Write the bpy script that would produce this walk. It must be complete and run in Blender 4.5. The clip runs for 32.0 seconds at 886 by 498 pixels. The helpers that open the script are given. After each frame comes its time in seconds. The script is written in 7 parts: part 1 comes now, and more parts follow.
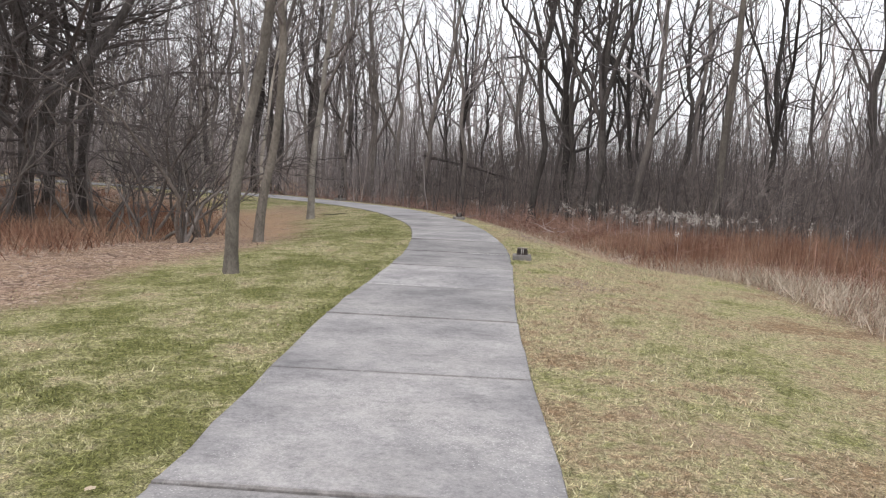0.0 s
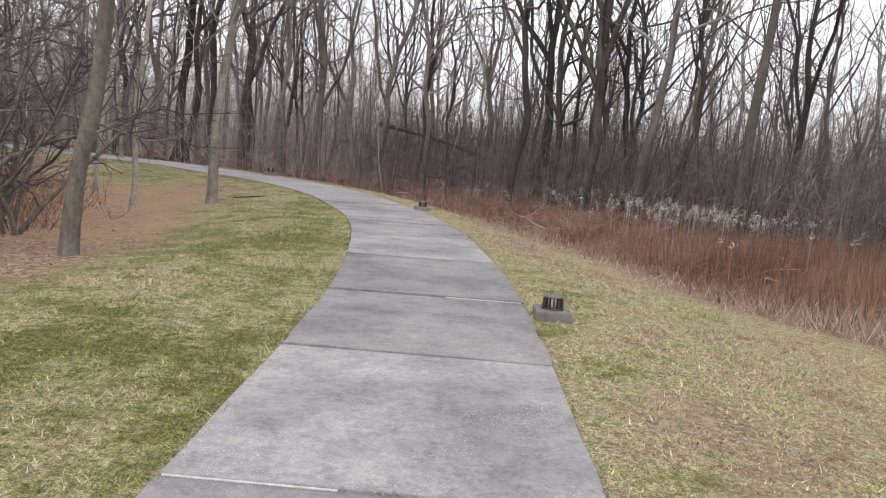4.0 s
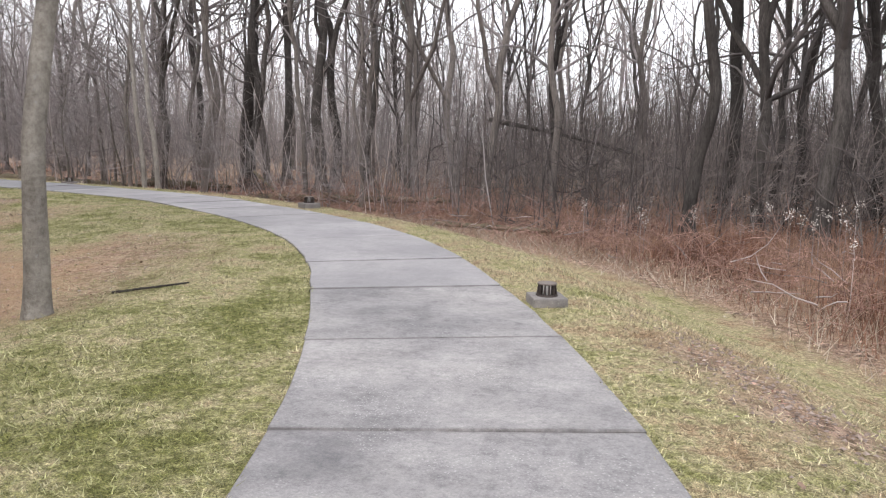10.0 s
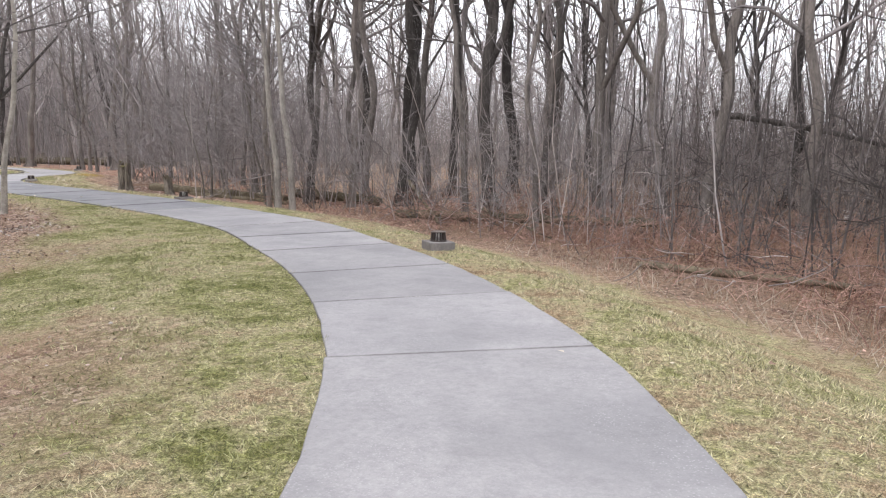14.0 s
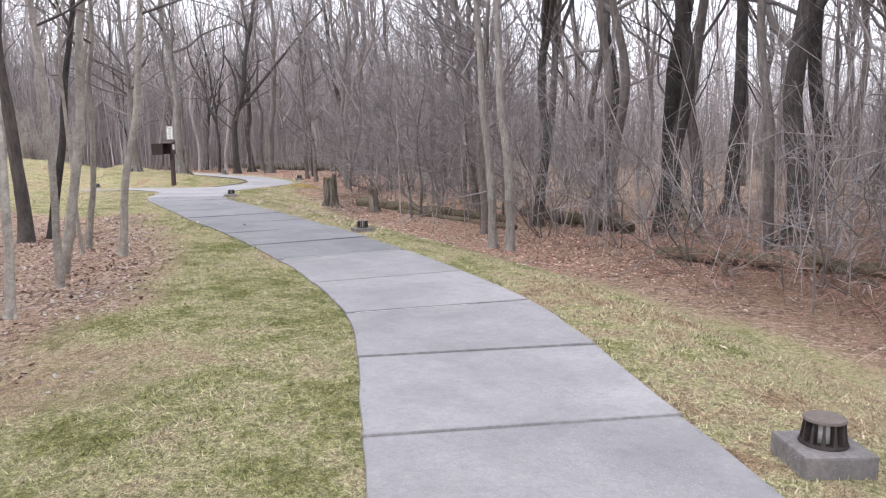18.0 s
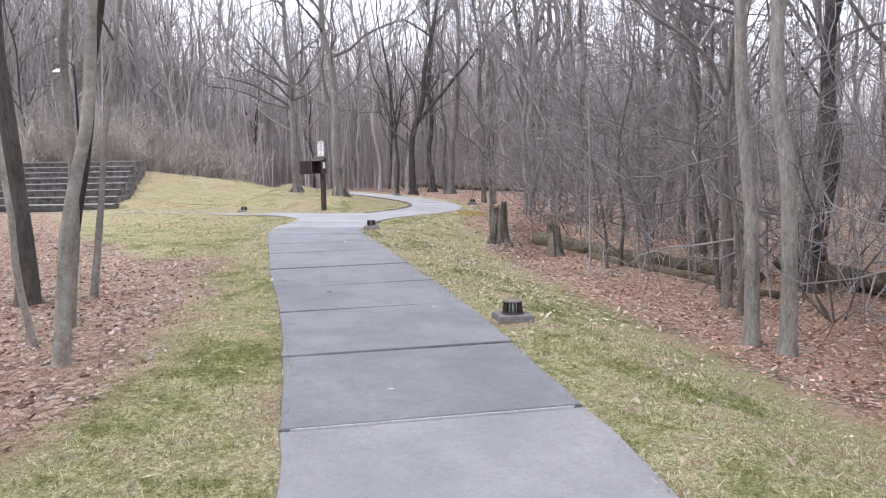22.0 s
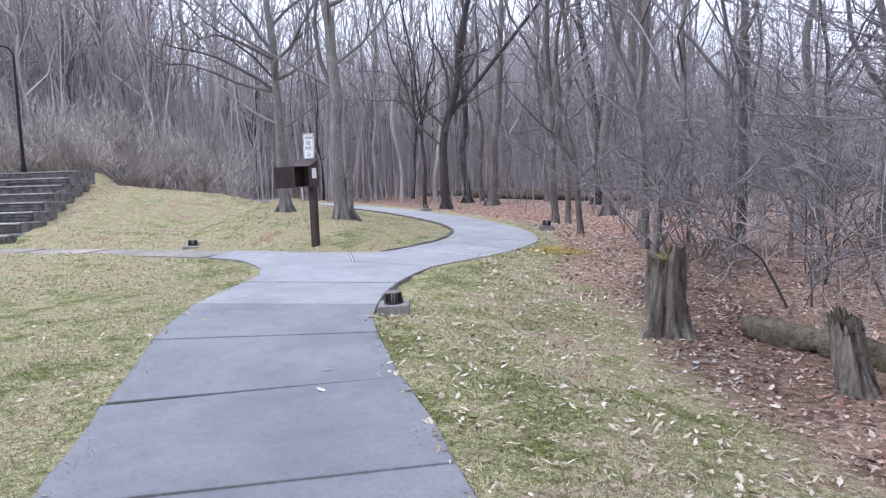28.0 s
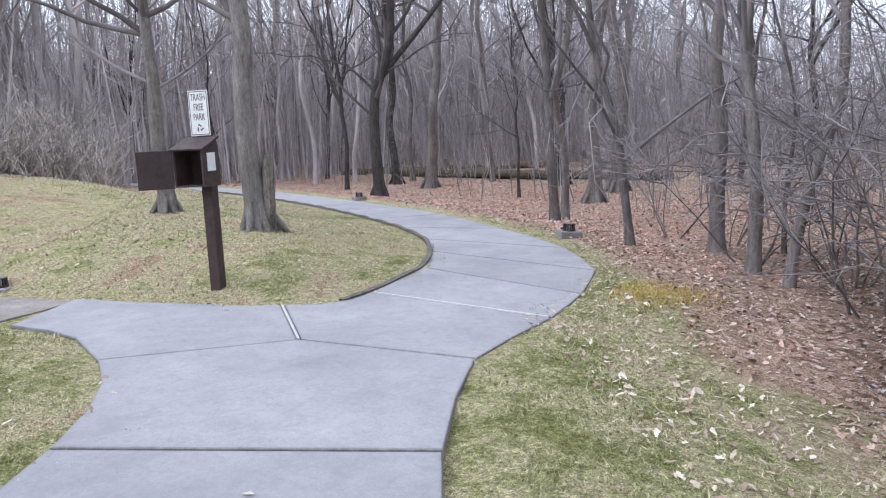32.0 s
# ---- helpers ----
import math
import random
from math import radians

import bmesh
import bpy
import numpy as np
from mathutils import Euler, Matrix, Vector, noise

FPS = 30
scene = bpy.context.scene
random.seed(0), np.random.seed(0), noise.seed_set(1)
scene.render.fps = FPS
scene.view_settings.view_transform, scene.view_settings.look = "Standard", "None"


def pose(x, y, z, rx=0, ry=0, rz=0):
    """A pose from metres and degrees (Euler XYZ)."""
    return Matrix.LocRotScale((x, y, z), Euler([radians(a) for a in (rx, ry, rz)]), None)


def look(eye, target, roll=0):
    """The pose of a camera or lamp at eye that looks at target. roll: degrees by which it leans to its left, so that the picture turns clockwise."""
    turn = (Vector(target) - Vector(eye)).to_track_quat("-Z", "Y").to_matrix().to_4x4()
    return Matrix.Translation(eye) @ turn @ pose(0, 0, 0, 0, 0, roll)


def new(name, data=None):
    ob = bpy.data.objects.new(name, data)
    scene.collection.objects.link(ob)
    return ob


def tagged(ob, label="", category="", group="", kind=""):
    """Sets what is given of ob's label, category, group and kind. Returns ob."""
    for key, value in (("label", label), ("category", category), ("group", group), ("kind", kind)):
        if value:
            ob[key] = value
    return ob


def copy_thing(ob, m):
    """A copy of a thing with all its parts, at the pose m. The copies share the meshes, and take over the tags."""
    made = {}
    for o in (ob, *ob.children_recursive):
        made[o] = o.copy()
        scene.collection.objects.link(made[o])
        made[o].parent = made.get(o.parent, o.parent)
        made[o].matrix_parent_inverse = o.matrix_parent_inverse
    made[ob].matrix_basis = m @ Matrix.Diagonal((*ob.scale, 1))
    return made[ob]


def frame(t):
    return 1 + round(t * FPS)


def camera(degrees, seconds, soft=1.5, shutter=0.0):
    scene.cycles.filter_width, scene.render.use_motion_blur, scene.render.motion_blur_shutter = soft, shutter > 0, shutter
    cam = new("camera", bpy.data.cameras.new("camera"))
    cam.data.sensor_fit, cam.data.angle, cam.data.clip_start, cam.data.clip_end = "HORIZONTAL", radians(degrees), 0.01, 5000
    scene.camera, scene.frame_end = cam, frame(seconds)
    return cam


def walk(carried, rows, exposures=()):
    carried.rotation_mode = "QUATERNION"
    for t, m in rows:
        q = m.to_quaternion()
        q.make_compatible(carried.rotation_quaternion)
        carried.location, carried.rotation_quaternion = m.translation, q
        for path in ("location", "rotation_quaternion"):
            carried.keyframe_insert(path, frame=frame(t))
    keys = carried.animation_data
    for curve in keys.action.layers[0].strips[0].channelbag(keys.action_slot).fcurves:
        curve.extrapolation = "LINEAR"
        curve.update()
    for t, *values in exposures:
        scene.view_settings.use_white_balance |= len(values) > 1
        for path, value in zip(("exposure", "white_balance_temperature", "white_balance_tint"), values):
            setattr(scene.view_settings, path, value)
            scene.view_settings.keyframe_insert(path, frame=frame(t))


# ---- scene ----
cam = camera(60.7, 32.0, 1.15)
PATH = [
    (0, (2.475, -0.262, 1.371), (2.285, 1.718, 1.165), 2.6),
    (0.5, (2.344, 0.471, 1.372), (2.096, 2.437, 1.102), 2.7),
    (1, (2.257, 1.193, 1.379), (2.157, 3.169, 1.084), 2.3),
    (1.5, (2.19, 1.968, 1.35), (2.107, 3.941, 1.03), 0.9),
    (2, (2.069, 2.739, 1.319), (1.978, 4.718, 1.048), 4.0),
    (2.5, (1.958, 3.52, 1.365), (1.928, 5.512, 1.19), 1.8),
    (4.5, (1.843, 6.589, 1.337), (1.769, 8.568, 1.051), 5.4),
    (5, (1.842, 7.395, 1.348), (1.821, 9.386, 1.154), 3.8),
    (5.5, (1.776, 8.193, 1.393), (1.667, 10.18, 1.189), 4.2),
    (6, (1.725, 9.07, 1.405), (1.637, 11.045, 1.103), 3.7),
    (6.5, (1.733, 9.865, 1.409), (1.499, 11.833, 1.142), 3.3),
    (7, (1.735, 10.744, 1.377), (1.493, 12.708, 1.092), 1.2),
    (7.5, (1.727, 11.483, 1.343), (1.474, 13.449, 1.073), 1.7),
    (8, (1.71, 12.238, 1.366), (1.345, 14.18, 1.061), 2.7),
    (8.5, (1.636, 12.991, 1.389), (1.33, 14.94, 1.061), 1.5),
    (9, (1.569, 13.741, 1.376), (1.177, 15.67, 1.024), 2.1),
    (9.5, (1.434, 14.504, 1.347), (1.049, 16.443, 1.04), 2.8),
    (10, (1.279, 15.242, 1.331), (0.857, 17.177, 1.052), 0.9),
    (10.5, (1.162, 15.99, 1.334), (0.648, 17.898, 1.026), 2.4),
    (11, (1.018, 16.733, 1.328), (0.594, 18.646, 0.929), 1.5),
    (11.5, (0.897, 17.452, 1.332), (0.339, 19.339, 0.975), 0.5),
    (12, (0.735, 18.15, 1.307), (0.136, 20.036, 1.017), 2.0),
    (12.5, (0.604, 18.637, 1.35), (-0.041, 20.515, 1.115), 0.8),
    (13, (0.369, 19.409, 1.351), (-0.409, 21.237, 1.119), 0.9),
    (13.5, (0.076, 20.157, 1.342), (-0.661, 21.983, 0.99), -0.1),
    (14, (-0.186, 20.864, 1.348), (-1.076, 22.634, 1.069), 0.1),
    (14.5, (-0.532, 21.545, 1.321), (-1.501, 23.277, 1.066), 0.8),
    (15, (-0.795, 22.199, 1.324), (-1.767, 23.932, 1.097), -0.3),
    (15.5, (-1.096, 22.783, 1.318), (-2.254, 24.387, 1.028), 0.4),
    (17.5, (-2.9468, 25.2796, 1.51), (-4.3088, 26.7246, 1.274), -1.0),
    (18, (-3.4518, 25.8376, 1.519), (-4.8508, 27.2396, 1.241), -1.0),
    (18.5, (-4.0556, 26.4505, 1.5185), (-5.4046, 27.8955, 1.2145), -0.4),
    (19, (-4.6094, 27.0563, 1.489), (-5.9964, 28.4783, 1.26), 0.8),
    (19.5, (-5.2032, 27.5971, 1.4825), (-6.7222, 28.8791, 1.2645), 0.0),
    (20, (-5.803, 28.194, 1.515), (-7.351, 29.433, 1.258), -1.3),
    (20.5, (-6.343, 28.765, 1.527), (-7.934, 29.936, 1.21), -2.2),
    (21, (-6.897, 29.269, 1.516), (-8.496, 30.444, 1.265), 0.7),
    (21.5, (-7.469, 29.725, 1.486), (-9.138, 30.796, 1.228), -2.1),
    (22, (-8.03, 30.113, 1.504), (-9.747, 31.115, 1.281), -1.0),
    (22.5, (-8.61, 30.468, 1.566), (-10.327, 31.456, 1.291), -0.8),
    (23, (-9.363, 30.862, 1.522), (-11.173, 31.66, 1.226), -1.2),
    (23.5, (-10.174, 31.202, 1.495), (-11.99, 31.986, 1.203), -2.0),
    (24, (-10.952, 31.593, 1.446), (-12.758, 32.427, 1.237), -3.9),
    (24.5, (-11.648, 31.969, 1.461), (-13.47, 32.773, 1.282), -2.6),
    (25, (-12.461, 32.315, 1.466), (-14.226, 33.222, 1.217), -1.8),
    (25.5, (-13.216, 32.671, 1.462), (-14.999, 33.535, 1.186), -2.0),
    (27.5, (-16.228, 34.008, 1.502), (-17.937, 35.014, 1.24), -2.4),
    (28, (-16.918, 34.246, 1.543), (-18.662, 35.201, 1.331), -2.0),
    (28.5, (-17.649, 34.401, 1.54), (-19.414, 35.312, 1.309), -1.2),
    (29, (-18.412, 34.649, 1.536), (-20.134, 35.637, 1.29), -3.7),
    (29.5, (-19.186, 34.884, 1.579), (-20.915, 35.855, 1.323), -2.6),
    (30, (-19.947, 35.096, 1.634), (-21.616, 36.157, 1.336), -2.6),
    (30.5, (-20.806, 35.413, 1.635), (-22.463, 36.497, 1.352), -4.1),
    (31, (-21.59, 35.672, 1.622), (-23.238, 36.77, 1.334), -1.7),
    (31.5, (-22.342, 36.03, 1.656), (-23.921, 37.234, 1.415), -3.9),
    (32, (-23.074, 36.346, 1.704), (-24.669, 37.515, 1.408), -2.6),
]
walk(cam, [(t, look(eye, target, roll)) for t, eye, target, roll in PATH], exposures=[(0, -0.18, 6500, 10), (1, -0.18, 6500, 10), (2, 0.02, 6500, 10), (4.5, -0.15, 6500, 11), (6, -0.12, 6500, 11), (8, 0.15, 6500, 11), (10, 0.24, 6450, 11), (13, 0.34, 6400, 11), (15, 0.4, 6300, 11), (18, 0.48, 6150, 13), (21, 0.52, 6050, 13), (25, 0.42, 5600, 14), (28, 0.36, 5400, 14), (32, 0.3, 5550, 12)])

# ---- light and sky ----
SUN_EL, SUN_ROT = radians(38), radians(205)
world = bpy.data.worlds.new("overcast_sky")
scene.world = world
world.use_nodes = True
wn, wl = world.node_tree.nodes, world.node_tree.links
wn.clear()
w_out = wn.new("ShaderNodeOutputWorld")
w_bg = wn.new("ShaderNodeBackground")
w_cloud = wn.new("ShaderNodeBackground")
w_mix = wn.new("ShaderNodeMixShader")
sky = wn.new("ShaderNodeTexSky")
sky.sky_type, sky.sun_disc = "NISHITA", False
sky.sun_elevation, sky.sun_rotation = SUN_EL, SUN_ROT
wl.new(sky.outputs[0], w_bg.inputs[0])
w_bg.inputs[1].default_value = 0.1
w_cloud.inputs[0].default_value = (0.96, 0.965, 1.0, 1)
w_cloud.inputs[1].default_value = 1.9
w_mix.inputs[0].default_value = 0.85
wl.new(w_bg.outputs[0], w_mix.inputs[1])
wl.new(w_cloud.outputs[0], w_mix.inputs[2])
wl.new(w_mix.outputs[0], w_out.inputs[0])
sun_data = bpy.data.lights.new("sun", "SUN")
sun_data.energy, sun_data.angle, sun_data.color = 1.4, radians(35), (1.0, 0.97, 0.92)
sun_ob = new("sun", sun_data)
sun_ob.matrix_world = look((0, 0, 0), (-math.sin(SUN_ROT) * math.cos(SUN_EL), -math.cos(SUN_ROT) * math.cos(SUN_EL), -math.sin(SUN_EL)))


# ---- materials ----
class Nodes:
    """A small helper to chain shader nodes of one material."""

    def __init__(self, name, rough=0.9, metal=0.0, spec=0.3):
        self.mat = bpy.data.materials.new(name)
        self.mat.use_nodes = True
        self.t = self.mat.node_tree
        self.bsdf = self.t.nodes["Principled BSDF"]
        self.bsdf.inputs["Roughness"].default_value = rough
        self.bsdf.inputs["Metallic"].default_value = metal
        self.bsdf.inputs["Specular IOR Level"].default_value = spec

    def node(self, kind, **props):
        n = self.t.nodes.new(kind)
        for k, v in props.items():
            n.inputs[k].default_value = v
        return n

    def link(self, a, b):
        self.t.links.new(a, b)

    def pos(self, sx=1.0, sy=1.0, sz=1.0, local=False):
        m = self.t.nodes.new("ShaderNodeMapping")
        m.inputs["Scale"].default_value = (sx, sy, sz)
        if local:
            self.link(self.t.nodes.new("ShaderNodeTexCoord").outputs["Object"], m.inputs[0])
        else:
            self.link(self.t.nodes.new("ShaderNodeNewGeometry").outputs["Position"], m.inputs[0])
        return m.outputs[0]

    def noise(self, vec, scale, detail=4.0, rough=0.55):
        n = self.node("ShaderNodeTexNoise", Scale=scale, Detail=detail, Roughness=rough)
        self.link(vec, n.inputs["Vector"])
        return n.outputs["Fac"]

    def ramp(self, fac, stops):
        r = self.t.nodes.new("ShaderNodeValToRGB")
        el = r.color_ramp.elements
        while len(el) < len(stops):
            el.new(0.5)
        for e, (p, c) in zip(el, stops):
            e.position, e.color = p, (*c, 1) if len(c) == 3 else c
        self.link(fac, r.inputs[0])
        return r.outputs[0]

    def mix(self, fac, a, b, how="MIX"):
        m = self.t.nodes.new("ShaderNodeMix")
        m.data_type, m.blend_type = "RGBA", how
        for sock, v in ((m.inputs[0], fac), (m.inputs[6], a), (m.inputs[7], b)):
            if isinstance(v, bpy.types.NodeSocket):
                self.link(v, sock)
            else:
                sock.default_value = v if not isinstance(v, tuple) else (*v, 1)
        return m.outputs[2]

    def math(self, op, a, b=0.0, clamp=False):
        m = self.t.nodes.new("ShaderNodeMath")
        m.operation, m.use_clamp = op, clamp
        for sock, v in ((m.inputs[0], a), (m.inputs[1], b)):
            if isinstance(v, bpy.types.NodeSocket):
                self.link(v, sock)
            else:
                sock.default_value = v
        return m.outputs[0]

    def vary(self, colour, random, lo=0.75, hi=1.25):
        v = self.ramp(random, [(0, (lo, lo, lo)), (1, (hi, hi, hi))])
        return self.mix(1.0, colour, v, "MULTIPLY")

    def object_random(self):
        return self.t.nodes.new("ShaderNodeObjectInfo").outputs["Random"]

    def island_random(self):
        return self.t.nodes.new("ShaderNodeNewGeometry").outputs["Random Per Island"]

    def attribute(self, name):
        a = self.t.nodes.new("ShaderNodeAttribute")
        a.attribute_name = name
        return a.outputs["Fac"]

    def colour(self, c):
        if isinstance(c, bpy.types.NodeSocket):
            self.link(c, self.bsdf.inputs["Base Color"])
        else:
            self.bsdf.inputs["Base Color"].default_value = (*c, 1)
        return self

    def bump(self, height, strength=0.4, distance=0.01):
        b = self.node("ShaderNodeBump", Strength=strength, Distance=distance)
        self.link(height, b.inputs["Height"])
        self.link(b.outputs[0], self.bsdf.inputs["Normal"])
        return self


def lawn_colour(n):
    """The colour of the winter lawn by place: green, straw and bare brown patches."""
    p = n.pos()
    big = n.noise(p, 0.55, 4, 0.6)
    mid = n.noise(p, 2.3, 5, 0.65)
    mixed = n.math("ADD", n.math("MULTIPLY", big, 0.55), n.math("MULTIPLY", mid, 0.45))
    mixed = n.math("ADD", mixed, n.math("MULTIPLY", n.math("SUBTRACT", n.noise(p, 1.15, 5, 0.7), 0.5), 0.42))
    mixed = n.math("ADD", mixed, n.attribute("dry"))
    tuft = n.noise(p, 13, 4, 0.7)
    mixed = n.math("ADD", mixed, n.math("MULTIPLY", n.math("SUBTRACT", tuft, 0.5), 0.52))
    shade = n.ramp(n.noise(p, 21, 5, 0.75), [(0.32, (0.58, 0.57, 0.53)), (0.5, (0.96, 0.96, 0.95)), (0.66, (1.34, 1.32, 1.27))])
    return n.mix(1.0, shade, n.ramp(mixed, [(0.34, (0.205, 0.212, 0.085)), (0.45, (0.338, 0.33, 0.176)), (0.54, (0.462, 0.421, 0.275)), (0.64, (0.43, 0.345, 0.245)), (0.74, (0.33, 0.235, 0.16))]), "MULTIPLY")


def make_ground():
    n = Nodes("ground_soil_grass_litter", 0.95, spec=0.1)
    p = n.pos()
    lawn = lawn_colour(n)
    fine = n.noise(p, 38, 5, 0.7)
    lawn = n.mix(1.0, lawn, n.ramp(fine, [(0.32, (0.4, 0.385, 0.34)), (0.68, (1.16, 1.15, 1.1))]), "MULTIPLY")
    clip = n.noise(n.pos(1.0, 1.0, 1.0), 105, 4, 0.8)
    lawn = n.mix(1.0, lawn, n.ramp(clip, [(0.36, (0.38, 0.37, 0.34)), (0.5, (0.95, 0.95, 0.93)), (0.62, (1.65, 1.62, 1.5))]), "MULTIPLY")
    v = n.node("ShaderNodeTexVoronoi", Scale=20.0, Randomness=1.0)
    n.link(p, v.inputs["Vector"])
    cell = n.t.nodes.new("ShaderNodeSeparateColor")
    n.link(v.outputs["Color"], cell.inputs[0])
    litter = n.ramp(cell.outputs[0], [(0.0, (0.08, 0.055, 0.047)), (0.35, (0.22, 0.15, 0.125)), (0.7, (0.41, 0.295, 0.248)), (1.0, (0.6, 0.48, 0.41))])
    litter = n.mix(1.0, litter, n.ramp(n.noise(p, 0.9, 4), [(0.3, (0.72, 0.7, 0.68)), (0.7, (1.12, 1.06, 1.0))]), "MULTIPLY")
    thatch = n.ramp(n.noise(p, 55, 5, 0.7), [(0.3, (0.085, 0.06, 0.045)), (0.52, (0.39, 0.265, 0.185)), (0.72, (0.64, 0.485, 0.36))])
    soil = n.mix(n.ramp(n.noise(p, 1.4, 5, 0.7), [(0.38, (0.1, 0.1, 0.1)), (0.62, (0.75, 0.75, 0.75))]), litter, thatch)
    soil = n.mix(1.0, soil, n.ramp(n.noise(p, 75, 4, 0.8), [(0.36, (0.3, 0.3, 0.3)), (0.5, (0.95, 0.97, 0.95)), (0.64, (1.6, 1.6, 1.5))]), "MULTIPLY")
    tan = n.ramp(n.noise(p, 48, 5, 0.75), [(0.3, (0.12, 0.07, 0.043)), (0.5, (0.45, 0.285, 0.165)), (0.7, (0.7, 0.53, 0.37))])
    soil = n.mix(n.math("MULTIPLY", n.attribute("thatch"), n.ramp(n.noise(p, 1.1, 5, 0.7), [(0.35, (0.25, 0.25, 0.25)), (0.6, (0.95, 0.95, 0.95))])), soil, tan)
    soil = n.mix(n.attribute("wet"), soil, n.mix(1.0, soil, (0.5, 0.46, 0.44), "MULTIPLY"))
    edge = n.noise(p, 3.2, 5, 0.7)
    fac = n.math("ADD", n.attribute("lawn"), n.math("MULTIPLY", n.math("SUBTRACT", edge, 0.5), 0.9))
    fac = n.ramp(fac, [(0.24, (0, 0, 0)), (0.74, (1, 1, 1))])
    n.colour(n.mix(fac, soil, lawn))
    return n.bump(n.noise(p, 30, 6, 0.7), 0.9, 0.03).mat


def make_grass():
    n = Nodes("grass_blades", 0.75, spec=0.25)
    return n.colour(n.vary(lawn_colour(n), n.island_random(), 0.35, 1.55)).mat


def make_concrete(name, tint=(1, 1, 1), even=0.0):
    n = Nodes(name, 0.85, spec=0.25)
    p = n.pos()
    c = n.ramp(n.noise(p, 2.2, 8, 0.72), [(0.3, (0.25, 0.241, 0.239)), (0.5, (0.325, 0.313, 0.31)), (0.7, (0.385, 0.372, 0.366))])
    c = n.mix(1.0, c, n.ramp(n.noise(p, 0.8, 5, 0.6), [(0.36, (0.66, 0.66, 0.68)), (0.5, (0.93, 0.925, 0.93)), (0.64, (1.1, 1.09, 1.08))]), "MULTIPLY")
    c = n.mix(1.0, c, n.ramp(n.noise(p, 22, 6, 0.75), [(0.3, (0.86, 0.86, 0.87)), (0.7, (1.1, 1.095, 1.09))]), "MULTIPLY")
    c = n.mix(1.0, c, n.ramp(n.noise(p, 75, 4, 0.7), [(0.34, (0.86, 0.86, 0.87)), (0.5, (1.0, 1.0, 1.0)), (0.66, (1.12, 1.12, 1.115))]), "MULTIPLY")
    c = n.mix(1.0, c, n.ramp(n.noise(p, 5.5, 7, 0.8), [(0.34, (0.78, 0.775, 0.79)), (0.5, (1.0, 1.0, 1.0)), (0.68, (1.1, 1.09, 1.08))]), "MULTIPLY")
    # worn patches where pale grit shows in the surface
    v = n.node("ShaderNodeTexVoronoi", Scale=55.0, Randomness=1.0)
    n.link(p, v.inputs["Vector"])
    grit = n.ramp(v.outputs["Distance"], [(0.16, (1, 1, 1)), (0.3, (0, 0, 0))])
    worn = n.ramp(n.noise(p, 1.3, 5, 0.65), [(0.46, (0, 0, 0)), (0.62, (0.6, 0.6, 0.6))])
    c = n.mix(n.math("MULTIPLY", grit, worn), c, (0.58, 0.565, 0.55))
    c = n.mix(even, c, (0.318, 0.306, 0.304))
    stain = n.math("MULTIPLY", n.attribute("stain"), n.ramp(n.noise(p, 7, 6, 0.75), [(0.36, (0.3, 0.3, 0.3)), (0.58, (1, 1, 1))]), True)
    c = n.mix(stain, c, n.mix(1.0, c, (0.58, 0.56, 0.545), "MULTIPLY"))
    c = n.mix(1.0, n.vary(c, n.object_random(), 0.78 + 0.3 * even, 1.1 - 0.1 * even), tint, "MULTIPLY")
    return n.colour(c).bump(n.noise(p, 90, 6, 0.7), 0.5, 0.006).mat


def make_bark(name, dark, light, streak=2.2, stretch=0.16):
    n = Nodes(name, 0.95, spec=0.1)
    h = n.noise(n.pos(1, 1, stretch, local=True), 16 * streak / 2.2, 6, 0.7)
    fine = n.noise(n.pos(1, 1, stretch * 1.6, local=True), 42 * streak / 2.2, 5, 0.75)
    ridge = n.math("ADD", n.math("MULTIPLY", h, 0.55), n.math("MULTIPLY", fine, 0.45))
    c = n.ramp(ridge, [(0.34, dark), (0.6, light)])
    c = n.mix(1.0, c, n.ramp(n.noise(n.pos(local=True), 1.6, 4), [(0.3, (0.7, 0.7, 0.7)), (0.7, (1.2, 1.2, 1.18))]), "MULTIPLY")
    # pale lichen flecks
    fleck = n.ramp(n.noise(n.pos(local=True), 11, 5, 0.7), [(0.62, (0, 0, 0)), (0.7, (0.55, 0.55, 0.55))])
    c = n.mix(fleck, c, tuple(0.25 * d + 0.75 * min(l * 1.5, 0.6) for d, l in zip(dark, light)))
    c = n.vary(c, n.object_random(), 0.62, 1.2)
    return n.colour(c).bump(ridge, 1.0, 0.035).mat


def make_plain(name, a, b, scale, rough=0.8, metal=0.0, island=False, lo=0.7, hi=1.3, bump=0.3, spec=0.3):
    n = Nodes(name, rough, metal, spec)
    h = n.noise(n.pos(local=not island), scale, 5, 0.65)
    c = n.ramp(h, [(0.32, a), (0.68, b)])
    if island:
        c = n.vary(c, n.island_random(), lo, hi)
    else:
        c = n.vary(c, n.object_random(), 0.9, 1.1)
    n.colour(c)
    return n.bump(h, bump, 0.01).mat if bump else n.mat


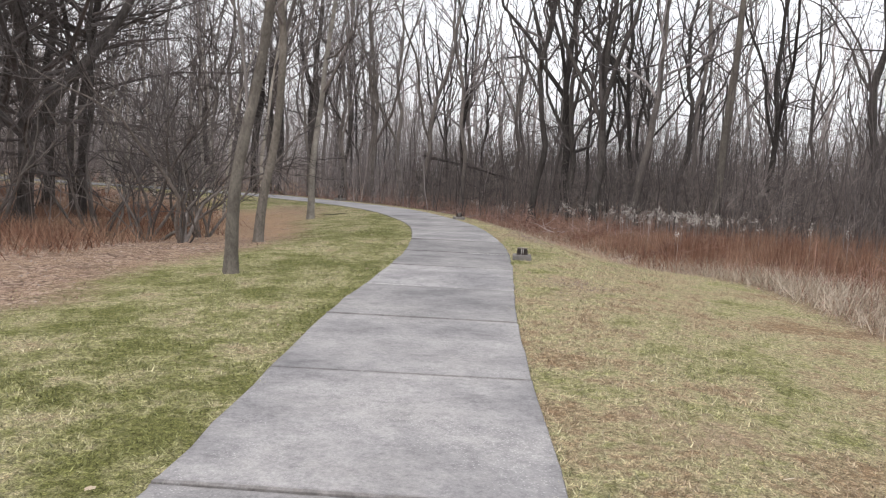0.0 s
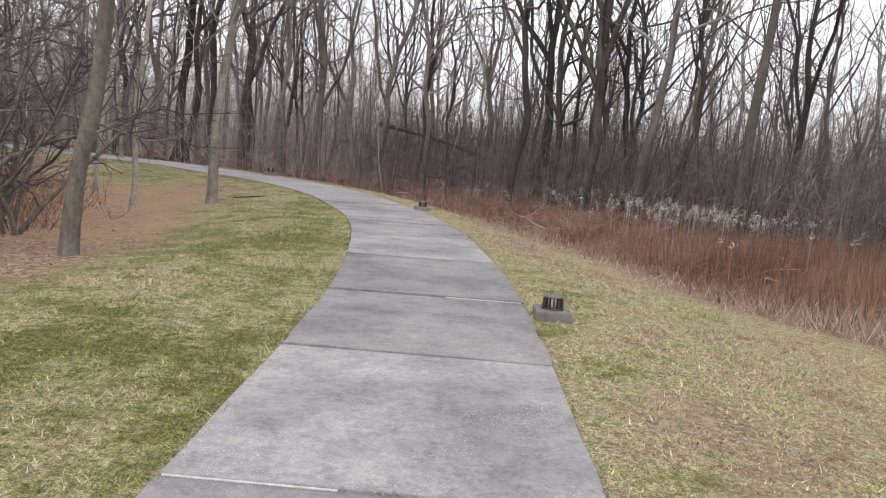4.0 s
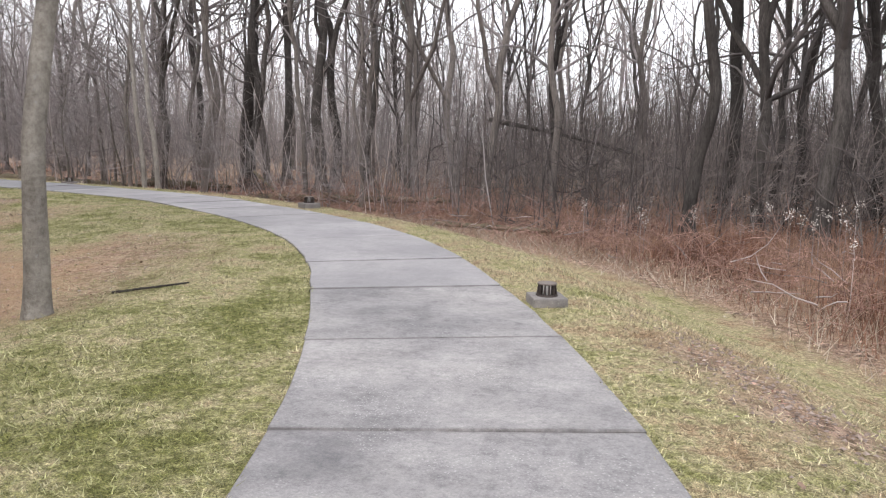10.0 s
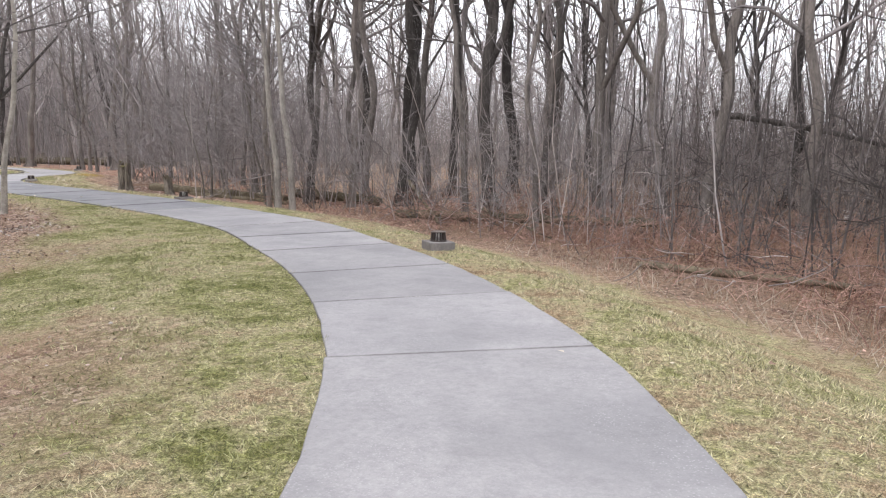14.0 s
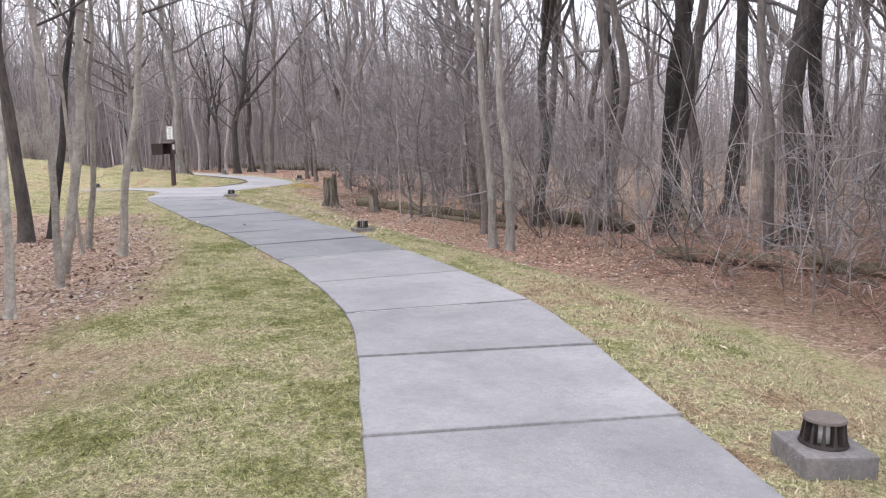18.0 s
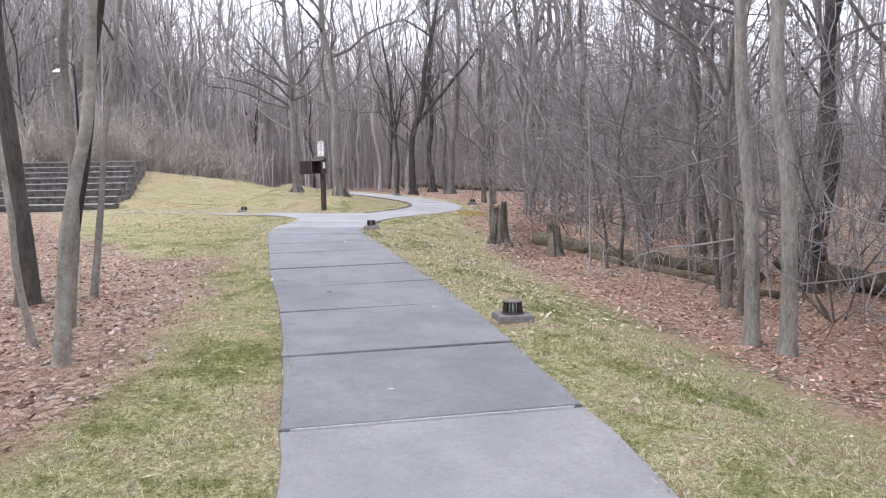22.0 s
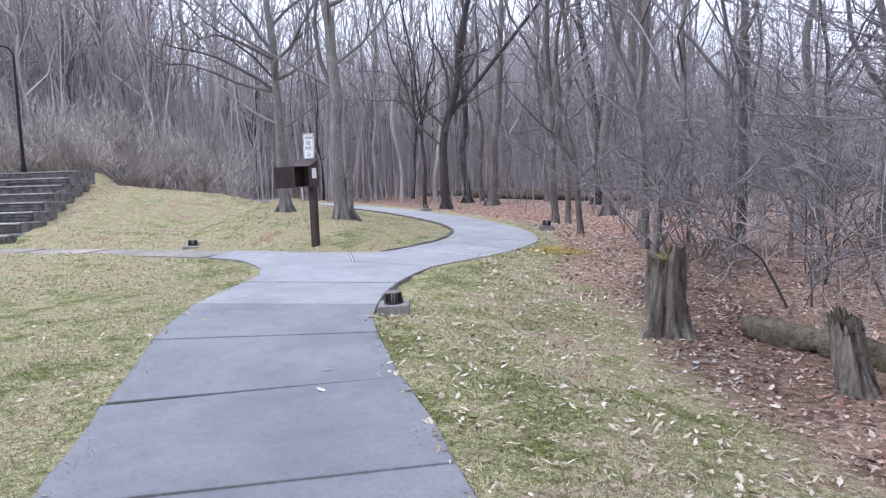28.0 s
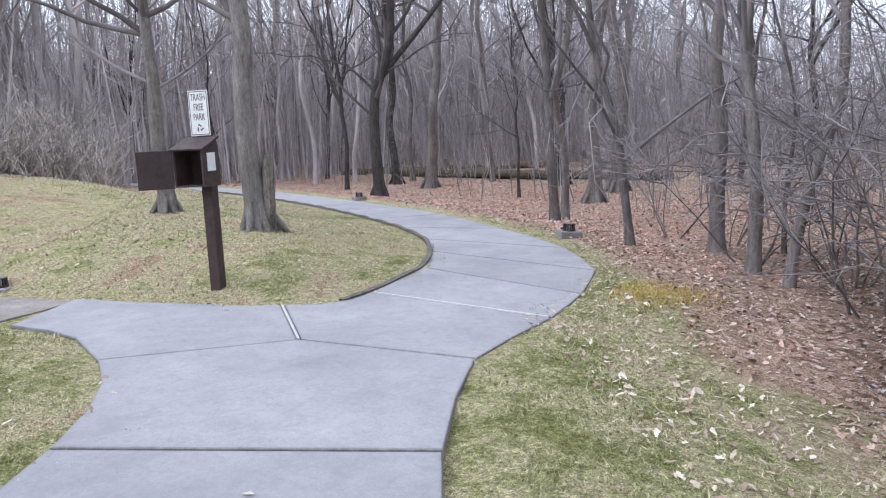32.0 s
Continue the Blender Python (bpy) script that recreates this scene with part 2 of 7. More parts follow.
def make_leaves():
    n = Nodes("fallen_leaves", 0.8, spec=0.2)
    c = n.ramp(n.island_random(), [(0.0, (0.13, 0.078, 0.06)), (0.25, (0.28, 0.168, 0.128)), (0.55, (0.42, 0.28, 0.222)), (0.82, (0.53, 0.405, 0.335)), (1.0, (0.63, 0.54, 0.46))])
    c = n.mix(1.0, c, n.ramp(n.noise(n.pos(), 0.45, 3, 0.6), [(0.38, (1.28, 1.0, 0.96)), (0.5, (1.2, 1.06, 1.02)), (0.62, (1.0, 1.0, 1.0))]), "MULTIPLY")
    c = n.mix(n.attribute("dull"), c, n.mix(1.0, c, (0.66, 0.82, 0.92), "MULTIPLY"))
    return n.colour(n.mix(1.0, c, n.ramp(n.noise(n.pos(), 60, 3), [(0.3, (0.75, 0.75, 0.75)), (0.7, (1.15, 1.15, 1.15))]), "MULTIPLY")).mat


def make_pale_leaves():
    n = Nodes("pale_fallen_leaves", 0.75, spec=0.2)
    c = n.ramp(n.island_random(), [(0.0, (0.24, 0.165, 0.125)), (0.4, (0.4, 0.31, 0.235)), (0.7, (0.53, 0.45, 0.35)), (1.0, (0.66, 0.59, 0.48))])
    c = n.mix(1.0, c, n.ramp(n.noise(n.pos(), 45, 4, 0.7), [(0.34, (0.78, 0.76, 0.74)), (0.6, (1.1, 1.08, 1.06))]), "MULTIPLY")
    return n.colour(c).mat


def make_sedge():
    n = Nodes("red_brown_sedge", 0.85, spec=0.15)
    big = n.noise(n.pos(), 0.5, 4, 0.6)
    c = n.ramp(big, [(0.32, (0.135, 0.068, 0.047)), (0.48, (0.235, 0.128, 0.088)), (0.62, (0.35, 0.235, 0.168))])
    return n.colour(n.vary(c, n.island_random(), 0.4, 1.5)).mat


M_GROUND, M_GRASS = make_ground(), make_grass()
M_CONCRETE = make_concrete("path_concrete")
M_SPUR = make_concrete("dusty_path_concrete", (0.98, 0.9, 0.8))
# darker, slightly bluish path concrete for the slabs before the fork
M_DARK_SLAB = make_concrete("dark_path_concrete", (0.7, 0.715, 0.75), 0.5)
M_SMOOTH = make_concrete("smooth_path_concrete", (1.0, 1.0, 1.02), 0.5)
M_BLOCK = make_concrete("footing_concrete", (0.8, 0.77, 0.735))
M_BARK = make_bark("grey_brown_bark", (0.085, 0.073, 0.067), (0.25, 0.22, 0.205))
M_BARK_GREY = make_bark("light_grey_bark", (0.12, 0.107, 0.098), (0.36, 0.33, 0.305), 2.6, 0.2)
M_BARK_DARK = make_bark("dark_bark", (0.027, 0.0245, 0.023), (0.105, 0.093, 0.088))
M_BARK_SMOOTH = make_bark("smooth_grey_bark", (0.09, 0.078, 0.068), (0.225, 0.2, 0.178), 1.7, 0.4)
M_BARK_PALE = make_bark("pale_smooth_bark", (0.24, 0.213, 0.187), (0.52, 0.478, 0.43), 1.3, 0.7)
M_TWIG = make_plain("twig_bark", (0.18, 0.158, 0.155), (0.36, 0.325, 0.322), 1.5, island=True, lo=0.55, hi=1.22, bump=0)
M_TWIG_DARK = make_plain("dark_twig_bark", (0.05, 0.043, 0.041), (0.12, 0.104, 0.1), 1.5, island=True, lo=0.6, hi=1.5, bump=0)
M_TWIG_MID = make_plain("grey_twig_bark", (0.095, 0.083, 0.079), (0.19, 0.168, 0.163), 1.5, island=True, lo=0.6, hi=1.5, bump=0)
M_BRAMBLE = make_plain("dark_brush_stems", (0.1, 0.083, 0.077), (0.225, 0.19, 0.178), 0.6, island=True, lo=0.5, hi=1.6, bump=0)
M_BRUSH = make_plain("brown_brush_stems", (0.33, 0.285, 0.25), (0.6, 0.54, 0.485), 0.6, island=True, lo=0.5, hi=1.5, bump=0)
M_CREAM = make_plain("cream_dry_leaf", (0.5, 0.43, 0.33), (0.64, 0.57, 0.47), 30, 0.8, bump=0)
M_SEALANT = make_plain("pale_joint_sealant", (0.42, 0.41, 0.4), (0.58, 0.57, 0.55), 25, 0.7, bump=0.1)
M_STEM = make_plain("undergrowth_stems", (0.19, 0.163, 0.155), (0.42, 0.368, 0.35), 0.6, island=True, lo=0.5, hi=1.6, bump=0)
# far wood: distance haze is put into the colour as paler, greyer bark
M_FAR = make_plain("haze_paled_bark", (0.26, 0.228, 0.22), (0.52, 0.466, 0.453), 0.3, island=True, lo=0.6, hi=1.35, bump=0)
M_FAR_TRUNK = make_plain("haze_paled_trunk_bark", (0.19, 0.167, 0.16), (0.42, 0.375, 0.362), 0.5, island=True, lo=0.55, hi=1.4, bump=0)
M_SEDGE, M_LEAF, M_PALE = make_sedge(), make_leaves(), make_pale_leaves()
M_CLOD = make_plain("dry_soil_clods", (0.16, 0.12, 0.1), (0.36, 0.29, 0.25), 9, 0.95, island=True, lo=0.6, hi=1.4, bump=0)
M_CANE = make_plain("bramble_canes", (0.17, 0.095, 0.076), (0.4, 0.255, 0.21), 1.2, island=True, lo=0.5, hi=1.5, bump=0)
M_STRAW = make_plain("dry_straw_grass", (0.3, 0.24, 0.18), (0.5, 0.43, 0.35), 1.2, island=True, bump=0)
M_FLUFF = make_plain("seed_fluff", (0.42, 0.38, 0.34), (0.68, 0.64, 0.6), 9, 0.95, island=True, bump=0)
M_WOOD = make_plain("weathered_timber", (0.055, 0.049, 0.046), (0.2, 0.182, 0.172), 5, 0.9)
M_TREAD = make_plain("pale_timber_edge", (0.3, 0.275, 0.255), (0.46, 0.43, 0.4), 6, 0.85)
M_ROT = make_bark("rotten_wood", (0.04, 0.034, 0.029), (0.36, 0.318, 0.28), 2.0, 0.2)
M_STUMP = make_bark("cracked_grey_stump_wood", (0.02, 0.016, 0.013), (0.34, 0.295, 0.25), 1.5, 0.1)
M_LOG = make_bark("mossy_rotting_log", (0.045, 0.037, 0.026), (0.24, 0.2, 0.145), 1.6, 0.9)
M_YELLOW = make_plain("yellowed_grass", (0.38, 0.25, 0.06), (0.52, 0.4, 0.12), 3, island=True, bump=0)
M_MOSS = make_plain("moss", (0.075, 0.085, 0.02), (0.16, 0.15, 0.05), 30, 0.95)
M_BROWN = make_plain("brown_painted_wood", (0.04, 0.026, 0.024), (0.07, 0.047, 0.042), 9, 0.6)
M_BRONZE = make_plain("dark_bronze_metal", (0.05, 0.04, 0.037), (0.10, 0.082, 0.075), 20, 0.5, 0.5)
M_CAP = make_plain("weathered_lamp_cap", (0.13, 0.105, 0.092), (0.2, 0.165, 0.145), 25, 0.55, 0.2)
M_LENS = make_plain("frosted_lamp_lens", (0.45, 0.43, 0.41), (0.62, 0.6, 0.58), 30, 0.35)
M_WHITE = make_plain("white_sign_paint", (0.74, 0.74, 0.72), (0.82, 0.82, 0.8), 8, 0.5, bump=0)
M_INK = make_plain("brown_sign_ink", (0.12, 0.085, 0.075), (0.16, 0.12, 0.1), 8, 0.6, bump=0)
M_BLACK = make_plain("black_steel", (0.012, 0.012, 0.013), (0.025, 0.025, 0.027), 12, 0.5, 0.3)
M_EDGING = make_plain("dark_edging", (0.07, 0.06, 0.052), (0.17, 0.15, 0.13), 14, 0.9)


# ---- building helpers ----
def link_mesh(name, verts, faces, material, parent=None, label="", smooth=False):
    me = bpy.data.meshes.new(name)
    me.from_pydata(verts if isinstance(verts, list) else verts.tolist(), [], faces if isinstance(faces, list) else faces.tolist())
    me.materials.append(material)
    if smooth:
        me.polygons.foreach_set("use_smooth", [True] * len(me.polygons))
    ob = new(name, me)
    if parent:
        ob.parent = parent
    return tagged(ob, label)


def part(name, bm, material, parent=None, label="", smooth=False):
    me = bpy.data.meshes.new(name)
    bm.normal_update()
    bm.to_mesh(me)
    bm.free()
    me.materials.append(material)
    if smooth:
        me.polygons.foreach_set("use_smooth", [True] * len(me.polygons))
    ob = new(name, me)
    if parent:
        ob.parent = parent
    return tagged(ob, label)


def thing(name, m, label, category, group="", kind=""):
    ob = new(name)
    ob.matrix_world = m
    ob.empty_display_size = 0.2
    return tagged(ob, label, category, group, kind)


def box_bm(sx, sy, sz, at=(0, 0, 0), bevel=0.0, turn=None):
    bm = bmesh.new()
    bmesh.ops.create_cube(bm, size=1)
    bmesh.ops.scale(bm, vec=(sx, sy, sz), verts=bm.verts)
    if bevel:
        bmesh.ops.bevel(bm, geom=bm.edges[:], offset=bevel, segments=2, affect="EDGES", profile=0.6)
    if turn is not None:
        bmesh.ops.transform(bm, matrix=turn, verts=bm.verts)
    bmesh.ops.translate(bm, vec=at, verts=bm.verts)
    return bm


def disc_bm(r1, r2, h, at=(0, 0, 0), sides=28, bevel=0.0):
    bm = bmesh.new()
    bmesh.ops.create_cone(bm, cap_ends=True, segments=sides, radius1=r1, radius2=r2, depth=h)
    if bevel:
        rim = [e for e in bm.edges if len({round(v.co.z, 4) for v in e.verts}) == 1 and len(e.link_faces) == 2]
        bmesh.ops.bevel(bm, geom=rim, offset=bevel, segments=2, affect="EDGES")
    bmesh.ops.translate(bm, vec=at, verts=bm.verts)
    return bm


class Tubes:
    """Collects tapered tubes in batches of equal point count."""

    def __init__(self):
        self.v, self.f, self.tri, self.n = [], [], [], 0

    def twigs(self, base, way, length, width):
        """Fine twigs, each one slim wedge."""
        m = len(base)
        side = unit(np.cross(way, np.roll(way, 1, 1) + 0.3)) * (np.asarray(width) / 2)[..., None]
        v = np.stack([base - side, base + side, base + way * np.asarray(length)[:, None]], 1).reshape(-1, 3)
        self.v.append(v)
        self.tri.append(self.n + np.arange(3 * m).reshape(-1, 3))
        self.n += 3 * m
        return self

    def add(self, pts, radii, sides, tip=True):
        pts, radii = np.asarray(pts, float), np.asarray(radii, float)
        m, n = pts.shape[:2]
        tan = np.gradient(pts, axis=1)
        tan /= np.linalg.norm(tan, axis=2, keepdims=True) + 1e-9
        ref = np.where(np.abs(tan[:, :1, 2:]) > 0.8, np.array([[[1.0, 0, 0]]]), np.array([[[0, 0, 1.0]]]))
        u = np.cross(tan, ref)
        u /= np.linalg.norm(u, axis=2, keepdims=True) + 1e-9
        w = np.cross(tan, u)
        a = np.arange(sides) * 2 * np.pi / sides
        ring = pts[:, :, None] + radii[:, :, None, None] * (np.cos(a)[None, None, :, None] * u[:, :, None] + np.sin(a)[None, None, :, None] * w[:, :, None])
        self.v.append(ring.reshape(-1, 3))
        k = np.arange(sides)
        quad = np.stack([k, (k + 1) % sides, (k + 1) % sides + sides, k + sides], 1)
        base = self.n + (np.arange(m)[:, None] * n + np.arange(n - 1)[None]).reshape(-1) * sides
        self.f.append((base[:, None, None] + quad[None]).reshape(-1, 4))
        self.n += m * n * sides
        return self

    def arrays(self):
        return np.concatenate(self.v), np.concatenate(self.f)

    def faces(self):
        return [f for block in (self.f, self.tri) if block for f in np.concatenate(block).tolist()]

    def link(self, name, material, parent=None, label="", smooth=True):
        return link_mesh(name, np.concatenate(self.v), self.faces(), material, parent, label, smooth)


def unit(v):
    return v / (np.linalg.norm(v, axis=-1, keepdims=True) + 1e-9)


def grow(rng, start, way, length, n, up=0.0, wobble=0.15):
    """Polylines of n points that leave start along way and bend upwards, with wobble."""
    m = len(start)
    pts = np.zeros((m, n, 3))
    pts[:, 0] = start
    d, step = unit(np.array(way, float)), (np.asarray(length) / (n - 1))[:, None]
    for k in range(1, n):
        d = unit(d + np.array([0, 0, up]) + rng.normal(0, wobble, (m, 3)))
        pts[:, k] = pts[:, k - 1] + d * step
    return pts


def along(pts, which, f):
    """Places and directions at the fractions f along the polylines which."""
    n = pts.shape[1]
    x = np.clip(f, 0, 0.999) * (n - 1)
    k = x.astype(int)
    a, b = pts[which, k], pts[which, k + 1]
    return a + (b - a) * (x - k)[:, None], unit(b - a)


def spread(rng, ways, angle, jitter=0.25):
    """Directions turned off the given ones by about angle radians, to random sides."""
    side = unit(np.cross(ways, unit(rng.normal(0, 1, ways.shape))))
    a = angle + rng.normal(0, jitter, len(ways))
    return ways * np.cos(a)[:, None] + side * np.sin(a)[:, None]


def sway(rng, pts, amount):
    """Bends polylines into slow crooked waves; their first points stay."""
    m = len(pts)
    d = np.cumsum(np.linalg.norm(np.diff(pts, axis=1, prepend=pts[:, :1]), axis=2), 1)
    out = pts.copy()
    for axis in (0, 1):
        for size, lo, hi in ((1.0, 4.0, 8.0), (0.38, 1.7, 3.0)):
            w, ph = 6.283 / rng.uniform(lo, hi, (m, 1)), rng.uniform(0, 6.283, (m, 1))
            out[:, :, axis] += amount * size * rng.uniform(0.5, 1.2, (m, 1)) * (np.sin(d * w + ph) - np.sin(ph)) * np.clip(d / 3.0, 0, 1) ** 1.4
    return out


def tree_tubes(seed, height, r, lean=(0.0, 0.0), limbs=14, low=0.3, subs=5, twigs=4, reach=0.22, sides=10, bend=0.03, fork=0.0, rise=0.08, extra=(), tilts=(0.5, 1.15), curve=0.22, stout=1.0, crook=0.1, leaders=1, detail=True):
    """Trunk and crown of a bare tree that stands at the origin. lean: metres sideways per metre of height."""
    rng = np.random.default_rng(seed)
    trunk, crown = Tubes(), Tubes()
    nt = 25
    tp = grow(rng, np.array([[0, 0, -0.12]]), np.array([[lean[0], lean[1], 1.0]]), np.array([height]), nt, 0.04, bend)
    tp = sway(rng, tp, crook)
    f = np.linspace(0, 1, nt)
    tr = r * (1 - 0.88 * f) * (1 + 0.55 * np.exp(-f * height / 0.28))
    hub = tp[0]
    fine = np.interp(np.linspace(0, 1, 30) ** 1.5, f, np.arange(nt))
    k = np.minimum(fine.astype(int), nt - 2)
    tq = hub[k] + (hub[k + 1] - hub[k]) * (fine - k)[:, None]
    fr = np.linspace(0, 1, 30) ** 1.5
    rr = r * (1 - 0.88 * fr) * (1 + (0.38 + 1.3 * min(r, 0.25)) * np.exp(-fr * height / (0.2 + 0.4 * min(r, 0.25)))) * (1 + rng.normal(0, 0.02, 30))
    step = 1 if sides > 6 else 2
    trunk.add(tq[None, ::step], rr[None, ::step], sides)
    if detail and r > 0.13:  # root swellings at the foot
        turn = rng.random() * 6.283 + np.arange(6) * 1.047 + rng.normal(0, 0.22, 6)
        out = np.stack([np.cos(turn), np.sin(turn)], 1)
        far = rng.uniform(1.7, 2.5, 6) * r
        root = np.stack([np.c_[out * (d * r + k * far)[:, None], np.full(6, h * r * 4)] for d, k, h in ((0.72, 0.0, 0.85), (0.75, 0.12, 0.42), (0.6, 0.5, 0.1), (0.0, 1.0, -0.12))], 1)
        root[:, :, :2] += root[:, :, 2:] * np.array(lean)
        trunk.add(root, r * rng.uniform(0.8, 1.15, (6, 1)) * np.array([[0.2, 0.34, 0.34, 0.2]]), 6)
    if fork:
        starts = np.array([fork + 0.7 * k for k in range(leaders)]) / height
        s, w = along(tp, np.zeros(leaders, int), starts)
        fp = sway(rng, grow(rng, s, spread(rng, w, 0.42, 0.1), height * (1 - starts), 14, 0.05, 0.08), crook)
        r0 = r * (1 - 0.88 * starts) * rng.uniform(0.62, 0.82, leaders)
        trunk.add(fp, r0[:, None] * (1 - 0.85 * np.linspace(0, 1, 14))[None], max(5, sides - 3))
    lf = low + (0.97 - low) * rng.random(limbs) ** 0.9
    s, w = along(tp, np.zeros(limbs, int), lf)
    az = rng.random(limbs) * 6.283 + np.arange(limbs) * 2.4
    tilt = rng.uniform(*tilts, limbs)
    way = np.stack([np.cos(az) * np.sin(tilt), np.sin(az) * np.sin(tilt), np.cos(tilt)], 1)
    ll = height * reach * (1.25 - lf) * rng.uniform(0.7, 1.4, limbs) + 0.8
    for k, (ez, turn, slope, long) in enumerate(extra):
        lf[k], ll[k] = ez / height, long
        s[k] = along(tp, np.zeros(1, int), np.array([ez / height]))[0][0]
        way[k] = (math.cos(radians(turn)) * math.sin(slope), math.sin(radians(turn)) * math.sin(slope), math.cos(slope))
    lp = grow(rng, s, way, ll, 7, rise, curve)
    lr = np.minimum(r * (1 - 0.88 * lf) * 0.55, 0.018 * ll + 0.01) * stout
    lr[: len(extra)] *= 0.62
    step = 1 if sides > 6 else 2
    crown.add(lp[:, ::step], lr[:, None] * (1 - 0.8 * np.linspace(0, 1, 7))[None, ::step], 5 if sides > 6 else 3)
    ns = limbs * subs
    wi = np.repeat(np.arange(limbs), subs)
    sf = rng.uniform(0.2, 1.0, ns)
    s, w = along(lp, wi, sf)
    sl = ll[wi] * rng.uniform(0.25, 0.55, ns) * (1.2 - 0.5 * sf)
    sp = grow(rng, s, spread(rng, w, 0.75), sl, 5, 0.1, 0.28)
    sr = np.minimum(lr[wi] * (1 - 0.8 * sf) * 0.7, 0.02)
    if detail:
        crown.add(sp[:, ::2], np.maximum(sr[:, None] * (1 - 0.75 * np.linspace(0, 1, 3))[None], 0.004), 3)
    else:  # seen from afar only: two slim wedges each
        for a, b, k in ((0, 2, 1.0), (2, 4, 0.6)):
            step = sp[:, b] - sp[:, a]
            size = np.linalg.norm(step, axis=1)
            crown.twigs(sp[:, a], step / size[:, None], size * 1.25, np.maximum(sr * 2 * k, 0.012))
    if twigs:
        ntw = ns * twigs
        wi2 = np.repeat(np.arange(ns), twigs)
        s, w = along(sp, wi2, rng.uniform(0.1, 1.0, ntw))
        tl = np.maximum(sl[wi2] * rng.uniform(0.25, 0.7, ntw), 0.25)
        w = unit(spread(rng, w, 0.65) + np.array([0, 0, 0.2]))
        crown.twigs(s, w, tl, np.full(ntw, 0.011))
        s2 = s + w * (tl * rng.uniform(0.3, 0.8, ntw))[:, None]
        crown.twigs(s2, unit(spread(rng, w, 0.6)), tl * 0.6, np.full(ntw, 0.008))
    return trunk, crown


# ---- plan: the walk's paths ----
CENTRE = [(2.0, -9), (1.97, -5), (1.93, 0), (1.88, 2.7), (1.75, 4.7), (1.63, 6.9), (1.6, 8.7), (1.54, 11.5), (1.39, 13.8), (1.0, 16.75), (0.63, 18.6), (0.12, 20.3), (-0.5, 21.9), (-1.15, 23.4), (-2.15, 25.1), (-3.35, 26.6), (-4.6, 27.85), (-5.95, 28.95), (-8.28, 30.67), (-10.85, 31.9), (-12.07, 32.36), (-14.2, 33.12), (-16.5, 33.86), (-18.45, 34.43), (-21.3, 35.34), (-22.25, 35.6)]
HALF = 0.89
BRANCH = [(-26.2, 38.0), (-28.4, 39.4), (-29.1, 40.6), (-29.75, 42.1), (-31.3, 43.5), (-33.9, 44.7), (-37.1, 45.55), (-41.2, 46.3), (-47, 46.85), (-55, 47.0), (-64, 46.5)]
SPUR = [(-29.6, 38.4), (-31.2, 38.15), (-32.2, 37.75), (-33.6, 36.9), (-35.2, 35.6), (-37, 34.0), (-39.5, 31.6), (-43, 28), (-47, 24)]


def spline(points, step=0.25):
    """Evenly spaced points on a smooth curve through the given ones."""
    p = np.array(points, float)
    q = np.vstack([2 * p[0] - p[1], p, 2 * p[-1] - p[-2]])
    out = []
    for i in range(1, len(q) - 2):
        n = max(2, int(np.linalg.norm(q[i + 1] - q[i]) / 0.05))
        t = np.linspace(0, 1, n, endpoint=False)[:, None]
        out.append(0.5 * (2 * q[i] + (q[i + 1] - q[i - 1]) * t + (2 * q[i - 1] - 5 * q[i] + 4 * q[i + 1] - q[i + 2]) * t**2 + (3 * q[i] - q[i - 1] - 3 * q[i + 1] + q[i + 2]) * t**3))
    c = np.vstack([*out, p[-1:]])
    s = np.r_[0, np.cumsum(np.linalg.norm(np.diff(c, axis=0), axis=1))]
    k = np.linspace(0, s[-1], int(s[-1] / step) + 1)
    return np.stack([np.interp(k, s, c[:, 0]), np.interp(k, s, c[:, 1])], 1)


MAIN_LINE = spline(CENTRE)
CHAIN = np.vstack([MAIN_LINE, spline([(-22.2, 35.57), (-24.2, 36.4), *BRANCH])])
SPUR_LINE = spline(SPUR)


def smooth(a, b, x):
    t = np.clip((x - a) / (b - a), 0, 1)
    return t * t * (3 - 2 * t)


def nearest(x, y, line):
    """Distance to a line of points and the side: positive to the right of its way."""
    x, y = np.atleast_1d(x).astype(float), np.atleast_1d(y).astype(float)
    dist, side, where = np.empty(len(x)), np.empty(len(x)), np.empty(len(x), int)
    way = np.gradient(line, axis=0)
    for a in range(0, len(x), 20000):
        b = slice(a, a + 20000)
        d2 = (x[b, None] - line[None, :, 0]) ** 2 + (y[b, None] - line[None, :, 1]) ** 2
        k = d2.argmin(1)
        dist[b], where[b] = np.sqrt(d2[np.arange(len(k)), k]), k
        side[b] = (x[b] - line[k, 0]) * way[k, 1] - (y[b] - line[k, 1]) * way[k, 0]
    return dist, np.sign(side), where


def ripple(x, y):
    return 0.5 * np.sin(x * 0.9 + 1.3 * np.sin(y * 0.43)) * np.sin(y * 0.8 + 0.7) + 0.5 * np.sin(x * 0.37 - y * 0.51 + 2)


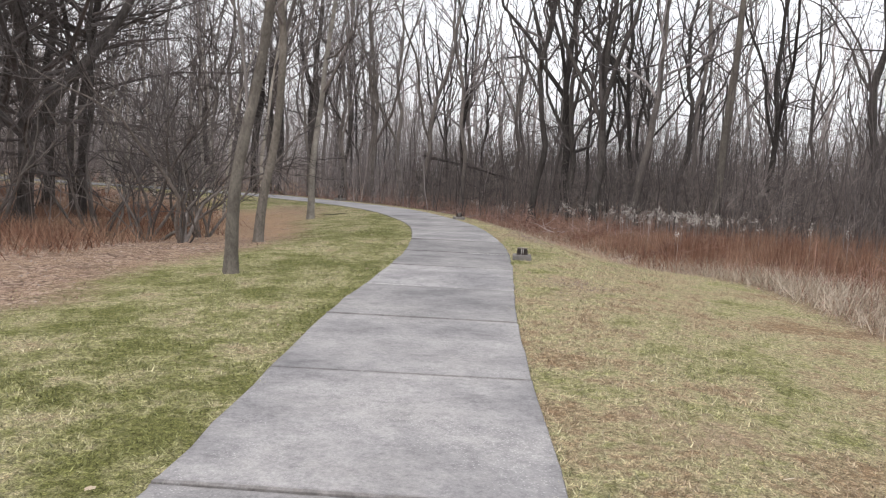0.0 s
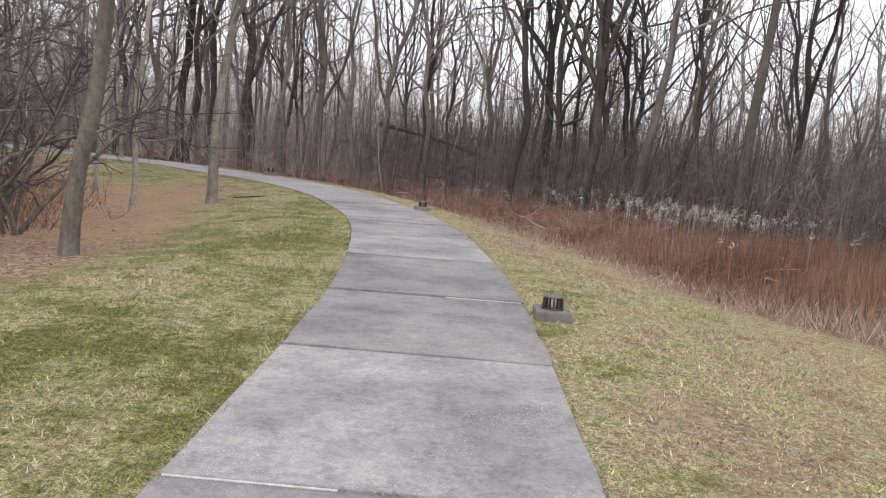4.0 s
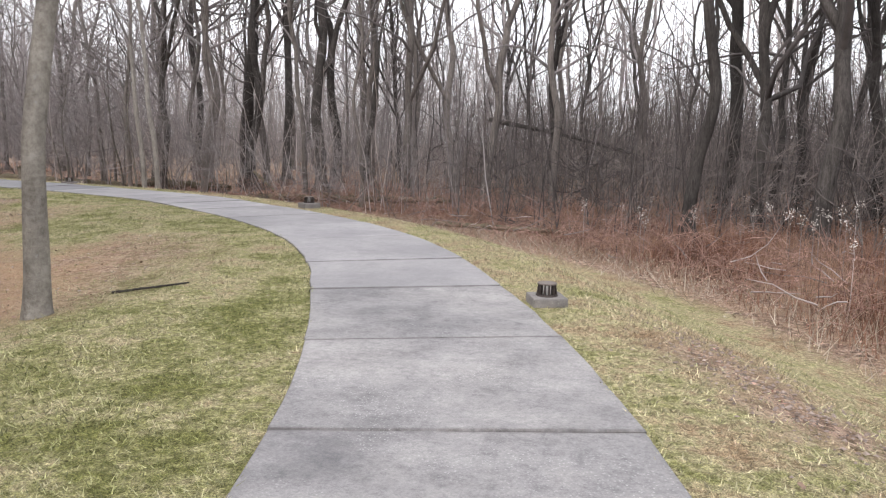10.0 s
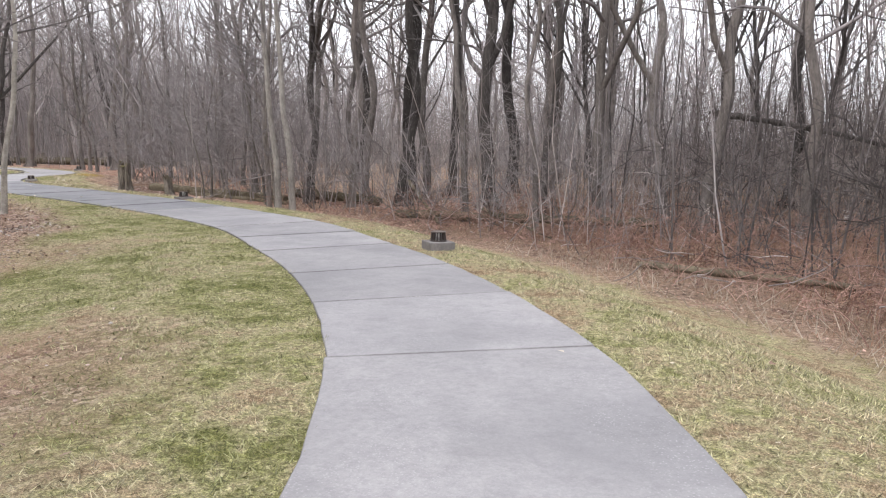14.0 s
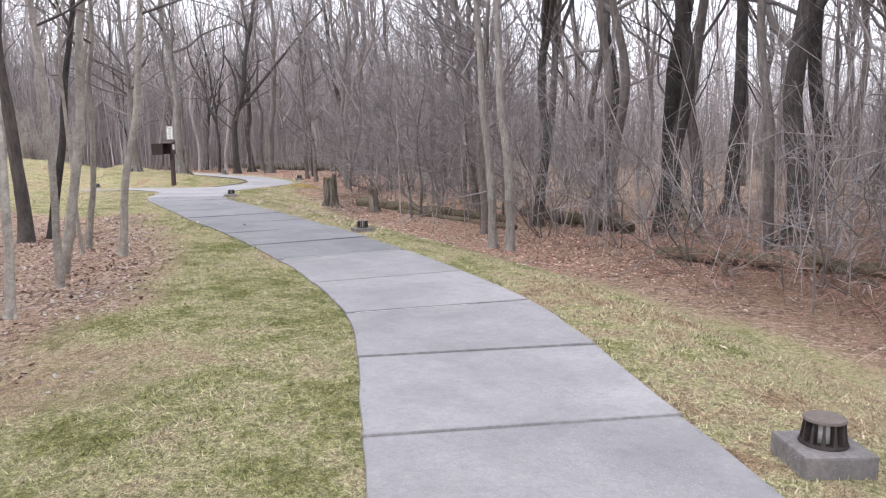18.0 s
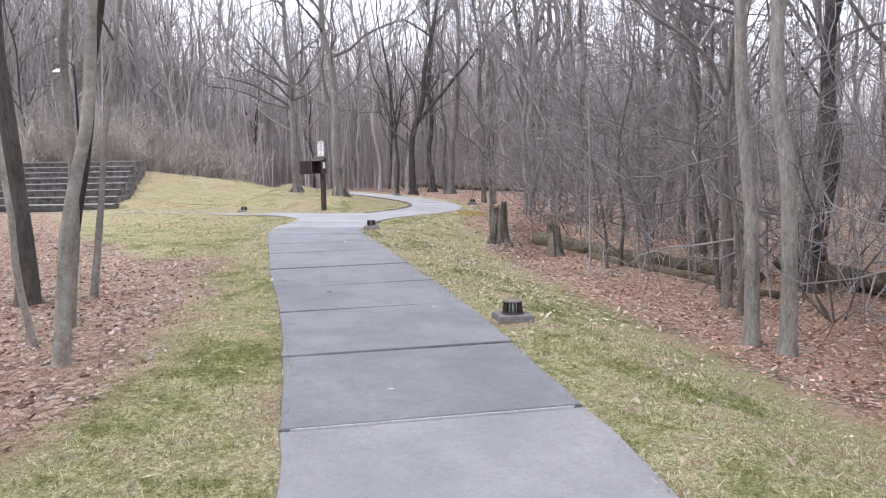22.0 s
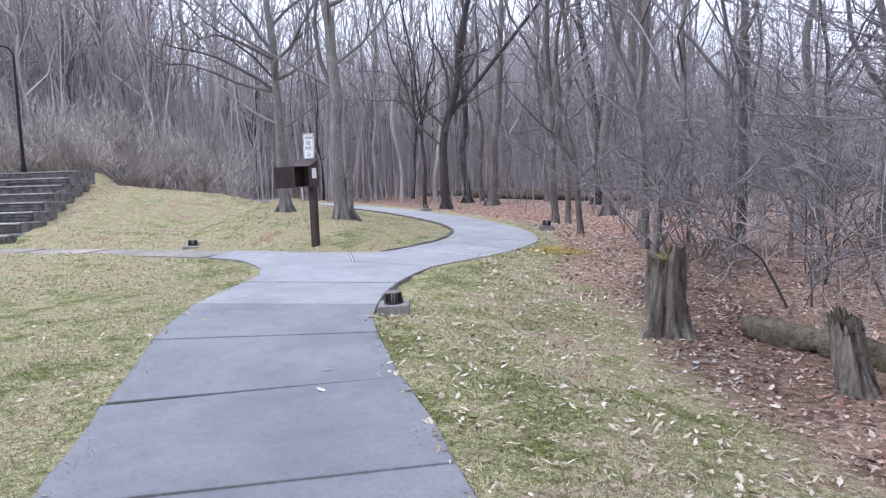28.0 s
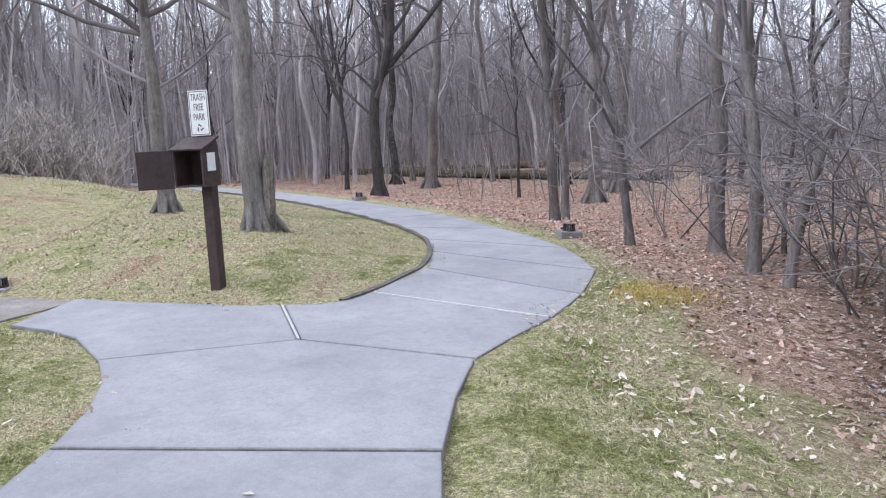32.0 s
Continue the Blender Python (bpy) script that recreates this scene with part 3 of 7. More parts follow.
BARE = [(3.25, 10.1, 0.4, 0.6), (3.6, 4.0, 0.6, 0.55), (3.1, 6.2, 0.35, 0.4), (-2.0, 6.9, 0.7, 0.45), (2.35, 19.9, 0.28, 0.9), (2.75, 17.3, 0.3, 0.9), (2.95, 15.9, 0.35, 0.7), (2.8, 12.9, 0.3, 0.5), (-11.3, 29.0, 0.6, 0.6), (3.05, 8.6, 0.5, 0.5), (2.0, 20.4, 0.42, 0.95), (2.72, 16.7, 0.42, 0.95), (2.4, 19.4, 0.45, 0.95), (2.68, 18.0, 0.45, 0.9), (2.1, 21.0, 0.35, 0.5), (3.4, 9.5, 0.6, 0.45), (3.1, 13.8, 0.5, 0.45), (-4.5, 22.8, 1.7, 0.7), (-4.0, 20.8, 1.3, 0.65), (-3.9, 17.9, 1.4, 0.6), (-2.2, 15.0, 0.7, 0.35), (-5.2, 24.2, 1.2, 0.6), (-9.2, 27.4, 1.2, 0.6), (-8.0, 34.3, 0.7, 0.4), (-24.3, 39.3, 0.9, 0.45), (-23.0, 38.8, 0.7, 0.4), (-25.2, 41.0, 0.9, 0.5), (-26.2, 42.4, 0.8, 0.4), (-20.4, 33.0, 0.8, 0.5), (-17.5, 32.2, 0.6, 0.4), (-21.0, 32.0, 1.6, 0.6)]


def zones(x, y):
    """Height of the ground, how much of it is lawn, and the distance beyond the paths' right and left edges."""
    d, side, k = nearest(x, y, CHAIN)
    ds, _, _ = nearest(x, y, SPUR_LINE)
    cx, cy = CHAIN[k, 0], CHAIN[k, 1]
    x, y = np.atleast_1d(x).astype(float), np.atleast_1d(y).astype(float)
    off = d - HALF
    right, left = np.where(side > 0, off, -1.0), np.where(side <= 0, off, -1.0)
    drop = 0.2 + 0.45 * smooth(11, 18, cy) - 0.25 * smooth(-17, -24, cx) - 0.12 * smooth(-27, -31, cx)
    zr = -drop * smooth(0.5, 3.0, right) - 0.15 * smooth(3.0, 7.0, right) * smooth(-12, -4, cx) + (drop - 0.2) * smooth(9, 22, right)
    dip = 0.1 + 0.2 * smooth(12, 18, cy) - 0.2 * smooth(-6, -11, cx)
    zl = -dip * smooth(0.7, 4.0, left) - (dip - 0.1) * 0.8 * smooth(4, 7, left)
    zl = zl - 0.09 * smooth(1.0, 2.6, left) * smooth(-10, -12.5, cx) * smooth(-23, -20, cx)
    inside = np.minimum(off, ds - 0.55)
    mound = 0.44 * smooth(-0.2, 3.2, inside) * smooth(-30.2, -31.5, x) * smooth(0, 0.4, left) * smooth(36.0, 37.4, y - (-33.5 - x) * 0.5 * (x < -33.5))
    zl = zl * smooth(-31, -26, cx) + mound
    u = (x + 38.8) * -0.82 + (y - 33.8) * 0.57
    v = (x + 38.8) * 0.21 + (y - 33.8) * 0.977
    bank = smooth(-0.4, 0.5, v)
    wide = np.clip(1.4 - 0.115 * (y - 36.4), 0, 1.4) * smooth(-37, -50, x)
    steps = 0.75 * smooth(-42, -60, x) * smooth(20, 30, y) + 1.2 * smooth(0.4, 10.5, u)
    hill = (bank * wide + (1 - bank) * steps) * smooth(0.6, 5.0, np.where(side > 0, 0, off))
    hill = hill * smooth(0.6, 1.6, ds) + 4.0 * smooth(-62, -100, x) * smooth(47, 42, y)
    hill = hill + 0.1 * smooth(0.5, 0.9, ds) * smooth(4.0, 2.0, ds) * smooth(-32.5, -34, x) * (side <= 0)
    z = -0.018 + np.where(side > 0, zr, zl) + hill - 0.09 * smooth(-0.25, -0.5, off)
    rough = 0.012 + 0.06 * smooth(2.5, 7, off)
    z = z + rough * ripple(x, y) * smooth(0.2, 1.5, np.minimum(off, np.maximum(ds - 0.5, 0)))
    # how far the lawn goes
    limit = 4.0 - 0.9 * smooth(9, 20, cy) - 0.3 * smooth(-5, -14, cx) - 0.1 * smooth(-25, -28, cx) - 2.3 * smooth(-28.2, -30.4, cx)
    limit_left = 3.1 - 0.3 * smooth(8, 15, cy) + 0.6 * smooth(14, 20, cy) - 0.45 * smooth(9, 13, cy) * smooth(24, 20, cy) - 2.3 * smooth(-6, -14, cx) + 2.2 * smooth(-18.5, -23.5, cx) + 22 * smooth(-23.5, -28, cx)
    lawn = np.where(side > 0, smooth(limit + 0.7, limit - 0.7, right), smooth(limit_left + 1.0, limit_left - 1.0, left))
    lawn = lawn * smooth(-61, -57, x) * smooth(80, 60, np.abs(y)) * np.where(side > 0, 1.0, np.where(x < -20, smooth(30.6, 32.8, y), np.maximum(smooth(22, 26, y), smooth(-26, -20, x))))
    for bx, by, br, much in BARE:
        lawn = lawn * (1 - much * np.exp(-((x - bx) ** 2 + (y - by) ** 2) / br**2))
    return z, lawn, right, left


def bare_strip(x, right):
    """The dark strip of bare soil and dull leaves between the lawn's end and the red litter."""
    return smooth(2.3, 3.1, right) * smooth(5.2, 4.0, right) * smooth(-19.5, -22, x) * smooth(-30.5, -28, x)


def dryness(x, y):
    """Shifts the lawn towards straw (above nought) or green: drier on the outer side of the bend."""
    d, side, k = nearest(x, y, CHAIN[::2])
    cy, cx = CHAIN[::2][k, 1], CHAIN[::2][k, 0]
    return np.where(side > 0, 0.072 * smooth(-16, -4, cx), -0.045 * smooth(26, 16, cy) - 0.012) - 0.02 * smooth(1.7, 0.9, d) + 0.045 * smooth(-29.5, -31, np.atleast_1d(x)) + 0.02 * smooth(-35, -41, np.atleast_1d(x))


def ground_z(x, y):
    return float(zones(x, y)[0][0])


# ---- ground ----
def build_ground():
    gx = np.r_[-900, -500, -300, -200, -140, -110, np.arange(-92, -66, 1.5), np.arange(-66, 12, 0.34), np.arange(12, 60, 1.5), 75, 110, 160, 250, 450, 900]
    gy = np.r_[-900, -450, -220, -110, -60, -35, np.arange(-22, -4, 1.5), np.arange(-4, 56, 0.34), np.arange(56, 96, 1.5), 110, 140, 200, 320, 520, 900]
    xx, yy = np.meshgrid(gx, gy)
    z, lawn, right, left = zones(xx.ravel(), yy.ravel())
    far = smooth(70, 200, np.hypot(xx.ravel() + 15, yy.ravel() - 25))
    z = z * (1 - far) - 0.2 * far
    v = np.stack([xx.ravel(), yy.ravel(), z], 1)
    nx, ny = len(gx), len(gy)
    i = (np.arange(ny - 1)[:, None] * nx + np.arange(nx - 1)[None]).ravel()
    ob = link_mesh("ground", v, np.stack([i, i + 1, i + 1 + nx, i + nx], 1), M_GROUND, smooth=True)
    a = ob.data.attributes.new("lawn", "FLOAT", "POINT")
    a.data.foreach_set("value", lawn.astype(np.float32))
    a = ob.data.attributes.new("dry", "FLOAT", "POINT")
    a.data.foreach_set("value", dryness(xx.ravel(), yy.ravel()).astype(np.float32))
    a = ob.data.attributes.new("wet", "FLOAT", "POINT")
    a.data.foreach_set("value", np.maximum(smooth(2.5, 4.5, right) * smooth(-13, -7, xx.ravel()) * 0.6, 0.95 * bare_strip(xx.ravel(), right)).astype(np.float32))
    a = ob.data.attributes.new("thatch", "FLOAT", "POINT")
    a.data.foreach_set("value", (smooth(1.5, 3.0, left) * 0.75 * smooth(-12, -7, xx.ravel()) * smooth(29, 26, yy.ravel()) * smooth(12, 17, yy.ravel())).astype(np.float32))
    tagged(ob, "winter lawn, bare soil and brown leaf litter of a park wood", "ground", kind="structure")


build_ground()


# ---- concrete path ----
def slab(outline, parent, z=0.0, tilt=(0, 0), material=None, dirty=None):
    """One poured slab from its outline, with a worn top edge."""
    p = np.array(outline, float)
    c = p.mean(0)
    bm = bmesh.new()
    rim = bm.verts.layers.float.new("stain")
    zz = [z + (a - c[0]) * tilt[0] + (b - c[1]) * tilt[1] for a, b in p]
    nxt, prv = np.roll(p, -1, 0), np.roll(p, 1, 0)
    ea, eb = unit(nxt - p), unit(p - prv)
    nrm = np.stack([ea[:, 1] + eb[:, 1], -ea[:, 0] - eb[:, 0]], 1)
    nrm = nrm / np.maximum((nrm * np.stack([ea[:, 1], -ea[:, 0]], 1)).sum(1, keepdims=True), 0.5)
    area = 0.5 * np.sum(p[:, 0] * nxt[:, 1] - nxt[:, 0] * p[:, 1])
    out = nrm * np.sign(area) * 0.007
    top = [bm.verts.new((a, b, h)) for (a, b), h in zip(p - out, zz)]
    mid = [bm.verts.new((a, b, h - 0.008)) for (a, b), h in zip(p, zz)]
    low = [bm.verts.new((a, b, h - 0.13)) for (a, b), h in zip(p, zz)]
    n = len(p)
    inner = p - nrm * np.sign(area) * 0.036
    core = [bm.verts.new((a, b, h)) for (a, b), h in zip(inner, zz)]
    dirty = dirty or [0.6] * n
    for k in range(n):
        mid[k][rim] = low[k][rim] = 1.0
        top[k][rim] = dirty[k]
    lip = [bm.verts.new((a, b, h)) for (a, b), h in zip(p - nrm * np.sign(area) * 0.016, zz)]
    for k in range(n):
        lip[k][rim] = 0.4 * dirty[k]
    bm.faces.new(core if area > 0 else core[::-1])
    for upper, lower in ((core, lip), (lip, top), (top, mid), (mid, low)):
        for i in range(n):
            j = (i + 1) % n
            quad = (upper[i], lower[i], lower[j], upper[j])
            bm.faces.new(quad if area > 0 else quad[::-1])
    return part("slab", bm, material or M_SMOOTH, parent)


def strip(line, joints, half, parent, rng, z=0.0, material=None, sealed={}):
    """Slabs along a line of points between the stations of the joints (in metres)."""
    s = np.r_[0, np.cumsum(np.linalg.norm(np.diff(line, axis=0), axis=1))]

    def at(k, e):
        x, y = np.interp(k, s, line[:, 0]), np.interp(k, s, line[:, 1])
        x2, y2 = np.interp(k + 0.1, s, line[:, 0]), np.interp(k + 0.1, s, line[:, 1])
        x1, y1 = np.interp(k - 0.1, s, line[:, 0]), np.interp(k - 0.1, s, line[:, 1])
        w = np.array([x2 - x1, y2 - y1]) / math.hypot(x2 - x1, y2 - y1)
        return x + w[1] * e, y - w[0] * e

    for k in sealed:
        first, last = sealed[k]
        (x1, y1), (x2, y2) = at(joints[k] - 0.008, half * first), at(joints[k] - 0.008, half * last)
        filler = box_bm(math.hypot(x2 - x1, y2 - y1), 0.011, 0.05, (0, 0, 0), 0.003)
        bmesh.ops.transform(filler, matrix=pose((x1 + x2) / 2, (y1 + y2) / 2, z - 0.022, 0, 0, math.degrees(math.atan2(y2 - y1, x2 - x1))), verts=filler.verts)
        part("joint_filler", filler, M_SEALANT, parent, "pale sealant in the joint")
    for k, (a, b) in enumerate(zip(joints, joints[1:])):
        ga, gb = (0.015 if k in sealed else 0.007), (0.015 if k + 1 in sealed else 0.007)
        ks = np.r_[a + ga, np.linspace(a + 0.06, b - 0.06, 6), b - gb]
        wide = [half + (0.165 * float(smooth(-8, -21, at(k, 0)[0])) if half > 0.8 else 0) for k in ks]
        edge = [at(k, w + rng.normal(0, 0.006)) for k, w in zip(ks, wide)] + [at(k, -w + rng.normal(0, 0.006)) for k, w in zip(ks[::-1], wide[::-1])]
        slab(edge, parent, z + rng.normal(0, 0.004), (rng.normal(0, 0.0025), rng.normal(0, 0.0025)), material or (M_DARK_SLAB if -24 < at((a + b) / 2, 0)[0] < -12.5 else M_CONCRETE if at((a + b) / 2, 0)[0] > -0.4 else M_SMOOTH), [1.0, *[0.15] * 6, 1.0] * 2)


def build_paths():
    rng = np.random.default_rng(5)
    path = thing("pavement", Matrix(), "weathered grey concrete path poured in slabs, curving through the park", "path", kind="structure")
    fine = spline(CENTRE, 0.02)
    s = np.r_[0, np.cumsum(np.linalg.norm(np.diff(fine, axis=0), axis=1))]
    marks = [(1.87, 2.74), (1.72, 4.68), (1.61, 6.61), (1.59, 8.56), (1.55, 10.55), (1.48, 12.5), (1.28, 14.71), (0.93, 16.77), (0.63, 18.56), (0.15, 20.18), (-0.46, 21.92), (-1.13, 23.4), (-2.2, 25.2), (-3.36, 26.6), (-4.5, 27.75), (-5.9, 28.95), (-7.1, 29.85), (-8.4, 30.75), (-10.0, 31.52), (-11.85, 32.25), (-13.48, 32.88), (-15.3, 33.45), (-16.87, 33.97), (-18.6, 34.5), (-20.6, 35.1), (-22.25, 35.6)]
    joints = [float(s[np.hypot(*(fine - m).T).argmin()]) for m in marks]
    joints = [joints[0] - 1.94 * k for k in range(5, 0, -1)] + joints
    strip(fine, joints, HALF, path, rng, sealed={5 + k: ends for k, *ends in ((3, -0.2, -0.97), (5, 0.97, 0.2), (7, 0.97, -0.97), (13, 0.95, -0.1), (17, 0.3, -0.9), (19, 0.97, -0.97))})
    for length, x, y, turn in ((2.3, -29.16, 40.9, 13.0), (1.5, -29.76, 39.36, -19.3)):
        filler = box_bm(length, 0.024, 0.05, (0, 0, 0), 0.004)
        bmesh.ops.transform(filler, matrix=pose(x, y, -0.018, 0, 0, turn), verts=filler.verts)
        part("joint_filler", filler, M_SEALANT, path, "pale sealant in the joint")
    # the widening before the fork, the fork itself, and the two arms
    slab([(-22.58, 34.62), (-23.5, 34.9), (-24.55, 35.2), (-23.5, 37.1), (-22.7, 36.85), (-21.95, 36.6)], path, 0.0, (0, 0), M_DARK_SLAB)
    slab([(-24.57, 35.21), (-25.5, 35.55), (-26.4, 35.95), (-24.9, 37.72), (-24.2, 37.36), (-23.52, 37.11)], path, 0.002, (0, 0), M_DARK_SLAB)
    slab([(-26.42, 35.96), (-27.2, 36.45), (-27.86, 36.93), (-26.27, 38.62), (-25.6, 38.13), (-24.92, 37.73)], path)
    slab([(-27.88, 36.95), (-28.4, 37.25), (-29.0, 37.48), (-29.67, 37.6), (-29.02, 39.1), (-27.48, 39.83), (-26.92, 39.22), (-26.29, 38.64)], path, 0.003)
    slab([(-29.69, 37.6), (-30.65, 37.62), (-31.2, 37.48), (-31.75, 37.22), (-32.7, 38.02), (-31.9, 38.5), (-31.25, 38.98), (-30.5, 39.6), (-29.04, 39.09)], path)
    slab([(-29.03, 39.13), (-30.48, 39.64), (-30.2, 39.9), (-30.15, 40.25), (-30.3, 40.62), (-28.0, 41.15), (-27.75, 40.45), (-27.5, 39.86)], path, -0.002)
    arm = [((-30.31, 40.65), (-28.01, 41.18)), ((-31.15, 41.95), (-28.5, 42.1)), ((-32.2, 42.85), (-29.3, 43.2)), ((-33.4, 43.6), (-30.9, 44.28)), ((-35.1, 44.25), (-33.4, 45.25)), ((-37.0, 44.75), (-36.5, 46.15)), ((-39.4, 45.25), (-39.0, 46.6)), ((-42.0, 45.7), (-41.7, 47.0)), ((-45.0, 46.05), (-44.8, 47.3)), ((-48.0, 46.3), (-47.9, 47.5)), ((-52.0, 46.4), (-52.0, 47.6)), ((-56.0, 46.35), (-56.0, 47.55)), ((-60.0, 46.1), (-60.1, 47.3)), ((-64.0, 45.8), (-64.1, 47.0))]
    for (a, b), (c, d) in zip(arm, arm[1:]):
        a, b, c, d = (np.array(p) for p in (a, b, c, d))
        g = 0.009 / np.linalg.norm(c - a)
        bow = 0.035 * np.linalg.norm(c - a) * np.array([0.3, 0.9]) * (1 if a[0] > -38 else 0.2)
        slab([a + (c - a) * g, (a + c) / 2 - bow * 0, c - (c - a) * g, d - (d - b) * g, (b + d) / 2 + bow * (1 if b[0] < -29 else 0.3), b + (d - b) * g], path)
    s2 = np.r_[0, np.cumsum(np.linalg.norm(np.diff(SPUR_LINE, axis=0), axis=1))]
    strip(SPUR_LINE[(s2 > 2.9)], [0.0, 1.8, 3.6, 5.5, 7.4, 9.3, 11.2, 13.1, 15.0, 17.0, 19.0], 0.52, path, rng, -0.04, M_SPUR)
    # dark edging along the inner side of the arm
    inner = spline([(-30.15, 40.2), (-30.42, 40.8), (-31.15, 41.95), (-32.2, 42.85), (-33.4, 43.6), (-35.1, 44.25), (-37.0, 44.75), (-39.4, 45.25), (-42.0, 45.7), (-45.0, 46.05), (-48.0, 46.3), (-52.0, 46.4)], 0.3)
    way = unit(np.gradient(inner, axis=0))
    nrm = np.stack([way[:, 1], -way[:, 0]], 1)
    a, b = inner - nrm * 0.02, inner - nrm * 0.09
    h = (0.03 + 0.012 * np.sin(np.arange(len(inner)) * 1.7)) * smooth(-3, 8, np.arange(len(inner)))
    v = np.vstack([np.c_[a, a[:, 0] * 0 - 0.05], np.c_[a, h], np.c_[b, h + 0.004], np.c_[b, b[:, 0] * 0 - 0.05]])
    n = len(inner)
    i = np.arange(n - 1)
    f = np.vstack([np.stack([i + k * n, i + 1 + k * n, i + 1 + (k + 1) * n, i + (k + 1) * n], 1) for k in range(3)])
    tagged(link_mesh("lawn_edging", v, f[:, ::-1], M_EDGING), "dark weathered edging strip holding the lawn beside the path", "edging", kind="structure")


build_paths()


# ---- path lights on their concrete footings ----
def path_light(at, angle, first=None, lean=(0, 0)):
    x, y = at
    m = pose(x, y, max(ground_z(x, y), -0.05) - 0.085, lean[0], lean[1], angle)
    if first:
        return copy_thing(first, m)
    ob = thing("path_light", m, "low dark bronze louvred path light on a square concrete footing", "path light", "path lights along the walk")
    part("footing", box_bm(0.34, 0.34, 0.28, (0, 0, 0.05), 0.014), M_BLOCK, ob, "rough cast concrete footing block")
    part("base_ring", disc_bm(0.112, 0.108, 0.018, (0, 0, 0.199), 32, 0.004), M_BRONZE, ob)
    part("lens", disc_bm(0.064, 0.06, 0.1, (0, 0, 0.255), 24), M_LENS, ob, "frosted pale lens", True)
    for k in range(12):
        a = k * 2 * math.pi / 12
        fin = box_bm(0.034, 0.02, 0.1, (0, 0, 0), 0.002)
        for v in fin.verts:
            if v.co.z > 0:
                v.co.y *= 0.4
                v.co.x -= 0.012
        bmesh.ops.transform(fin, matrix=pose(0, 0, 0, 0, 0, math.degrees(a)) @ Matrix.Translation((0.086, 0, 0.256)), verts=fin.verts)
        part("louvre_fin", fin, M_BRONZE, ob)
    part("cap", disc_bm(0.1, 0.096, 0.012, (0, 0, 0.311), 36, 0.004), M_CAP, ob, "weathered brown metal cap")
    return ob


LIGHTS = [((2.59, 12.1), 1, (0, 0)), ((0.8, 21.6), 20, (1.5, 0)), ((-4.6, 29.5), 48, (0, 1)), ((-13.98, 34.36), 70, (-2, 1)), ((-24.42, 37.72), 62, (2, -2)), ((-34.2, 37.4), 55, (2, 3)), ((-31.7, 45.2), 62, (1, 4)), ((-41.9, 47.25), 80, (0, 2))]
first_light = path_light(*LIGHTS[0][:2])
for at, angle, lean in LIGHTS[1:]:
    lamp = path_light(at, angle, first_light, lean)
    if at[0] < -34 and at[1] < 38:  # sunk into the turf
        lamp.location.z -= 0.09
    if at[0] == -13.98:
        lamp.location.z -= 0.045
    if at[1] < 22:  # the second footing is a smaller casting
        lamp.scale = (0.86, 0.86, 0.86)
first_light.scale = (0.88, 0.88, 0.88)


# ---- notice post with an open box ----
def text_mesh(name, words, size, m, material, parent):
    cu = bpy.data.curves.new(name, "FONT")
    cu.body, cu.size, cu.align_x, cu.align_y = words, size, "CENTER", "CENTER"
    cu.extrude = 0.001
    tmp = bpy.data.objects.new(name, cu)
    scene.collection.objects.link(tmp)
    me = bpy.data.meshes.new_from_object(tmp.evaluated_get(bpy.context.evaluated_depsgraph_get()))
    bpy.data.objects.remove(tmp)
    me.materials.clear()
    me.materials.append(material)
    ob = new(name, me)
    ob.matrix_local = m
    ob.parent = parent
    return ob


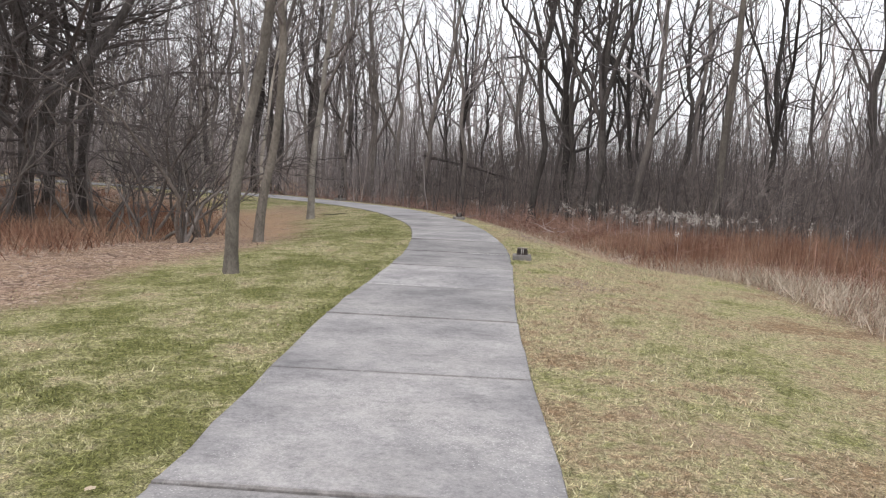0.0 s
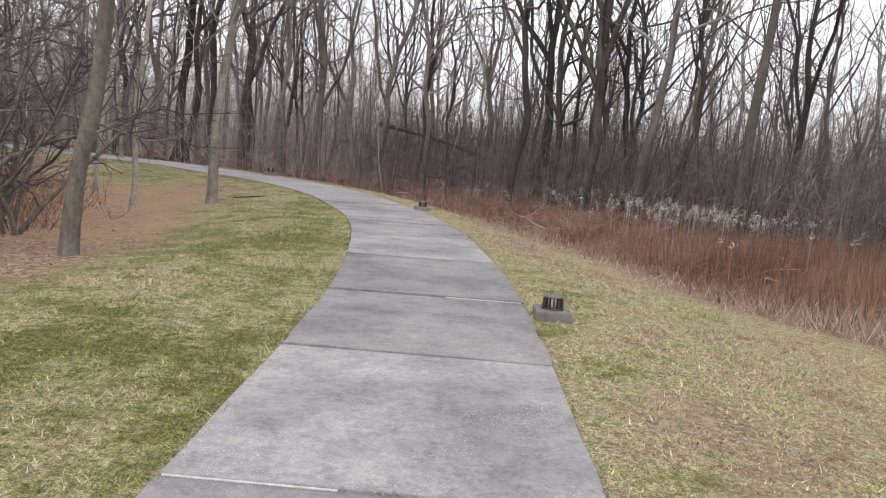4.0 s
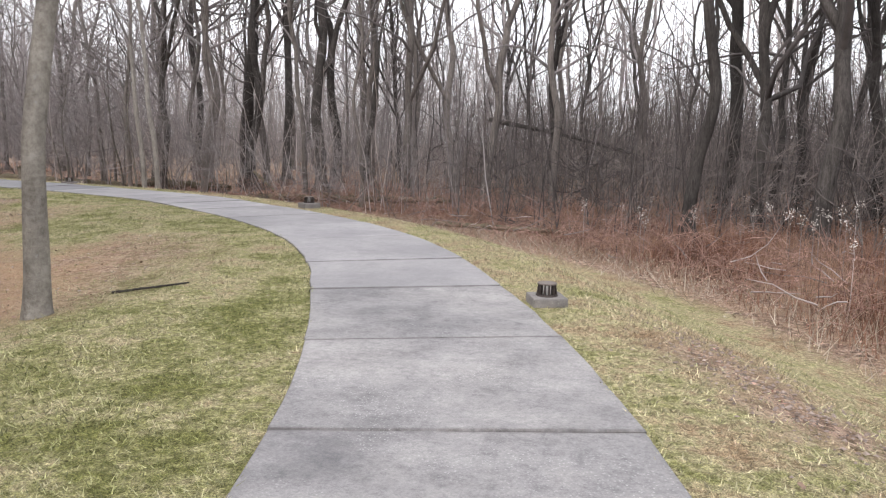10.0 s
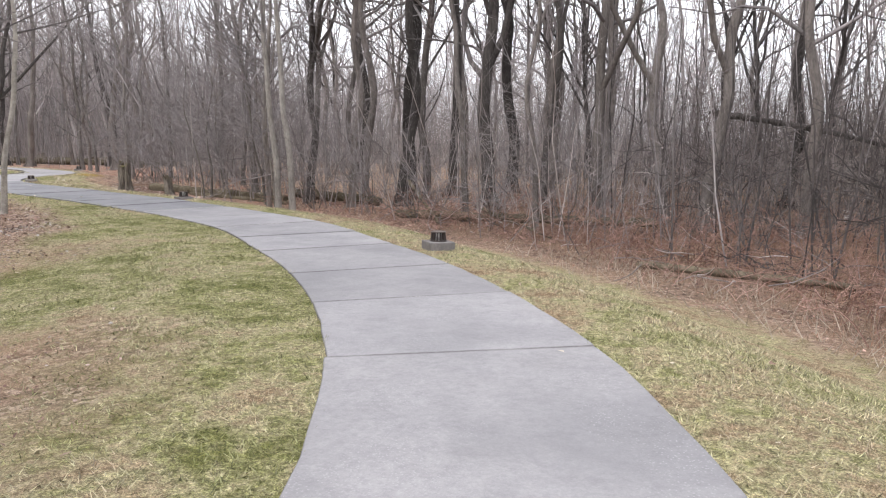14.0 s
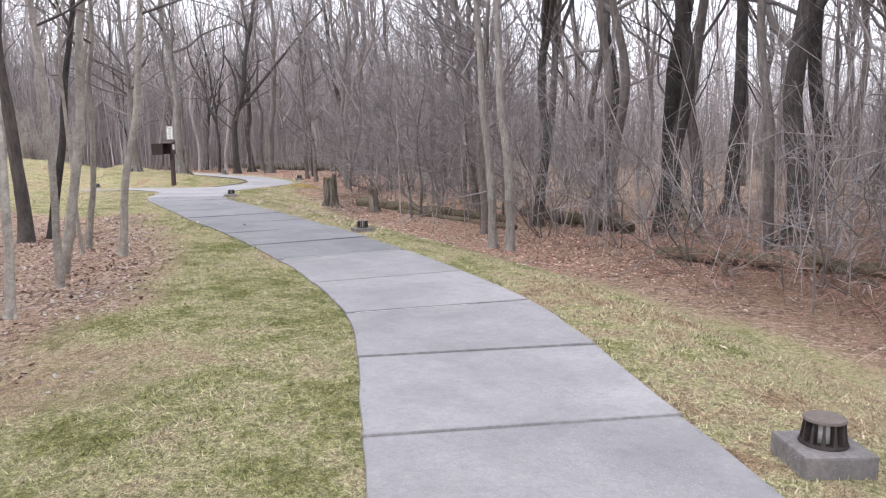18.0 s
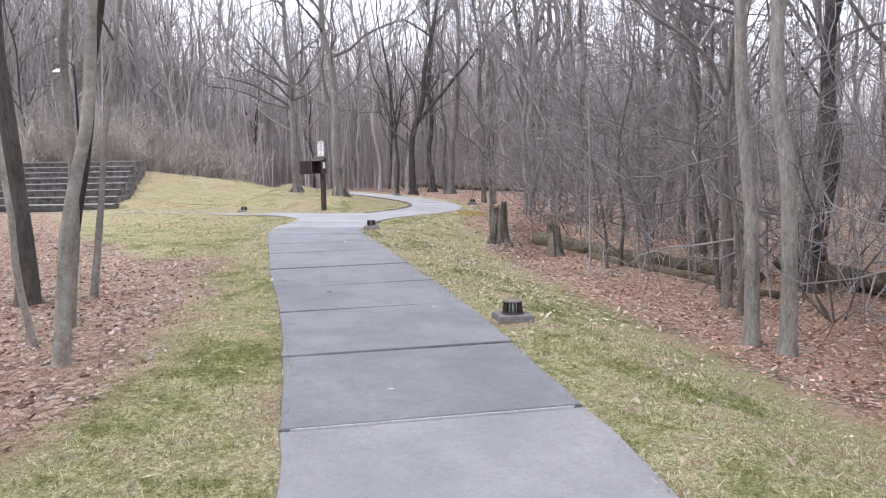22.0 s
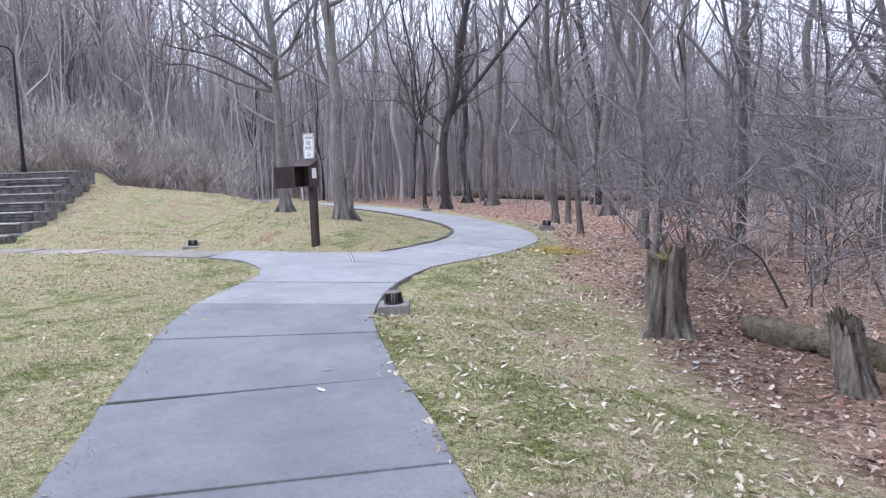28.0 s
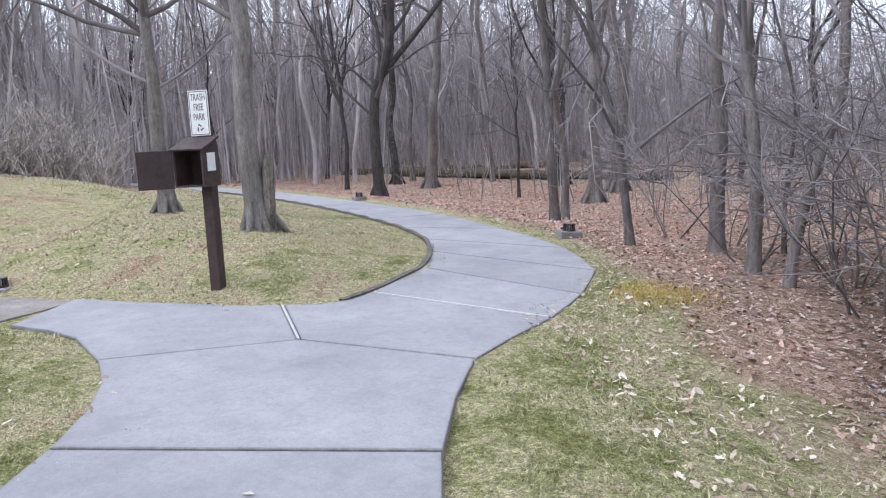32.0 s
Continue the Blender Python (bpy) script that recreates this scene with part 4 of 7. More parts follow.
def notice_post():
    x, y = -31.6, 39.3
    face = 36.0
    ob = thing("notice_post", pose(x, y, ground_z(x, y) - 0.05, 0, 0, face), "brown wooden post with an open box and a white park sign", "sign post")
    part("post", box_bm(0.13, 0.13, 1.95, (0, 0.07, 0.975), 0.008), M_BROWN, ob)
    z0 = 1.27
    box = part("bag_box", box_bm(0.37, 0.02, 0.46, (0, 0.015, z0 + 0.23), 0.003), M_BROWN, ob, "dark brown box, open at the front")
    side = bmesh.new()
    for sx in (-0.185, 0.165):
        out = [(-0.29, 0.0), (0.005, 0.0), (0.005, 0.52), (-0.29, 0.4)]
        a = [side.verts.new((sx, py, z0 + pz)) for py, pz in out]
        b = [side.verts.new((sx + 0.02, py, z0 + pz)) for py, pz in out]
        side.faces.new(a[::-1])
        side.faces.new(b)
        for i in range(4):
            j = (i + 1) % 4
            side.faces.new((a[i], a[j], b[j], b[i]))
    bmesh.ops.recalc_face_normals(side, faces=side.faces)
    part("side_panel", side, M_BROWN, box)
    part("floor_panel", box_bm(0.33, 0.29, 0.02, (0, -0.145, z0 + 0.01), 0.003), M_BROWN, box)
    roof = box_bm(0.43, 0.36, 0.022, (0, 0, 0), 0.004, pose(0, 0, 0, 22, 0, 0))
    bmesh.ops.translate(roof, vec=(0, -0.155, z0 + 0.475), verts=roof.verts)
    part("roof_panel", roof, M_BROWN, box)
    door = box_bm(0.38, 0.02, 0.42, (-0.19, 0, 0), 0.004)
    bmesh.ops.transform(door, matrix=Matrix.Translation((-0.185, -0.3, z0 + 0.2)) @ pose(0, 0, 0, 0, 0, 35), verts=door.verts)
    d = part("door", door, M_BROWN, box, "door swung wide open")
    note = box_bm(0.004, 0.15, 0.2, (0.188, -0.13, z0 + 0.27), 0.001)
    part("notice", note, M_WHITE, ob, "small white paper notice")
    plate = part("sign_plate", box_bm(0.255, 0.006, 0.5, (0, -0.004, z0 + 0.81), 0.002), M_WHITE, ob, "white metal sign with brown lettering")
    rim = bmesh.new()
    for sx, sz, ax, az in ((0.235, 0.008, 0, 0.236), (0.235, 0.008, 0, -0.236), (0.008, 0.47, 0.1135, 0), (0.008, 0.47, -0.1135, 0)):
        bmesh.ops.create_cube(rim, size=1, matrix=Matrix.Translation((ax, -0.0085, z0 + 0.81 + az)) @ Matrix.Diagonal((sx, 0.002, sz, 1)))
    part("border", rim, M_INK, plate)
    for row, words in enumerate(("TRASH", "FREE", "PARK")):
        text_mesh("lettering", words, 0.085, pose(0, -0.009, z0 + 0.98 - row * 0.108, 90), M_INK, plate).data.transform(Matrix.Diagonal((0.74, 1.3, 1, 1)))
    mark = bmesh.new()
    for k in range(3):
        turn = pose(0, -0.009, z0 + 0.645, 0, k * 120)
        bmesh.ops.create_cube(mark, size=1, matrix=turn @ Matrix.Translation((0, 0, 0.03)) @ pose(0, 0, 0, 0, 30) @ Matrix.Diagonal((0.045, 0.002, 0.016, 1)))
    part("emblem", mark, M_INK, plate)
    return ob


notice_post()


# ---- terrace of timber steps on the slope ----
def terrace():
    rng = np.random.default_rng(9)
    p0 = (-38.8, 33.8)
    ob = thing("terrace_steps", pose(p0[0], p0[1], 0, 0, 0, -124.8), "broad weathered timber seating steps built into the grassy slope", "steps")
    for k in range(8):
        z, back, a0 = -0.02 + k * 0.24, k * 1.2, 0.45 * k
        length = 12.0 + 0.6 * k
        for row in range(2):
            cuts = np.cumsum([0, *rng.uniform(2.0, 3.2, 9)])
            cuts = np.r_[cuts[cuts < length - 0.8], length]
            for a, b in zip(cuts, cuts[1:]):
                part("timber", box_bm(b - a - 0.02, 0.15, 0.104, (a0 + (a + b) / 2, -back + rng.normal(0, 0.008), z + 0.055 + row * 0.112), 0.012), M_WOOD, ob)
        part("tread_edge", box_bm(length, 0.26, 0.04, (a0 + length / 2, -back - 0.02, z + 0.246), 0.008), M_TREAD, ob, "pale worn edge board")
        part("tread", box_bm(length - 0.1, 1.06, 0.5, (a0 + length / 2, -back - 0.62, z - 0.015), 0.02), M_WOOD, ob)
        part("end_post", box_bm(0.16, 0.18, 0.5, (a0 - 0.09, -back, z + 0.02), 0.015), M_WOOD, ob)


terrace()


def street_lamp():
    x, y = -56.4, 34.3
    z = ground_z(x, y)
    ob = thing("street_lamp", pose(x, y, z), "tall black gooseneck street lamp with a pale bell shade", "street lamp")
    part("base", disc_bm(0.13, 0.1, 0.5, (0, 0, 0.25), 16, 0.02), M_BLACK, ob)
    t = Tubes()
    z_top = 5.3
    arc = [(0, 0, z_top + 0.0)] + [(-0.0, -0.42 + 0.42 * math.cos(a), z_top + 0.42 * math.sin(a)) for a in np.linspace(0.3, 2.9, 9)]
    t.add(np.array([[(0, 0, z_top * k / 8) for k in range(9)]]), np.linspace(0.085, 0.05, 9)[None], 12)
    t.link("pole", M_BLACK, ob)
    t = Tubes()
    t.add(np.array([arc]), np.full((1, 10), 0.035), 8)
    t.link("gooseneck", M_BLACK, ob)
    part("shade", disc_bm(0.36, 0.08, 0.2, (0, -0.83, z_top - 0.08), 24, 0.01), M_WHITE, ob, "pale bell-shaped shade")


street_lamp()


# ---- stumps and fallen wood ----
def stump(at, r, h, seed, label, lean=0.0, mossy=True):
    rng = np.random.default_rng(seed)
    x, y = at
    ob = thing("tree_stump", pose(x, y, ground_z(x, y), 0, 0, seed * 40), label, "tree stump", "stumps")
    bm = bmesh.new()
    n, rings = 84, 26
    ph = rng.random(4) * 6.28
    rows = []
    for k in range(rings):
        f = k / (rings - 1)
        row = []
        for i in range(n):
            a = i * 2 * math.pi / n
            flute = 1 + 0.13 * math.sin(3 * a + ph[0] + 0.6 * f) * (1 - 0.5 * f) + 0.08 * math.sin(7 * a + ph[1] - 1.4 * f) + 0.035 * math.sin(17 * a + ph[2] + 2 * f) - 0.16 * max(0.0, math.sin(5 * a + ph[3] + 0.9 * math.sin(3 * f + ph[1]))) ** 9 - 0.1 * max(0.0, math.sin(11 * a + ph[0] + 1.2 * math.sin(5 * f))) ** 7 + 0.03 * math.sin(9 * f + 4 * a) + rng.normal(0, 0.02)
            flare = 1 + 0.75 * math.exp(-f * 6.5) * (1 + 0.75 * math.sin(4 * a + ph[3]))
            rr = r * flute * flare * (1 - 0.1 * f)
            z = -0.1 + (h + 0.1) * f + f**3 * h * 0.07 * math.cos(a - ph[2]) + (f > 0.9) * h * (0.07 * math.sin(3 * a + ph[1]) + 0.05 * math.sin(13 * a + ph[0]) + rng.uniform(-0.06, 0.04))
            row.append(bm.verts.new((rr * math.cos(a) + lean * z, rr * math.sin(a), z)))
        rows.append(row)
    for a, b in zip(rows, rows[1:]):
        for i in range(n):
            bm.faces.new((a[i], a[(i + 1) % n], b[(i + 1) % n], b[i]))
    part("trunk", bm, M_STUMP, ob, "", True)
    top = bmesh.new()
    c = top.verts.new((lean * h, 0, h - 0.05))
    ring = [top.verts.new((v.co.x * 1.0, v.co.y, v.co.z - 0.006)) for v in [vv for vv in bpy.data.objects[ob.children[0].name].data.vertices][-n:]]
    for i in range(n):
        top.faces.new((ring[i], ring[(i + 1) % n], c))
    part("cut_top", top, M_LOG, ob)
    if mossy:
        moss = bmesh.new()
        for _ in range(260):
            a, q = rng.uniform(-1.6, 1.9), r * math.sqrt(rng.random()) * 0.8
            e = rng.uniform(0.012, 0.03)
            o = Vector((q * math.cos(a) + lean * h, q * math.sin(a), h - 0.05 + 0.055 * q / r))
            b = rng.uniform(0, 6.28)
            ring = [moss.verts.new(o + Vector((e * math.cos(b + j * 1.57), e * math.sin(b + j * 1.57), rng.uniform(0, 0.008)))) for j in range(4)]
            tip = moss.verts.new(o + Vector((0, 0, e * 0.7)))
            for j in range(4):
                moss.faces.new((ring[j], ring[(j + 1) % 4], tip))
        part("moss", moss, M_MOSS, ob, "green moss cushion on the rotten top")
    return ob


stump((-23.12, 40.5), 0.22, 0.9, 3, "broad rotting tree stump with a mossy top beside fallen leaves")
stump((-20.75, 40.35), 0.14, 0.62, 4, "small leaning dark tree stump beside a log", 0.35, False)
stump((-55.0, 60.0), 0.35, 0.7, 6, "dark broken stump deep in the wood", 0.1, False)


def log(a, b, r, seed, label, material, sag=0.0, taper=0.25, name="fallen_log"):
    rng = np.random.default_rng(seed)
    a, b = np.array(a, float), np.array(b, float)
    n = 46
    f = np.linspace(0, 1, n)
    pts = a + (b - a) * f[:, None] + rng.normal(0, r * 0.18, (n, 3)) * np.array([1, 1, 0.5])
    pts[:, 2] -= sag * np.sin(f * np.pi)
    rad = r * (1 - taper * f) * (1 + 0.1 * np.sin(f * 23 + seed) + 0.08 * np.sin(f * 61 + 2 * seed) + rng.normal(0, 0.06, n))
    rad[:2] *= (0.55, 0.85)
    c = pts[0].copy()
    t = Tubes().add((pts - c)[None], rad[None], 12)
    v, fc = t.arrays()
    v = v + rng.normal(0, r * 0.09, v.shape)
    split = np.sin(np.arange(len(v)) % 12 * 1.571 + seed) > 0.6
    v[split] += (np.repeat(pts - c, 12, 0)[split] - v[split]) * 0.16
    ob = link_mesh(name, v, fc, material, None, label, True)
    ob.location = c
    bm = bmesh.new()
    bm.from_mesh(ob.data)
    bm.verts.ensure_lookup_table()
    for ring in (range(12), range(len(v) - 12, len(v))):
        bm.faces.new([bm.verts[i] for i in ring])
    bmesh.ops.recalc_face_normals(bm, faces=bm.faces)
    bm.to_mesh(ob.data)
    bm.free()
    return tagged(ob, label, "log" if name == "fallen_log" else "branch", "fallen wood")


def gz(x, y, up):
    return (x, y, ground_z(x, y) + up)


log(gz(-22.6, 41.15, 0.12), gz(-16.4, 41.3, 0.1), 0.155, 1, "long mossy rotting log among fallen leaves", M_LOG)
log(gz(-20.2, 40.75, 0.05), gz(-15.4, 40.4, 0.06), 0.08, 2, "thin grey fallen log beside a thicker one", M_LOG)
log(gz(-17.3, 43.0, 0.15), gz(-12.5, 41.0, 0.15), 0.18, 3, "dark rotting log at the wood's edge", M_LOG)
log(gz(-2.9, 33.5, 0.05), gz(0.4, 33.3, 0.06), 0.07, 11, "grey weathered log lying in russet brush", M_LOG)
log(gz(-10.5, 38.6, 0.1), gz(-3.5, 38.4, 0.25), 0.13, 4, "grey dead log lying in brambles", M_LOG)
log(gz(-56.5, 57.8, 0.2), gz(-40.5, 59.5, 0.15), 0.25, 5, "long fallen trunk deep in the wood", M_LOG)
log(gz(-62, 58, 0.15), gz(-52, 66, 0.2), 0.2, 8, "fallen trunk among leaf litter", M_LOG)
log((-3.0, 41.8, 2.15), (3.8, 42.0, 0.5), 0.085, 6, "bare dead limb hanging from a tree to the ground", M_BARK_DARK, -0.15, 0.55, "dead_branch")
log(gz(-3.1, 21.2, 0.02), gz(-2.5, 21.5, 0.03), 0.014, 7, "short fallen stick lying on the lawn", M_BARK_DARK, 0, 0.4, "dead_branch")
log(gz(-8.2, 39.0, 0.35), gz(-5.4, 36.4, 0.04), 0.05, 9, "thin dead branch lying in the brush", M_LOG, 0, 0.5, "dead_branch")
log(gz(-11.6, 41.2, 0.8), gz(-8.6, 37.4, 0.04), 0.06, 10, "thin dead branch leaning in the brush", M_LOG, 0, 0.5, "dead_branch")


# ---- trees ----
def plant(tubes, at, label, bark, group="", turn=0.0, name="bare_tree", twig=None):
    trunk, crown = tubes
    x, y = at
    ob = thing(name, pose(x, y, ground_z(x, y), 0, 0, turn), label, "tree", group or "bare trees of the wood")
    trunk.link("trunk", bark, ob)
    crown.link("crown", twig or (M_TWIG_DARK if bark is M_BARK_DARK else M_TWIG), ob)
    return ob


LAWN_TREES = [
    # place, trunk radius, height, lean, fork height, first limb, bark
    ((-1.12, 9.0), 0.085, 11, (0.05, 0.0), 0, 0.3, M_BARK_SMOOTH),
    ((-2.35, 13.5), 0.09, 12, (0.10, 0.03), 0, 0.25, M_BARK_SMOOTH),
    ((-3.3, 20.5), 0.1, 13, (-0.02, 0.0), 0, 0.22, M_BARK_PALE),
    ((-4.4, 19.4), 0.055, 9, (0.07, 0.02), 0, 0.25, M_BARK_PALE),
    ((-6.45, 22.1), 0.05, 9, (-0.02, 0.0), 0, 0.3, M_BARK_PALE),
    ((-14.92, 30.44), 0.062, 10, (0.03, 0.05), 0, 0.35, M_BARK_PALE),
    ((-16.85, 30.65), 0.054, 9, (0.04, 0.07), 0, 0.35, M_BARK_PALE),
    ((-16.1, 30.3), 0.035, 8, (0.05, 0.02), 0, 0.4, M_BARK_PALE),
    ((-14.42, 29.39), 0.072, 10, (0.09, 0.16), 0, 0.35, M_BARK_PALE),
    ((-18.88, 31.09), 0.048, 9, (0.02, 0.04), 0, 0.35, M_BARK_PALE),
    ((-13.3, 29.0), 0.05, 9, (0.04, 0.03), 0, 0.35, M_BARK_PALE),
    ((-19.1, 30.78), 0.085, 9, (0.1, 0.18), 0, 0.42, M_BARK_DARK),
    ((-19.05, 30.33), 0.13, 13, (0.0, 0.02), 0, 0.4, M_BARK),
    ((-22.5, 29.0), 0.14, 12, (0.04, -0.02), 4.0, 0.38, M_BARK_DARK),
    ((-11.6, 27.95), 0.05, 9, (0.03, 0.03), 0, 0.35, M_BARK_PALE),
    ((-33.95, 40.9), 0.168, 14, (-0.05, -0.06), 0, 0.16, M_BARK_GREY),
    ((-38.4, 40.85), 0.15, 13, (-0.02, 0.02), 0, 0.2, M_BARK_GREY),
]
BOUGHS = {0: [(2.05, 180, 0.35, 4.0), (3.4, 10, 0.5, 3.5)], 15: [(3.2, -111, 1.2, 6.0), (3.75, 69, 1.15, 5.0), (4.6, -60, 0.8, 5), (5.2, 120, 0.7, 5)], 16: [(2.6, -111, 1.0, 5.5), (2.5, 60, 1.0, 2.6), (3.6, 150, 0.8, 4.5), (3.9, -80, 0.8, 5)]}
for n, (at, r, h, lean, fork, low, bark) in enumerate(LAWN_TREES):
    plant(tree_tubes((100 + n - (n > 13)) if n != 14 else 140, h, r, lean, 17, low, 6, 6, 0.24, 12, 0.055 if r < 0.08 else 0.035, fork, 0.08, BOUGHS.get(n, ()), (0.7, 1.3), 0.26, crook=0.05 if bark is M_BARK_PALE else 0.03 if r > 0.2 else 0.08), at, "slender pale sapling with smooth bark among fallen leaves" if bark is M_BARK_PALE else "bare tree with grey bark on the leaf-strewn lawn", bark, "trees on the lawn", twig=M_TWIG_MID)

def broken_stem(tree):
    """A dead stem, snapped off at chest height, grown into the foot of its tree."""
    rng = np.random.default_rng(61)
    f = np.linspace(0, 1, 12)
    pts = np.array([0.075, 0.1, -0.1]) + np.stack([0.05 * f, 0.05 * f, 1.25 * f], 1) + rng.normal(0, 0.008, (12, 3))
    Tubes().add(pts[None], (0.092 * (1 + 0.6 * np.exp(-f * 7)) * np.where(f > 0.88, 1 - 6.5 * (f - 0.88), 1.0))[None], 12).link("broken_stem", M_ROT, tree, "dead snapped stem grown into the trunk")


broken_stem(next(ob for ob in bpy.data.objects if ob.name.startswith("bare_tree") and abs(ob.matrix_world.translation.x + 33.95) < 0.01))

